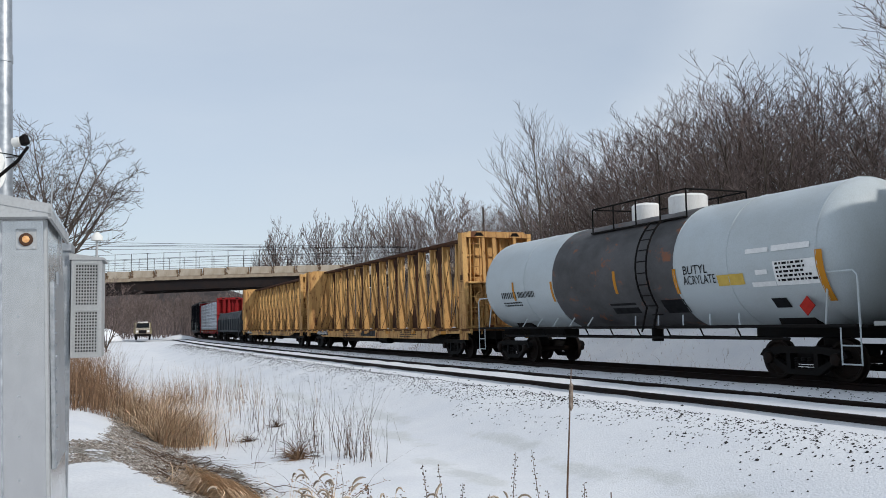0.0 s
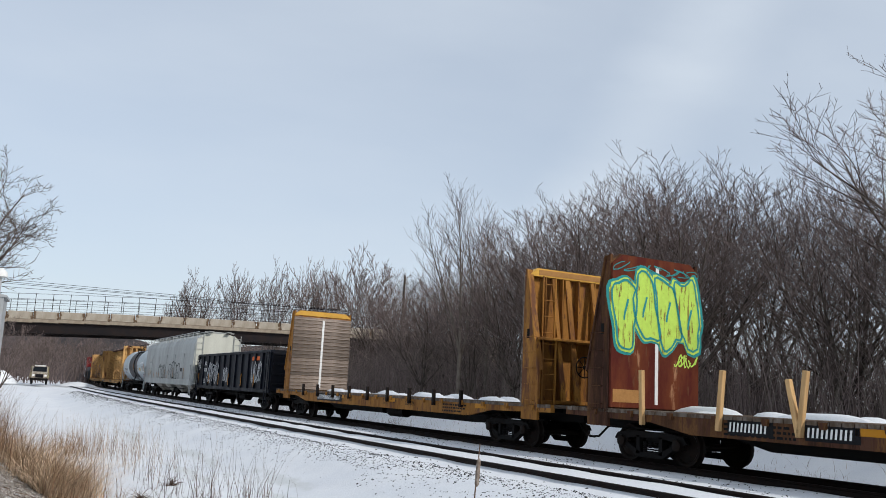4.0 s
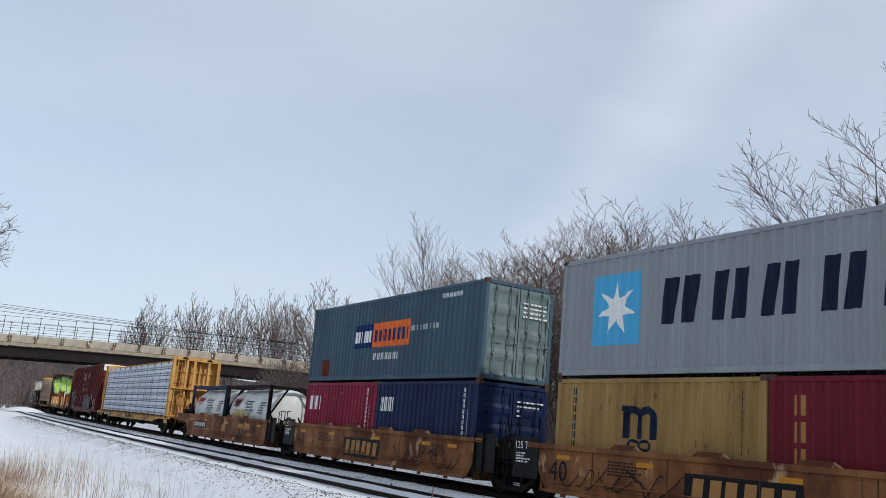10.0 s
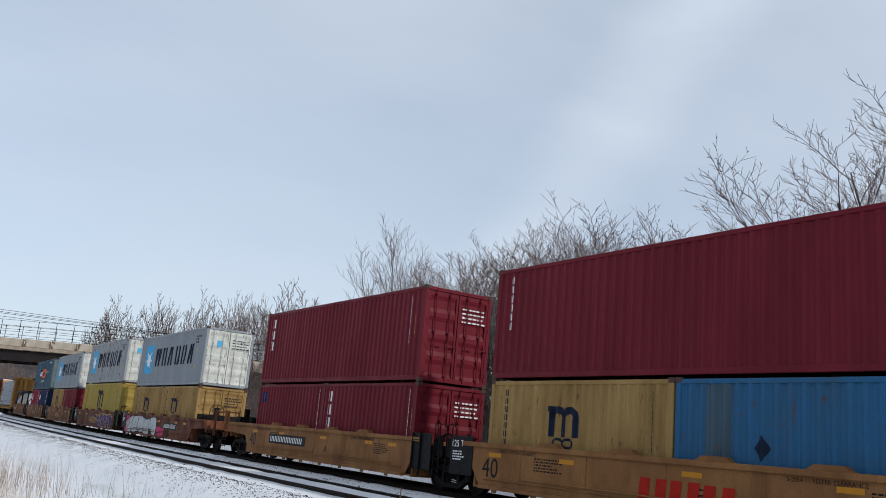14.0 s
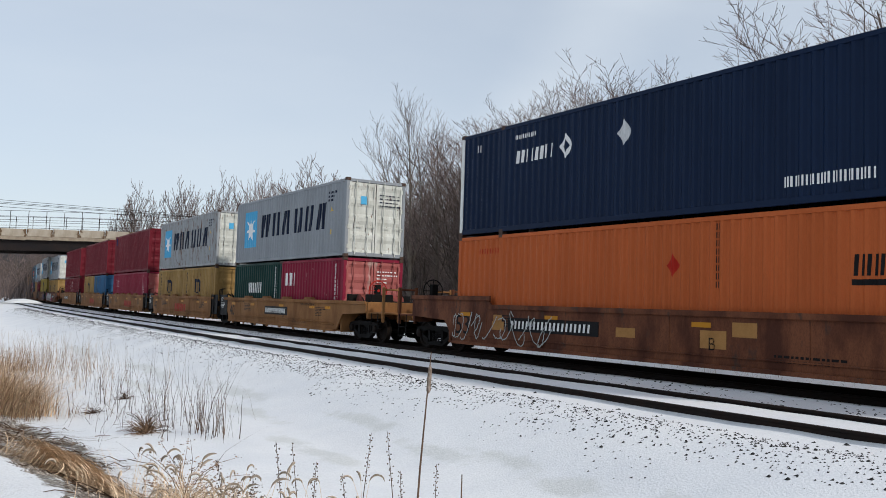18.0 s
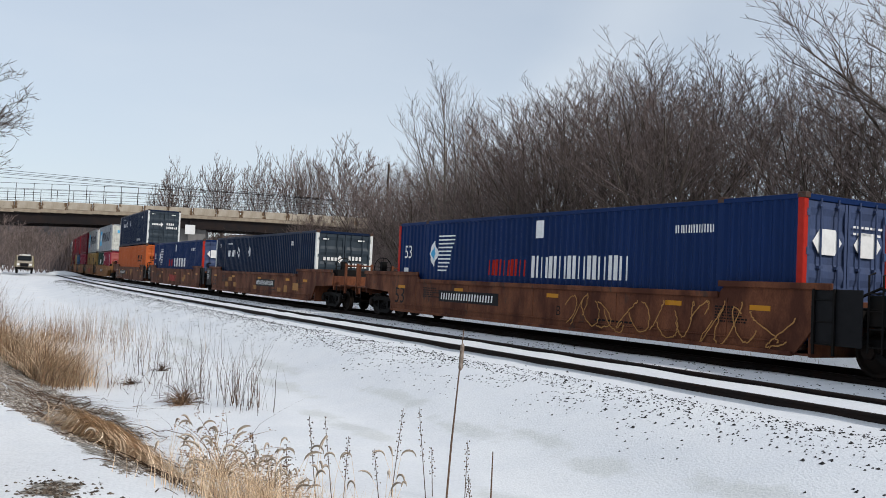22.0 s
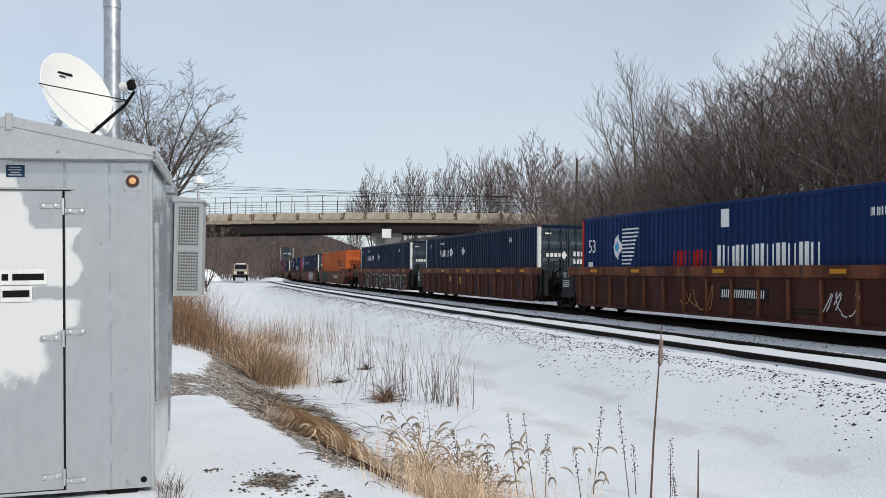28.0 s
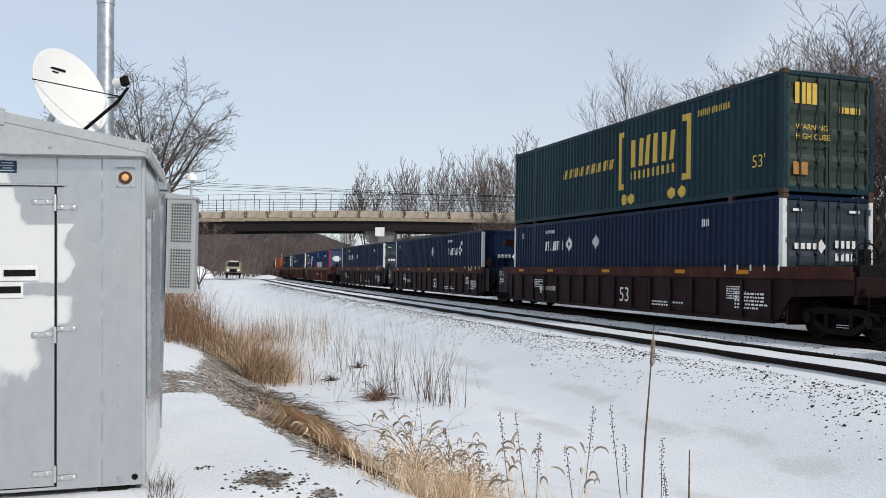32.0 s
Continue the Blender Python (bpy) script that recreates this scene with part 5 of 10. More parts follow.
r = random.Random(77)
for row, d0 in enumerate((-17.0, -21.0, -26.0)):
    s = -34.0
    while s < 100:
        s += r.uniform(3.4, 5.4)
        d = d0 + r.uniform(-1.8, 1.8)
        x, y, z = spot(s, d)
        az, dist = math.degrees(math.atan2(x, y)), math.hypot(x, y)
        if az < 7.4 or (az < 10 and row < 2 and r.random() < 0.5):
            continue
        want = EYE[2] + dist * math.tan(radians(ridge(az))) - z
        height = min(max(want * r.uniform(0.9, 1.04) * (0.9 if 10 < az < 17 else 1.0), 5.5), 19.0)
        tree(x, y, z, r.choice((0, 0, 1, 2, 2, 3, 4, 5, 0)), height, r.uniform(0, 360), wide=1.15)
# separate round trees behind the bridge: direction, height over the horizon, width for its height
for i, (az, el, w) in enumerate(((-5.8, 5.8, 0.45), (-4.6, 7.35, 0.52), (-1.95, 7.85, 0.52), (0.45, 8.5, 0.52), (2.6, 8.7, 0.52), (3.6, 8.6, 0.45), (6.1, 9.95, 0.68), (7.4, 7.4, 0.45))):
    dist = 136 + 5 * (i % 3)
    x, y = polar(az, dist)
    tree(x, y, 0.0, i % 3, EYE[2] + dist * math.tan(radians(el)), i * 77, "bare round-crowned tree behind the bridge", FAR_PROTO, w)
# young trees on the slope in front of the bridge
for i in range(22):
    az, dist = r.uniform(3.0, 9.5), r.uniform(80, 112)
    x, y = polar(az, dist)
    tree(x, y, 0.3, r.choice((0, 1, 2)), r.uniform(4.5, 8.5), r.uniform(0, 360), "thin young bare tree on the slope", FAR_PROTO, 0.75)

# the slender pale trees that stand over the others
POP = prototypes([
    (213, 15.5, dict(limbs=2, fork=0.28, lean=0.35, spread=0.5, curl=0.2, kids=(13, 5, 3), leader=0.72, twig_r=0.012, girth=0.01, wander=0.35, tips=(0.3, 0.7))),
    (214, 15.5, dict(limbs=2, fork=0.28, lean=0.3, spread=0.48, curl=0.2, kids=(12, 5, 3), leader=0.72, twig_r=0.012, girth=0.009, wander=0.35, tips=(0.3, 0.7))),
], "pale_bark", "twig")
for k, az, dist, el in ((0, 12.55, 48.0, 14.7), (1, 14.3, 49.0, 13.2)):
    x, y = polar(az, dist)
    s, d = along(x, y)
    z = ground_z(s, d)
    tree(x, y, z, k, EYE[2] + dist * math.tan(radians(el)) - z, az * 30, "slender pale bare tree taller than its neighbours", POP, 1.0)
# the broad tree that leans over the line at the far side
BROAD = prototypes([
    (324, 14.0, dict(limbs=10, fork=0.18, lean=0.95, spread=0.72, curl=0.06, kids=(11, 8, 4), twig_r=0.0095, girth=0.0125, dome=True, wander=0.4, tips=(0.14, 0.42))),
    (326, 14.0, dict(limbs=10, fork=0.22, lean=0.9, spread=0.72, curl=0.06, kids=(11, 8, 4), twig_r=0.0095, girth=0.0125, dome=True, wander=0.4, tips=(0.14, 0.42))),
])
for s, d, k, h, turn in ((-3.6, -18.6, 1, 12.6, 40), (-6.4, -17.6, 0, 12.8, 130), (-12.0, -17.5, 0, 13.0, 250)):
    x, y, z = spot(s, d)
    tree(x, y, z, k, h, turn, "broad bare tree with long spreading limbs", BROAD, 1.25)
# the tree behind the hut
LONE = prototypes([(433, 9.5, dict(limbs=15, fork=0.46, lean=1.25, spread=0.85, curl=0.03, droop=0.12, kids=(8, 6, 3), twig_r=0.0105, girth=0.012, dome=True, wander=0.65, tips=(0.2, 0.5)))], "bark", "bark")
for az, height, turn, wide in ((-18.3, 11.1, 215, 0.9), (-21.0, 9.8, 60, 0.75)):
    x, y = polar(az, 42.0)
    tree(x, y, -0.1, 0, height, turn, "bare tree with arching limbs behind the hut", LONE, wide)
x, y = polar(-15.2, 60.0)
tree(x, y, 0.2, 5, 5.0, 80, "low bare bushy tree by the bridge", PROTO)
# the woods beyond the bridge
r = random.Random(12)
for i in range(100):
    x, y = r.uniform(-95, 45), r.uniform(150, 250)
    if -20 < x < -12 and y < 235:
        continue
    tree(x, y, -0.2, r.choice((0, 1, 2)), r.uniform(8.0, 11.5) * y / 190, r.uniform(0, 360), "bare tree in the woods beyond the bridge", DISTANT_PROTO)
g = Shape()
hill = []
for i in range(41):
    x = -220 + i * 10
    hill.append([(x, 255 + 20 * math.sin(i), -1), (x, 275, 8.0 + 1.6 * noise.noise((i * 0.4, 0, 0))), (x, 300, 14.5 + 2.4 * noise.noise((i * 0.5, 3, 0)) - 7.0 * math.exp(-((x + 27) / 9) ** 2)), (x, 420, 9)])
g.sweep(hill, False)
solid("wooded_hill", g, mat("hill_woods", (0.07, 0.062, 0.062), 0.95, 0, (0.11, 0.098, 0.098), 0.9, 0.35, (1, 0.3, 0.25), fine=3.0, bump=0.8, dist=0.5), "brown wooded hillside far beyond the bridge", "hill", "structure")


def brush_field(name, count, pick, h0, h1, rad, material, label, seed):
    rr = random.Random(seed)
    sh = Shape()
    for i in range(count):
        x, y, z = pick(rr)
        h, az = rr.uniform(h0, h1), rr.uniform(0, 6.283)
        l1, l2 = rr.gauss(0, 0.3) * h, rr.gauss(0, 0.3) * h
        p = [Vector((x, y, z - 0.1)), Vector((x + l1 * 0.35, y + l2 * 0.35, z + h * 0.5)), Vector((x + l1, y + l2, z + h))]
        sh.tube(p, [rad, rad * 0.7, rad * 0.25], 3, False)
        for _ in range(3):
            t = rr.uniform(0.3, 0.9)
            b = p[0].lerp(p[2], t)
            sh.tube([b, b + Vector((rr.gauss(0, 0.22) * h, rr.gauss(0, 0.22) * h, rr.uniform(0.08, 0.3) * h))], [rad * 0.5, rad * 0.2], 3, False)
    return solid(name, sh, material, label, "brush", "stuff")


brush_field("undergrowth", 5600, lambda rr: spot(rr.uniform(-36, 78), -15.5 - abs(rr.gauss(0, 5.5))), 0.9, 3.8, 0.017, "twig", "dense brown undergrowth below the trees", 21)
brush_field("pale_brush", 1000, lambda rr: spot(rr.uniform(-36, 78), -15.0 - abs(rr.gauss(0, 3.0))), 1.0, 4.6, 0.016, "pale_bark", "pale grey saplings below the trees", 22)
brush_field("back_woods", 5200, lambda rr: spot(rr.uniform(-60, 78), -27.0 - abs(rr.gauss(0, 7.0))), 1.5, 6.5, 0.026, "twig", "dense brown saplings behind the trees", 24)
brush_field("woods_brush", 2600, lambda rr: (rr.uniform(-100, 30), rr.uniform(135, 215), -0.3), 2.0, 6.0, 0.05, "twig", "brown brush beyond the bridge", 22)
brush_field("bank_brush", 700, lambda rr: spot(rr.uniform(55, 105), 14 + abs(rr.gauss(0, 8))), 0.8, 3.2, 0.02, "twig", "thin brown brush beside the road", 23)

# ---- the bridge ----
BY = 116.0


def deck_z(x):
    return 9.41 - 0.00055 * min(x - 2, 0) ** 2


def panel_material():
    """Pale concrete with brown runs of dirt at the joints between the panels."""
    m = mat("parapet_concrete", (0.47, 0.425, 0.365), 0.85, 0, (0.37, 0.325, 0.265), 0.6, 1.2, (1, 1, 0.5))
    n, l = m.node_tree.nodes, m.node_tree.links
    b = n["Principled BSDF"]
    base = b.inputs["Base Color"].links[0].from_socket
    tc, sx, q, oi = n.new("ShaderNodeTexCoord"), n.new("ShaderNodeSeparateXYZ"), n.new("ShaderNodeTexNoise"), n.new("ShaderNodeObjectInfo")
    l.new(tc.outputs["Object"], sx.inputs["Vector"])
    ops = [n.new("ShaderNodeMath") for _ in range(4)]
    for o, k in zip(ops, ("SUBTRACT", "ABSOLUTE", "MULTIPLY_ADD", "ADD")):
        o.operation = k
    l.new(sx.outputs["X"], ops[0].inputs[0])
    ops[0].inputs[1].default_value = PAN / 2
    l.new(ops[0].outputs["Value"], ops[1].inputs[0])
    q.noise_dimensions = "4D"
    q.inputs["Scale"].default_value, q.inputs["Detail"].default_value = 2.2, 4.0
    l.new(tc.outputs["Object"], q.inputs["Vector"])
    l.new(oi.outputs["Random"], ops[2].inputs[0])
    ops[2].inputs[1].default_value, ops[2].inputs[2].default_value = 40.0, 0.0
    l.new(ops[2].outputs["Value"], q.inputs["W"])
    l.new(ops[1].outputs["Value"], ops[3].inputs[0])
    l.new(q.outputs["Fac"], ops[3].inputs[1])
    mr, mx = n.new("ShaderNodeMapRange"), n.new("ShaderNodeMix")
    mr.inputs["From Min"].default_value, mr.inputs["From Max"].default_value = 1.74, 1.86
    l.new(ops[3].outputs["Value"], mr.inputs["Value"])
    mx.data_type = "RGBA"
    mx.inputs["B"].default_value = (0.12, 0.075, 0.045, 1)
    l.new(mr.outputs["Result"], mx.inputs["Factor"])
    l.new(base, mx.inputs["A"])
    l.new(mx.outputs["Result"], b.inputs["Base Color"])
    return m


PAN = 3.02
M["parapet"] = panel_material()
# concrete darkened for the piers: the shade below the deck is in its colour
M["pier_shaded"] = mat("pier_shaded", (0.27, 0.265, 0.26), 0.9, 0, (0.2, 0.195, 0.19), 0.6, 0.8, STREAK)
bridge = thing("bridge", "concrete road bridge with dark steel girders and railings", "bridge")
for i in range(41):
    x = -92 + i * PAN
    z = deck_z(x + PAN / 2)
    for y in (BY, BY + 9.0):
        part("parapet_panel", Shape().box(0.04, PAN - 0.04, 0, 0.3, 0.42, 1.36, 0.03), "parapet", bridge, at=pose(x, y, z - 1.36))
    part("deck_slab", Shape().box(0, PAN, -0.12, 9.42, 0, 0.4), "concrete", bridge, at=pose(x, BY, z - 1.36))
for k in range(4):
    sh = Shape()
    y = BY + 0.35 + k * 2.7
    rings = []
    for i in range(21):
        x = -90 + i * 6.0
        z = deck_z(x) - 1.4
        rings.append([(x, y - 0.2, z - 1.28), (x, y + 0.2, z - 1.28), (x, y + 0.2, z - 1.22), (x, y + 0.03, z - 1.2), (x, y + 0.03, z), (x, y - 0.03, z), (x, y - 0.03, z - 1.2), (x, y - 0.2, z - 1.22)])
    sh.sweep(rings)
    part("girder", sh, "girder", bridge, "dark steel girder")
for x, w in ((-52.0, 2.2), (-7.7, 2.0)):
    z = deck_z(x) - 2.68
    q = Shape().prism([(x - 0.7, -0.6), (x + 0.7, -0.6), (x + 0.8, z - 2.4), (x + w, z - 0.9), (x + w, z), (x - w, z), (x - w, z - 0.9), (x - 0.8, z - 2.4)], "y", BY + 0.8, BY + 8.4)
    part("pier", q, "pier_shaded", bridge, "tapered concrete pier with shade in its grey colour")
part("abutment", Shape().box(30.0, 33.0, BY - 0.3, BY + 9.5, -1.0, 7.9), "concrete", bridge)
part("abutment", Shape().box(-95.0, -92.0, BY - 0.3, BY + 9.5, -1.0, 3.9), "concrete", bridge)
post = Shape().box(-0.03, 0.03, -0.03, 0.03, 0, 2.25).box(-0.03, 0.03, -0.03, 0.25, 2.2, 2.26).mesh("fence_post", "girder")
for i in range(58):
    x = -88 + i * 2.05
    for y, o in ((BY + 0.15, 0.0), (BY + 9.15, 0.9)):
        part("fence_post", post, "", bridge, at=pose(x + o, y, deck_z(x + o)))
for y in (BY + 0.15, BY + 9.15):
    for h in (0.12, 1.1, 1.55, 2.22):
        part("fence_rail", Shape().tube([(-89 + 6 * i, y, deck_z(-89 + 6 * i) + h) for i in range(21)], 0.022, 5, False), "girder", bridge)
wire = Shape()
for i in range(240):
    x = -8 + i * 0.16
    wire.tube([(x, BY + 0.15, deck_z(x) + 0.1), (x + 1.0, BY + 0.15, deck_z(x) + 2.2)], 0.006, 3, False)
    wire.tube([(x + 1.0, BY + 0.15, deck_z(x) + 0.1), (x, BY + 0.15, deck_z(x) + 2.2)], 0.006, 3, False)
part("fence_mesh", wire, "galvanised", bridge, "chain-link mesh")["kind"] = "stuff"
sign = thing("clearance_sign", "white square sign board under the bridge edge", "sign")
part("board", Shape().box(-0.62, 0.62, -0.05, 0.0, 0, 1.2, 0.02), "white_paint", sign)
part("bracket", Shape().box(-0.05, 0.05, 0.0, 0.35, 0.4, 1.9), "girder", sign)
sign.matrix_basis = pose(-7.6, BY - 0.05, 5.95)
for i, (za, zb, sag, y) in enumerate(((16.5, 11.6, 0.5, 128), (15.9, 11.7, 0.5, 128.4), (15.2, 11.8, 0.45, 127.6), (14.4, 11.9, 0.4, 129))):
    pts = [(-120 + 190 * t / 24, y, za + (zb - za) * t / 24 - sag * math.sin(math.pi * t / 24)) for t in range(25)]
    solid("overhead_cable", Shape().tube(pts, 0.028, 5, False), "cable", "dark overhead cable running along the bridge", "cable", group="cables by the bridge")
for px, arms in ((-118, (16.5, 15.9, 15.2, 14.4)), (68, (11.9, 11.6))):
    pole = thing("utility_pole", "dark wooden utility pole carrying cables", "pole", at=pose(px, 128.2, -0.2))
    part("shaft", Shape().tube([(0, 0, -0.5), (0, 0, arms[0] + 0.9)], [0.18, 0.12], 8), "bark", pole)
    for hh in arms:
        part("crossarm", Shape().box(-0.06, 0.06, -0.9, 1.0, hh - 0.06, hh + 0.06, 0.01), "bark", pole)
x, y = polar(8.7, 78)
pole = thing("utility_pole", "thin dark utility pole among the trees", "pole")
part("shaft", Shape().tube([(0, 0, -0.5), (0, 0, 11.9)], [0.16, 0.1], 8), "bark", pole)
pole.matrix_basis = pose(x, y, -0.2)

# ---- the hut and what stands by it ----
HUT = pose(-1.935, 6.05, -0.25, 0, -1.6, 14)     # it leans a little
hut = thing("signal_hut", "grey metal railway signal hut with a gable roof", "hut", at=HUT)
W, XR, DP, EH, EAVE, PK = 1.795, -0.045, 1.63, 2.305, 2.385, 2.545     # XR: the corner; EH: the top of the wall; EAVE, PK: the roof's edge and ridge
XM = (XR - W) / 2


def cover(x, z):
    """How far the pale paint covers the front at a place, 0 to 1."""
    k = 0.035 * noise.noise((x * 9, z * 9, 1.0)) + 0.02 * noise.noise((x * 30, z * 14, 2.0))
    if z > 1.845:
        a = -0.86 + (2.05 - z) * 0.32
    else:
        a = -0.525 + 0.03 * math.sin(z * 21)
    upper = step(-0.012, 0.014, a + k - x) * step(1.445, 1.465, z + k * 0.4)
    if z > 1.19:
        b = -0.53
    elif z > 1.09:
        b = -0.77 + (z - 1.09) * 2.4
    else:
        b = -0.785 + 0.075 * math.sin((1.12 - z) * 9)
    lower = step(-0.03, 0.03, b + k - x) * step(0.78, 0.9, z + k * 2.0) * (1 - step(1.35, 1.372, z + k * 0.3))
    return max(upper, lower)


def sheet(name, x0, x1, z0, z1, y0, y1, parent, label=""):
    """A flat sheet of the hut's front, y0 its outer face, with the paint that covers it in part."""
    nx, nz = int((x1 - x0) / 0.012), int((z1 - z0) / 0.012)
    sh = Shape()
    sh.v = [(x0 + (x1 - x0) * i / nx, y0, z0 + (z1 - z0) * j / nz) for j in range(nz + 1) for i in range(nx + 1)]
    sh.f = [(j * (nx + 1) + i, j * (nx + 1) + i + 1, (j + 1) * (nx + 1) + i + 1, (j + 1) * (nx + 1) + i) for j in range(nz) for i in range(nx)]
    n = len(sh.v)
    sh.face((x0, y0, z0), (x0, y0, z1), (x0, y1, z1), (x0, y1, z0)).face((x1, y0, z1), (x1, y0, z0), (x1, y1, z0), (x1, y1, z1))
    sh.face((x0, y0, z1), (x1, y0, z1), (x1, y1, z1), (x0, y1, z1)).face((x1, y0, z0), (x0, y0, z0), (x0, y1, z0), (x1, y1, z0))
    me = sh.mesh(name, "hut_front")
    me.attributes.new("cover", "FLOAT", "POINT").data.foreach_set("value", [cover(v[0], v[2]) if i < n else 0.0 for i, v in enumerate(sh.v)])
    return part(name, me, "", parent, label)


def hut_front_material():
    m = mat("hut_front", (0.54, 0.543, 0.548), 0.2, 0.85, (0.48, 0.483, 0.49), 0.35, 1.2, (1.0, 1.0, 0.5), bump=0.02, deep=0, fine=14.0)
    n, l = m.node_tree.nodes, m.node_tree.links
    b = n["Principled BSDF"]
    at, q = n.new("ShaderNodeAttribute"), n.new("ShaderNodeTexNoise")
    at.attribute_name = "cover"
    base, rough = b.inputs["Base Color"].links[0].from_socket, b.inputs["Roughness"].links[0].from_socket
    mx = n.new("ShaderNodeMix")
    mx.data_type = "RGBA"
    mx.inputs["B"].default_value = (0.6, 0.6, 0.59, 1)
    l.new(at.outputs["Fac"], mx.inputs["Factor"])
    l.new(base, mx.inputs["A"])
    l.new(mx.outputs["Result"], b.inputs["Base Color"])
    for src, key, value in ((rough, "Roughness", 0.6), (None, "Metallic", 0.0)):
        k = n.new("ShaderNodeMix")
        k.inputs["A"].default_value, k.inputs["B"].default_value = 0.85, value
        l.new(at.outputs["Fac"], k.inputs["Factor"])
        if src:
            l.new(src, k.inputs["A"])
        l.new(k.outputs["Result"], b.inputs[key])
    return m


M["hut_front"] = hut_front_material()
part("wall_front", Shape().prism([(-W, 0.06), (XR, 0.06), (XR, EH), (XM, PK - 0.06), (-W, EH)], "y", 0.0, 0.03), "hut_metal", hut)
part("wall_back", Shape().prism([(-W, 0.06), (XR, 0.06), (XR, EH), (XM, PK - 0.06), (-W, EH)], "y", DP - 0.03, DP), "hut_metal", hut)
part("wall_side", Shape().box(XR - 0.03, XR, 0.03, DP - 0.03, 0.06, EH + 0.03), "hut_metal", hut)
part("wall_side", Shape().box(-W, -W + 0.03, 0.03, DP - 0.03, 0.06, EH + 0.03), "hut_metal", hut)
sheet("front_panel", -0.596, -0.318, 0.07, EH - 0.005, -0.006, 0.0, hut)
sheet("front_panel", -0.312, XR - 0.004, 0.07, EH - 0.005, -0.006, 0.0, hut)
sheet("front_panel", -W + 0.01, -0.603, 2.118, EH - 0.005, -0.006, 0.0, hut)
for x in (-W + 0.1, -0.35):
    part("skid", Shape().box(x, x + 0.2, 0.02, DP, -0.06, 0.06, 0.01), "black_steel", hut)
for s in (1, -1):
    a, b = XM, (XR + 0.045 if s > 0 else -W - 0.045)
    pts = [(a, PK + 0.03), (b, EAVE), (b, EAVE - 0.03), (a, PK)]
    part("roof_panel", Shape().prism(pts, "y", -0.11, DP + 0.08), "hut_metal", hut)
    # the gable end closes the roof down to the top of the wall
    pts = [(a, PK + 0.036), (b + 0.004 * s, EAVE + 0.006), (b + 0.004 * s, EH + 0.002), (a, EH - 0.003)]
    part("gable_panel", Shape().prism(pts, "y", -0.125, -0.108), "cabinet", hut)
    pts = [(a, PK - 0.025), (b, EAVE - 0.05), (b, EAVE - 0.058), (a, PK - 0.033)]
    part("gable_lip", Shape().prism(pts, "y", -0.131, -0.124), "cabinet", hut)
    part("eave_flange", Shape().box(*sorted((b, b - 0.02 * s)), -0.125, DP + 0.08, EH - 0.01, EAVE - 0.02), "cabinet", hut)
part("soffit", Shape().box(-W - 0.04, XR + 0.04, -0.122, -0.001, EH + 0.002, EH + 0.012), "cabinet", hut)
part("ridge_cap", Shape().box(XM - 0.022, XM + 0.022, -0.136, -0.1, PK - 0.06, PK + 0.055, 0.006), "cabinet", hut)
part("corner_trim", Shape().box(XR - 0.014, XR + 0.008, -0.009, 0.03, 0.06, EH - 0.004, 0.003).box(XR, XR + 0.008, 0.03, 0.09, 0.06, EH - 0.004, 0.002), "cabinet", hut)
part("seam", Shape().box(-0.321, -0.309, -0.0085, -0.005, 0.07, EH - 0.006, 0.001), "galvanised", hut)
part("seam", Shape().box(-0.609, -0.597, -0.0085, -0.005, 2.1, EH - 0.006, 0.001), "galvanised", hut)
door = sheet("door", -1.74, -0.615, 0.09, 2.098, -0.014, -0.004, hut, "metal door partly covered with pale paint")
part("door_gap", Shape().box(-0.615, -0.602, -0.004, -0.001, 0.085, 2.1).box(-1.75, -0.602, -0.004, -0.001, 0.08, 0.088), "black_paint", door)
part("drip_rail", Shape().box(-1.76, -0.54, -0.035, -0.004, 2.104, 2.114, 0.002), "cabinet", hut)
part("rail_gap", Shape().box(-1.74, -0.56, -0.02, -0.005, 2.098, 2.104), "black_paint", hut)
for z, up in ((1.995, 1), (1.105, -1), (0.175, 1)):
    hg = Shape().box(-0.755, -0.622, -0.026, -0.014, z - 0.018, z + 0.018, 0.004).box(-0.6, -0.475, -0.02, -0.007, z - 0.018 - 0.035 * up, z + 0.018 - 0.035 * up, 0.004).tube([(-0.611, -0.022, z - 0.06), (-0.611, -0.022, z + 0.05)], 0.011, 8)
    for x, zz in ((-0.735, z), (-0.66, z), (-0.57, z - 0.035 * up), (-0.495, z - 0.035 * up)):
        hg.tube([(x, -0.036, zz), (x, -0.033, zz), (x, -0.01, zz)], [0.006, 0.013, 0.013], 10)
    part("hinge", hg, "hinge_steel", hut)
sg = part("name_plate", Shape().box(-1.16, -0.712, -0.024, -0.018, 1.465, 1.57, 0.003), "white_paint", hut, "white plate with dark bars")
bars = Shape()
for a, b in ((-1.14, -1.02), (-0.99, -0.95), (-0.925, -0.73)):
    bars.box(a, b, -0.026, -0.0245, 1.496, 1.54)
part("plate_bar", bars, "letter_black", sg)
sg = part("number_plate", Shape().box(-1.0, -0.805, -0.024, -0.018, 1.352, 1.458, 0.003), "white_paint", hut, "white plate with dark bars")
part("plate_bar", Shape().box(-0.985, -0.82, -0.026, -0.0245, 1.384, 1.43), "letter_black", sg)
sg = part("maker_plate", Shape().box(-0.965, -0.85, -0.012, -0.0065, 2.188, 2.27, 0.003), "plate_blue", hut, "small dark blue maker's plate")
mk = Shape()
for i, (a, b) in enumerate(((-0.945, -0.87), (-0.95, -0.865), (-0.935, -0.88), (-0.95, -0.865))):
    mk.box(a, b, -0.0135, -0.0125, 2.25 - i * 0.017, 2.257 - i * 0.017)
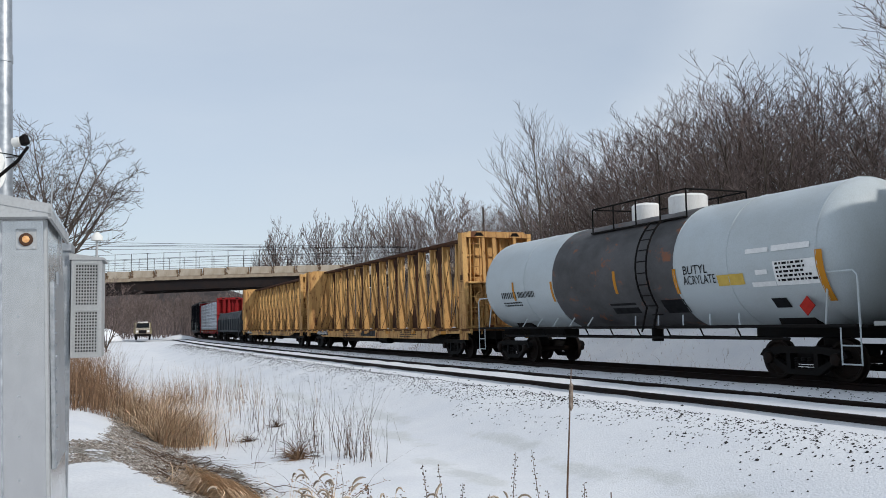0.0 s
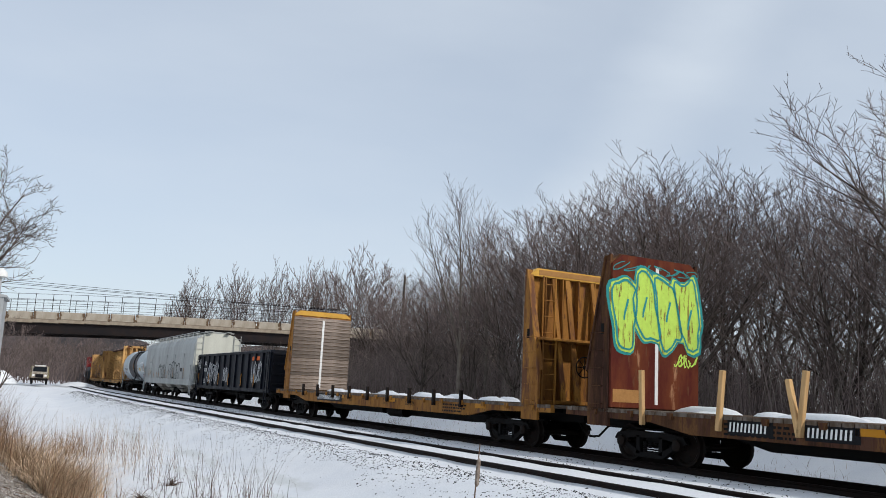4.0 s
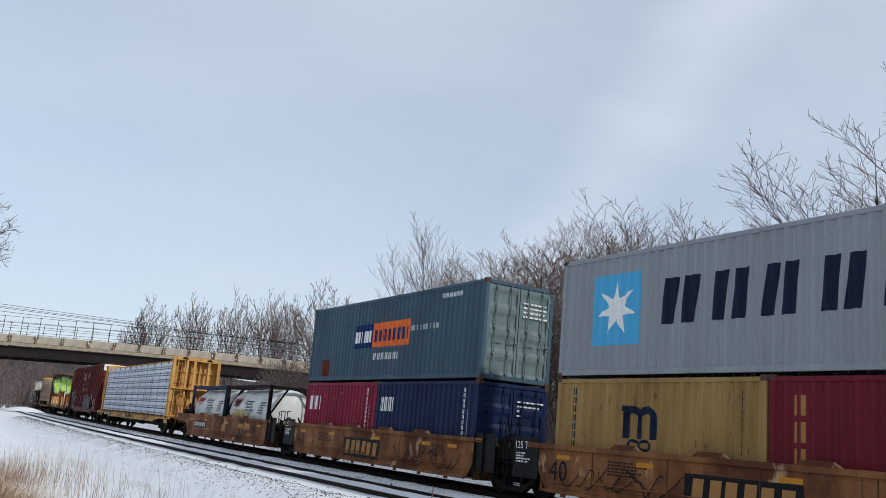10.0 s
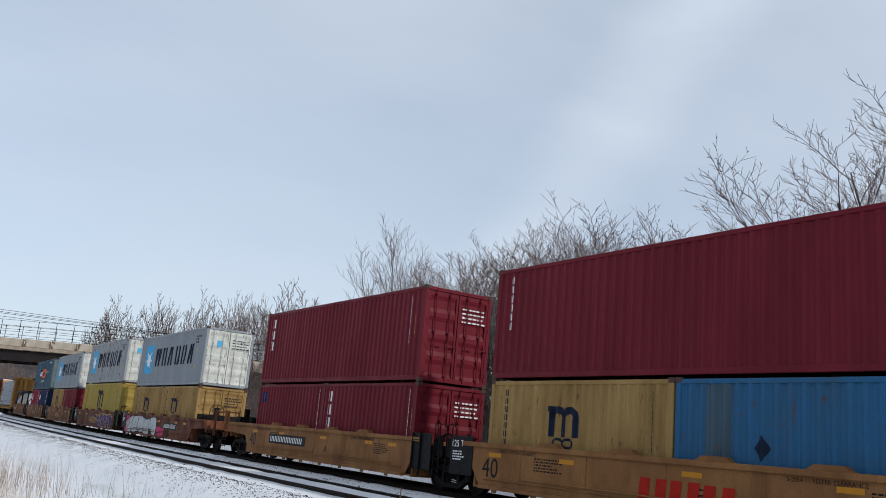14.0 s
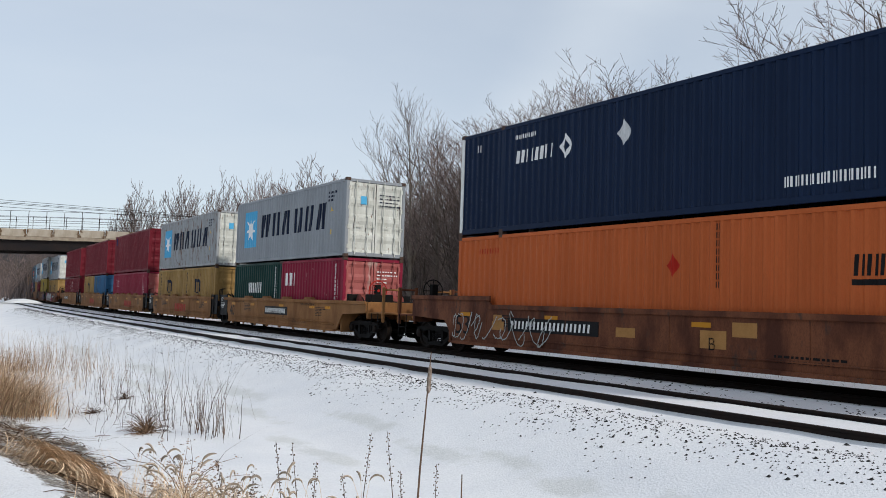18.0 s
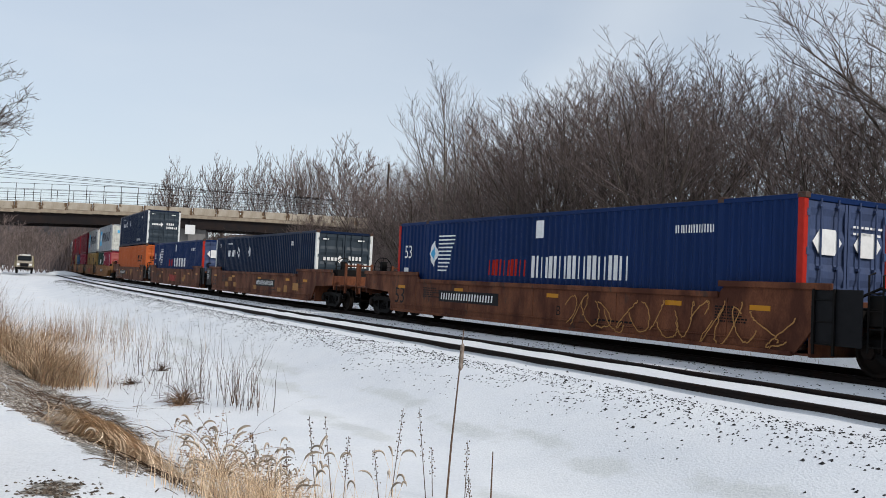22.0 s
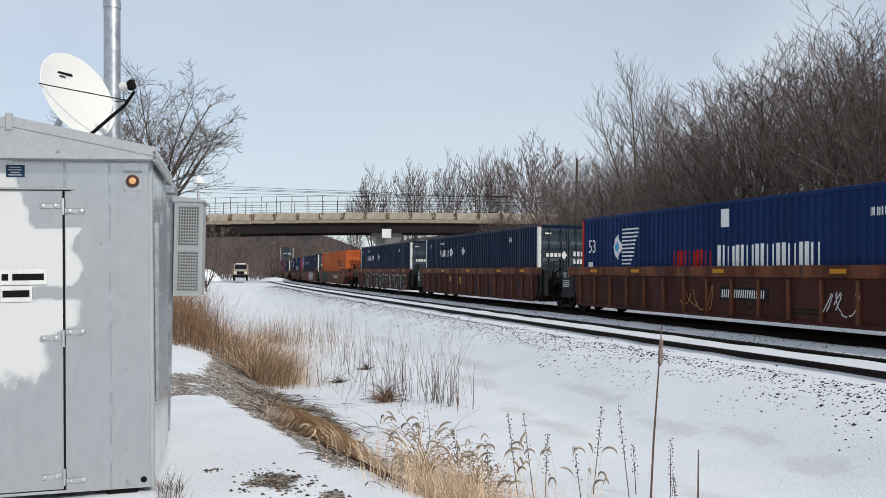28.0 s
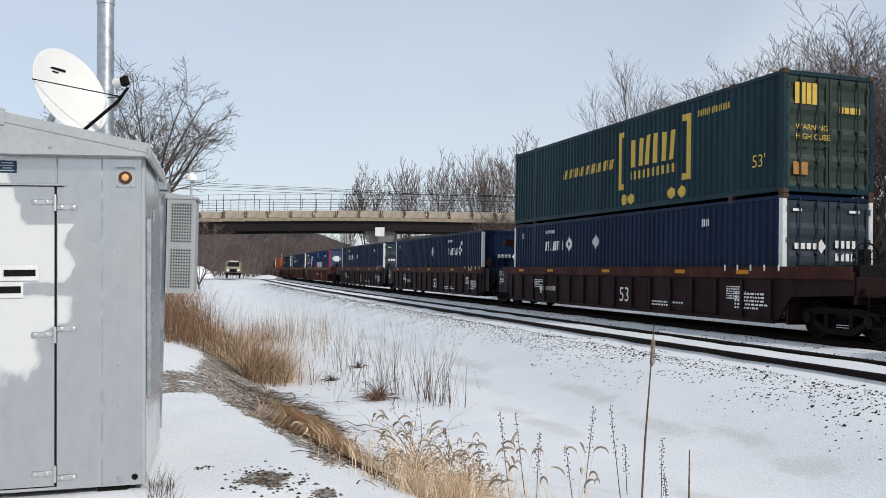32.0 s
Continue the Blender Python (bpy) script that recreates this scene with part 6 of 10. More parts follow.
part("plate_bar", mk, "cabinet", sg)
bc = part("beacon_plate", Shape().box(-0.225, -0.1, -0.012, -0.0065, 2.1, 2.24, 0.003), "cabinet", hut)
for bx, bz in ((-0.212, 2.115), (-0.113, 2.115), (-0.212, 2.225), (-0.113, 2.225)):
    part("screw", Shape().tube([(bx, -0.012, bz), (bx, -0.016, bz)], 0.006, 8), "galvanised", bc)
part("beacon_ring", Shape().tube([(-0.163, -0.012, 2.168), (-0.163, -0.026, 2.168), (-0.163, -0.03, 2.168)], [0.044, 0.042, 0.034], 20), "plate_brown", bc, "brown rubber ring")
part("beacon", Shape().tube([(-0.163, -0.026, 2.168), (-0.163, -0.033, 2.168), (-0.163, -0.036, 2.168)], [0.026, 0.022, 0.004], 18), "lamp_amber", bc, "small pale amber lamp")
rv = Shape()
for x, z in ((-0.163, 2.228), (-0.21, 2.112), (-0.117, 2.112)):
    rv.tube([(x, -0.019, z), (x, -0.011, z)], 0.008, 8)
for z in (0.12, 0.33, 0.6, 0.88, 1.14, 1.42, 1.66):
    rv.tube([(-0.215, -0.012, z), (-0.215, -0.005, z)], 0.007, 6)
rv.tube([(-0.37, -0.013, 1.74), (-0.37, -0.005, 1.74)], 0.006, 6).tube([(-0.21, -0.013, 0.1), (-0.21, -0.005, 0.1)], 0.014, 10)
for x in (-1.08, -1.02, -0.62, -0.12):
    rv.tube([(x, -0.133, EH + 0.045), (x, -0.124, EH + 0.045)], 0.009, 8)
for x in (-1.5, -1.3, -1.15, -1.0, -0.8, -0.6):
    rv.tube([(x, -0.04, 2.109), (x, -0.034, 2.109)], 0.007, 6)
part("rivet", rv, "galvanised", hut)
part("grommet", Shape().tube([(-0.105, -0.014, 0.115), (-0.105, -0.005, 0.115)], [0.02, 0.022], 14), "black_steel", hut, "black rubber plug")
br = Shape().box(XR, XR + 0.034, 0.22, 0.62, 0.62, 1.9, 0.006).box(XR, XR + 0.022, 0.8, 1.35, 0.6, 2.0, 0.006)
for i in range(16):
    br.tube([(XR + 0.034, 0.26, 0.66 + i * 0.08), (XR + 0.042, 0.26, 0.66 + i * 0.08)], 0.009, 6)
part("side_panel", br, "galvanised", hut, "shiny riveted metal side panel")

# the perforated cabinet behind the hut, on its post
cab = thing("equipment_cabinet", "pale grey perforated metal cabinet on a steel post", "cabinet")
cx, cy = polar(-16.3, 8.6)
cab.matrix_basis = pose(cx, cy, -0.27, 0, 0, 12)
part("case", Shape().box(-0.14, 0.12, 0.03, 0.5, 1.33, 2.22, 0.012), "cabinet", cab)
part("lid", Shape().prism([(-0.16, 2.22), (0.14, 2.22), (0.14, 2.24), (-0.16, 2.28)], "y", -0.02, 0.54), "cabinet", cab)
part("front_frame", Shape().box(-0.14, 0.12, -0.01, 0.012, 1.33, 1.37).box(-0.14, 0.12, -0.01, 0.012, 2.18, 2.22).box(-0.14, -0.105, -0.01, 0.012, 1.37, 2.18).box(0.085, 0.12, -0.01, 0.012, 1.37, 2.18).box(-0.105, 0.085, -0.01, 0.012, 1.75, 1.8), "cabinet", cab)
gm = Shape()
for z0, n in ((1.375, 13), (1.805, 13)):
    for j in range(n + 1):
        gm.box(-0.105, 0.085, -0.004, 0.002, z0 + j * 0.0287 - 0.006, z0 + j * 0.0287 + 0.006)
for j in range(9):
    x = -0.105 + j * 0.19 / 8
    gm.box(x - 0.005, x + 0.005, -0.004, 0.002, 1.37, 2.18)
part("perforated_front", gm, "cabinet", cab, "perforated metal front")["kind"] = "stuff"
# a black sheet stands for the shade behind the holes
part("dark_inside", Shape().box(-0.105, 0.085, 0.006, 0.03, 1.37, 2.18), "black_paint", cab)
part("post", Shape().box(-0.24, -0.15, 0.05, 0.14, -0.1, 2.3, 0.006).box(-0.28, -0.14, 0.02, 0.3, 2.3, 2.38, 0.01), "galvanised", cab)
part("bracket", Shape().box(-0.3, -0.14, 0.1, 0.16, 1.95, 2.05).box(-0.24, -0.14, 0.1, 0.16, 1.4, 1.46), "galvanised", cab)
part("conduit", Shape().tube([(-0.36, 0.1, -0.1), (-0.36, 0.1, 2.2), (-0.5, 0.1, 2.55)], 0.035, 8).tube([(-0.42, 0.15, -0.1), (-0.42, 0.15, 2.1)], 0.03, 8), "galvanised", cab)
ant = thing("antenna_cap", "small white mushroom antenna on a thin mast", "antenna")
ant.matrix_basis = cab.matrix_basis @ pose(0.06, 0.2, 2.24)
part("mast", Shape().tube([(0, 0, -0.02), (0, 0, 0.2)], 0.012, 8), "cabinet", ant)
part("cap", Shape().tube([(0, 0, 0.17), (0, 0, 0.18), (0, 0, 0.22), (0, 0, 0.26)], [0.01, 0.055, 0.05, 0.01], 14), "dish_white", ant)

# the tall pole, the dish and its feed
mx, my = polar(-21.1, 9.4)
mast = thing("steel_mast", "tall galvanised steel mast behind the hut", "mast", at=pose(mx + 0.09, my, -0.3, 0, -1.4, 0))
part("pole", Shape().tube([(0, 0, -0.2), (0, 0, 4.9), (0.02, 0, 8.5)], [0.088, 0.08, 0.07], 18), "galvanised", mast)
part("collar", Shape().tube([(0, 0, 4.25), (0, 0, 4.33)], 0.088, 18), "galvanised", mast)
DISH_N = Vector((0.85, -0.39, 0.333)).normalized()
dx, dy = polar(-23.0, 8.35)
dish = thing("satellite_dish", "white oval satellite dish with a dark feed arm", "dish")
rot = DISH_N.to_track_quat("Z", "Y").to_matrix().to_4x4()
dish.matrix_basis = Matrix.Translation((dx + 0.01, dy, EYE[2] + 8.35 * math.tan(radians(10.5)))) @ rot @ Matrix.Diagonal((0.84, 0.84, 0.84, 1))
sh, rings = Shape(), []
for k in range(9):
    q = k / 8
    rings.append([(0.47 * q * math.cos(2 * math.pi * j / 40), 0.475 * q * math.sin(2 * math.pi * j / 40), 0.075 * q * q - 0.075) for j in range(40)])
rings2 = [[(x * 1.005, y * 1.005, z - 0.012) for x, y, z in rg] for rg in rings]
sh.sweep(rings)
sh.sweep(rings2[::-1])
sh.sweep([rings[-1], [(x * 1.012, y * 1.012, z - 0.006) for x, y, z in rings[-1]], rings2[-1]])
sh.smooth = True
part("reflector", sh, "dish_white", dish)
part("logo_bars", Shape().box(-0.2, 0.02, 0.235, 0.262, -0.048, -0.044).box(-0.16, -0.08, 0.2, 0.215, -0.05, -0.046), "letter_black", dish, "small dark printed bar")
part("feed_arm", Shape().tube([(0.0, -0.47, 0.0), (0.0, -0.36, 0.56), (0.0, -0.28, 0.72)], [0.018, 0.017, 0.016], 8), "black_steel", dish, "dark feed arm")
fd = part("feed_horn", Shape().tube([(0.0, -0.17, 0.58), (0.0, -0.19, 0.66)], [0.05, 0.042], 14), "dish_white", dish)
part("receiver", Shape().box(-0.03, 0.03, -0.25, -0.15, 0.66, 0.74, 0.01), "black_steel", fd)
for s in (-1, 1):
    part("stay_rod", Shape().tube([(s * 0.5, 0.02, 0.0), (0.0, -0.33, 0.6)], 0.006, 5), "black_steel", dish)
part("mount", Shape().box(-0.08, 0.08, -0.1, 0.1, -0.2, -0.08, 0.01).tube([(0, 0, -0.14), (-0.05, -0.3, -0.45)], 0.035, 8), "galvanised", dish)
whip = thing("whip_antenna", "thin whip antenna beside the mast", "antenna")
wx, wy = polar(-18.4, 8.4)
whip.matrix_basis = pose(wx, wy, 1.9)
part("rod", Shape().tube([(0, 0, -2.2), (0, 0, 0.85)], [0.012, 0.006], 6), "galvanised", whip, "pale grey rod")
part("coil", Shape().tube([(0, 0, 0.27), (0, 0, 0.38)], 0.028, 8), "black_steel", whip)

# ---- the work truck by the far road ----
tx, ty = polar(-13.1, 112)
truck = thing("work_truck", "dirty cream work truck with yellow-green marker boards", "truck", at=pose(tx, ty, 0.06, 0, 0, 13) @ Matrix.Diagonal((0.86, 0.86, 0.92, 1)))
part("chassis", Shape().box(-1.05, 1.05, 0.2, 6.2, 0.5, 0.8, 0.03), "black_steel", truck)
part("hood", Shape().prism([(-0.05, 0.8), (-0.05, 1.45), (0.9, 1.55), (1.5, 1.6), (1.5, 0.8)], "x", -0.95, 0.95), "truck_cream", truck)
part("cab", Shape().prism([(1.4, 0.8), (1.4, 1.6), (1.9, 2.25), (3.6, 2.25), (3.6, 0.8)], "x", -0.98, 0.98), "truck_cream", truck)
part("windshield", Shape().prism([(1.395, 1.62), (1.86, 2.2), (1.85, 2.22), (1.37, 1.62)], "x", -0.85, 0.85), "glass", truck)
part("grille", Shape().box(-0.5, 0.5, -0.1, -0.05, 0.85, 1.3, 0.01), "black_paint", truck)
part("bumper", Shape().box(-1.1, 1.1, -0.35, -0.05, 0.5, 0.8, 0.03), "black_steel", truck)
part("chevron_board", Shape().box(-1.15, 1.15, 3.7, 3.8, 0.9, 2.3, 0.01), "hi_vis", truck)
for tq in (-1.2, 0.98):
    part("marker_board", Shape().box(tq, tq + 0.22, -0.1, 0.1, 0.8, 1.5, 0.01), "hi_vis", truck)
for s in (-1, 1):
    part("headlight", Shape().box(s * 0.75 - 0.15, s * 0.75 + 0.15, -0.09, -0.04, 1.0, 1.25, 0.02), "letter_white", truck)
    for y in (0.6, 4.8):
        w = part("wheel", Shape().tube([(s * 0.8, y, 0.42), (s * 1.05, y, 0.42)], [0.42, 0.42], 16), "tyre", truck)
part("light_bar", Shape().box(-0.7, 0.7, 2.2, 2.5, 2.26, 2.42, 0.04), "white_paint", truck)
part("bed", Shape().box(-1.15, 1.15, 3.8, 6.3, 0.85, 1.9, 0.03), "truck_cream", truck)
sn = Shape()
for i, (ox, oy, a, h) in enumerate(((-4.6, 1.0, 2.0, 1.5), (-6.6, 2.0, 2.6, 1.1), (3.5, 4.0, 2.2, 0.5))):
    rings = []
    for k in range(6):
        q = 1 - k / 5
        rings.append([(tx + ox + a * q * math.cos(j * math.pi / 10) * (1 + 0.12 * math.sin(3 * j + i)), ty + oy + a * q * math.sin(j * math.pi / 10), -0.1 + 0.12 + h * (1 - q * q)) for j in range(20)])
    sn.sweep(rings)
sn.smooth = True
solid("snow_heap", sn, "snow", "ploughed heap of snow beside the truck", "snow", "structure")

# ---- the cars ----
def to_end(sh, x):
    """Turns a shape drawn on the camera's side onto a wall that faces the rear at x."""
    sh.v = [(x - (p[1]), p[0], p[2]) for p in sh.v]
    return sh


def number_board(car, x0, x1, z0, z1, y, seed, n=10, board=True):
    """A dark board with the car's marks as light bars."""
    if board:
        part("number_board", Shape().box(x0, x1, y, y + 0.006, z0, z1), "black_paint", car)
    h = (z1 - z0) * 0.6
    k = (x1 - x0) * 0.94 / (n + 0.5)
    sh = Shape()
    for p in glyphs(n, x1 - (x1 - x0) * 0.04, z0 + (z1 - z0) * 0.2, h, k * 0.74, k * 0.26, 0.12, seed, 0.3):
        decal(sh, p, flat(y + 0.01))
    part("lettering", sh, "letter_white", car)


def rib_gap(h, x):
    """The middle of the gap between two ribs nearest to x."""
    n = int(2 * h / 1.05)
    return min((-h + 0.5 + (2 * h - 1.0) * (i + 0.5) / n for i in range(n)), key=lambda q: abs(q - x))


def well_unit(half, paint, front, rear, centre, group, ribs=False, mark_no=0, text="40", letter="A", text_mat="letter_black", label="", extra=None):
    """One unit of a well car. half: half the container's length; front and rear: 'end' (coupler) or 'joint'."""
    car = thing("well_car", label, "freight car", group)
    h = half + 0.28
    for s in (1, -1):
        ys = (1.36, 1.41) if s > 0 else (-1.41, -1.36)
        xe = {1: h + (2.0 if front == "end" else 0.45), -1: -h - (2.0 if rear == "end" else 0.45)}
        up = 0.2 if half > 7 else 0.0
        pts = [(xe[-1], 0.98), (-h - 0.15, 0.9), (-h + 0.35, 0.28), (h - 0.35, 0.28), (h + 0.15, 0.9), (xe[1], 0.98), (xe[1], 1.36 + up * 0.5),
               (h - 0.1, 1.37 + up), (h - 1.9, 1.37 + up), (h - 2.1, 1.37), (-h + 2.1, 1.37), (-h + 1.9, 1.37 + up), (-h + 0.1, 1.37 + up), (xe[-1], 1.36 + up * 0.5)]
        sh = Shape().prism(pts, "y", *ys)
        part("side_panel", sh, paint, car)
        a, b = (1.41, 1.47) if s > 0 else (-1.47, -1.41)
        ch = Shape().box(-h + 2.1, h - 2.1, a, b, 1.26, 1.38, 0.012)
        for e in (-1, 1):
            x0, x1 = sorted((e * (h - 2.1), xe[e]))
            ch.box(x0, x1, a, b, 1.28 + up, 1.4 + up, 0.012) if up else ch.box(x0, x1, a, b, 1.26, 1.38, 0.012)
        if ribs:
            ch = Shape().box(xe[-1], xe[1], a, b, 1.3, 1.58, 0.012)
        part("top_chord", ch, {"well_maroon": "well_oxide", "well_oxide": "well_brown"}.get(paint, paint) if ribs else paint, car)
        part("bottom_chord", Shape().box(-h + 0.35, h - 0.35, a, b + (0.02 if s > 0 else 0), 0.27, 0.35, 0.01), paint, car)
        if s > 0 and ribs:
            n = int(2 * h / 1.05)
            me = Shape().prism([(-0.05, 0.35), (0.05, 0.35), (0.04, 1.26), (-0.04, 1.26)], "y", 1.41, 1.475).mesh("rib", "well_brown" if paint == "well_oxide" else paint)
            for i in range(n + 1):
                part("rib", me, "", car, at=pose(-h + 0.5 + (2 * h - 1.0) * i / n, 0, 0))
        elif s > 0:
            me = Shape().box(0, 0.18, 1.41, 1.45, 0.2, 0.32, 0.01).mesh("drain_shoe", paint)
            for i in range(int(h * 2 / 1.5) if half < 7 else 0):
                part("drain_shoe", me, "", car, at=pose(-h + 1.2 + i * 1.5, 0, 0))
    if not ribs:
        part("side_ledge", Shape().box(-h + 0.5, h - 0.5, 1.41, 1.452, 0.5, 0.53, 0.006), paint, car)
        n = max(2, int(h / 2.4))
        for i in range(n if half < 7 else 0):
            a, b = -h + 1.1 + i * (2 * h - 2.2) / n, -h + 1.1 + (i + 0.82) * (2 * h - 2.2) / n
            part("side_pipe", Shape().tube([(a, 1.42, 0.6), (a + 0.04, 1.475, 0.6), (b - 0.04, 1.475, 0.6), (b, 1.42, 0.6)], 0.017, 6, False), paint, car)
        lug = Shape().prism([(-0.42, 1.378), (0.42, 1.378), (0.26, 1.475), (-0.26, 1.475)], "y", 1.3, 1.465).mesh("guide_lug", paint)
        for i in range(4 if half < 7 else 0):
            part("guide_lug", lug, "", car, at=pose(-h + 2.9 + i * (2 * h - 5.8) / 3, 0, 0))
        seam = Shape().box(-0.012, 0.012, 1.41, 1.418, 0.53, 1.26).mesh("weld_seam", paint)
        for i in range(5):
            part("weld_seam", seam, "", car, at=pose(-h + 1.9 + i * (2 * h - 3.8) / 4, 0, 0))
    fl = Shape().box(-h, h, -1.36, 1.36, 0.29, 0.33)
    for i in range(int(half)):
        x = -half + 0.8 + i * 2 * (half - 0.8) / max(1, int(half) - 1)
        fl.box(x - 0.12, x + 0.12, -1.36, 1.36, 0.33, 0.375)
    part("floor", fl, paint, car)
    for e, kind in ((1, front), (-1, rear)):
        sgn = e
        def bx(x0, x1, *r, sh=None, b=0.015):
            q = sorted((sgn * x0, sgn * x1))
            return (sh or Shape()).box(*q, *r, b)
        part("bulkhead", bx(h - 0.08, h, -1.36, 1.36, 0.27, 1.3), paint, car)
        if kind == "joint":
            u = Shape()
            bx(h, h + 1.35, -0.55, 0.55, 0.86, 1.16, sh=u)
            bx(h, h + 0.5, -1.3, 1.3, 0.95, 1.2, sh=u)
            bx(h + 1.0, h + 1.42, -0.35, 0.35, 0.74, 0.92, sh=u)
            part("end_frame", u, "black_steel", car)
            part("end_plate", bx(h + 0.02, h + 1.02, 1.405, 1.43, 0.52, 1.5), "black_paint", car)
            part("end_plate", bx(h + 0.12, h + 1.02, -1.43, -1.405, 0.52, 1.5), "black_paint", car)
            part("deck_plate", bx(h + 0.9, h + 1.4, -1.32, 1.32, 1.16, 1.2), "black_steel", car)
            part("fascia", bx(h + 1.02, h + 1.4, 1.26, 1.3, 0.9, 1.42), "black_steel", car)
            u = Shape()
            for q in (1.08, 1.34):
                u.tube([(sgn * (h + q), 1.36, 0.45), (sgn * (h + q), 1.36, 1.75), (sgn * (h + q), 1.2, 1.8)], 0.018, 5)
            for q in range(4):
                u.tube([(sgn * (h + 1.08), 1.36, 0.55 + 0.3 * q), (sgn * (h + 1.34), 1.36, 0.55 + 0.3 * q)], 0.014, 5)
            u.tube([(sgn * (h + 0.5), 1.0, 1.3), (sgn * (h + 1.0), 0.9, 1.55), (sgn * (h + 1.45), 0.5, 1.25)], 0.03, 6)
            part("step", u, "black_steel", car)
            if e > 0:
                lettered("125 T", h + 0.98, 1.435, 1.22, 0.17, "letter_white", car, 0.95)
                mark("stencil", small_print(h + 0.9, 1.12, 4, 0.5, 0.035, mark_no), flat(1.43), "letter_white", car)
            else:
                ladder(car, -h - 0.3, 1.46, 0.35, 1.5)
        else:
            u = Shape()
            bx(h, h + 3.2, -0.3, 0.3, 0.78, 1.0, sh=u)
            bx(h, h + 2.0, -1.36, 1.36, 0.98, 1.06, sh=u)
            bx(h + 1.95, h + 2.05, -1.36, 1.36, 0.8, 1.36, sh=u)
            bx(h + 2.05, h + 3.1, -1.3, 1.3, 0.96, 1.02, sh=u)
            part("end_platform", u, paint, car)
            part("air_tank", Shape().tube([(sgn * (h + 0.55), -0.75, 1.38), (sgn * (h + 0.55), -0.72, 1.38), (sgn * (h + 0.55), 0.95, 1.38), (sgn * (h + 0.55), 1.0, 1.38)], [0.12, 0.24, 0.24, 0.12], 16), "reservoir_red" if paint in ("well_ochre", "well_tan") else "black_steel", car, "round air tank")
            t = Shape()
            t.tube([(sgn * (h + 1.1), -0.9, 1.25), (sgn * (h + 1.1), -0.1, 1.25)], [0.16, 0.16], 12)
            bx(h + 0.9, h + 1.3, 0.2, 0.75, 1.06, 1.42, sh=t)
            for k in range(3):
                t.tube([(sgn * (h + 0.8 + 0.25 * k), 0.8, 1.1), (sgn * (h + 0.9 + 0.3 * k), 1.0, 1.5 - 0.1 * k), (sgn * (h + 1.4 + 0.3 * k), 1.0, 1.1)], 0.02, 5)
            part("brake_pipework", t, "black_steel", car)
            gb = Shape()
            bx(h + 1.5, h + 1.95, 0.35, 1.2, 1.06, 1.62, sh=gb)
            bx(h + 1.62, h + 1.8, 0.75, 0.95, 1.6, 1.95, sh=gb)
            bx(h + 0.12, h + 0.3, -1.25, 1.25, 1.3, 1.62, sh=gb)
            part("brake_gear", gb, "black_steel", car)
            for y in (-1.28, 0.7):
                po = Shape()
                for q in (y, y + 0.58):
                    bx(h + 2.98, h + 3.05, q - 0.05, q + 0.05, 0.7, 1.85, sh=po)
                bx(h + 3.0, h + 3.05, y, y + 0.58, 1.74, 1.8, sh=po)
                part("hand_rail", po, paint, car)
            if e < 0 or half > 7:
                hand_wheel(car, sgn * (h + 1.75), 0.85, 1.75, "red_paint" if paint == "well_ochre" else "black_steel", 0.34)
            st = Shape()
            for z in (0.35, 0.62):
                st.tube([(sgn * (h + 2.4), 1.4, z), (sgn * (h + 2.85), 1.4, z)], 0.015, 5)
            for q in (2.4, 2.85):
                st.tube([(sgn * (h + q), 1.4, 0.32), (sgn * (h + q), 1.38, 1.0)], 0.015, 5)
            part("step", st, "black_steel", car)
            part("coupler", GEAR["coupler"], "", car, at=pose(sgn * (h + 3.1), 0, 0, 0, 0, 0 if e > 0 else 180))
            bogie(car, sgn * (h + 1.2), centre)
    if front == "joint":
        bogie(car, h + 1.47, centre)
    y = 1.41
    for x in ([h - 0.9, h * 0.45, -h * 0.1, -h * 0.6, -h + 1.1] if not ribs else [h - 1.5, h * 0.5, 0, -h * 0.5, -h + 1.5]):
        z = 1.05 if not ribs else 1.4
        part("reflector", Shape().box(x - 0.24, x + 0.24, y + (0 if not ribs else 0.06), y + (0.006 if not ribs else 0.067), z, z + 0.1), "reflector", car)
    lettered(text, *((h - 0.4, y + 0.005, 0.56, 0.46 if half < 7 else 0.52) if not ribs else (rib_gap(h, -0.6) + 0.27, y + 0.005, 0.53, 0.43)), text_mat, car)
    lettered(letter, -h * 0.12 if not ribs else h * 0.62, y + 0.005, 0.62, 0.24, text_mat, car)
    mark("stencil", small_print(h - 2.4, 1.12, 5, 1.1, 0.035, mark_no) + small_print(-h * 0.3, 0.62, 2, 1.8, 0.045, mark_no + 3) + small_print(-h + 2.2, 1.1, 6, 0.9, 0.03, mark_no + 5), flat(y), text_mat, car)
    if paint == "well_ochre":
        for x in (h - 1.0, -h * 0.42):
            lettered("S-2054-11 REEFER CLEARANCE", x, y + 0.005, 1.16, 0.075, text_mat, car)
    if extra:
        extra(car, h, y + 0.002)
    ride(car, centre)
    return car


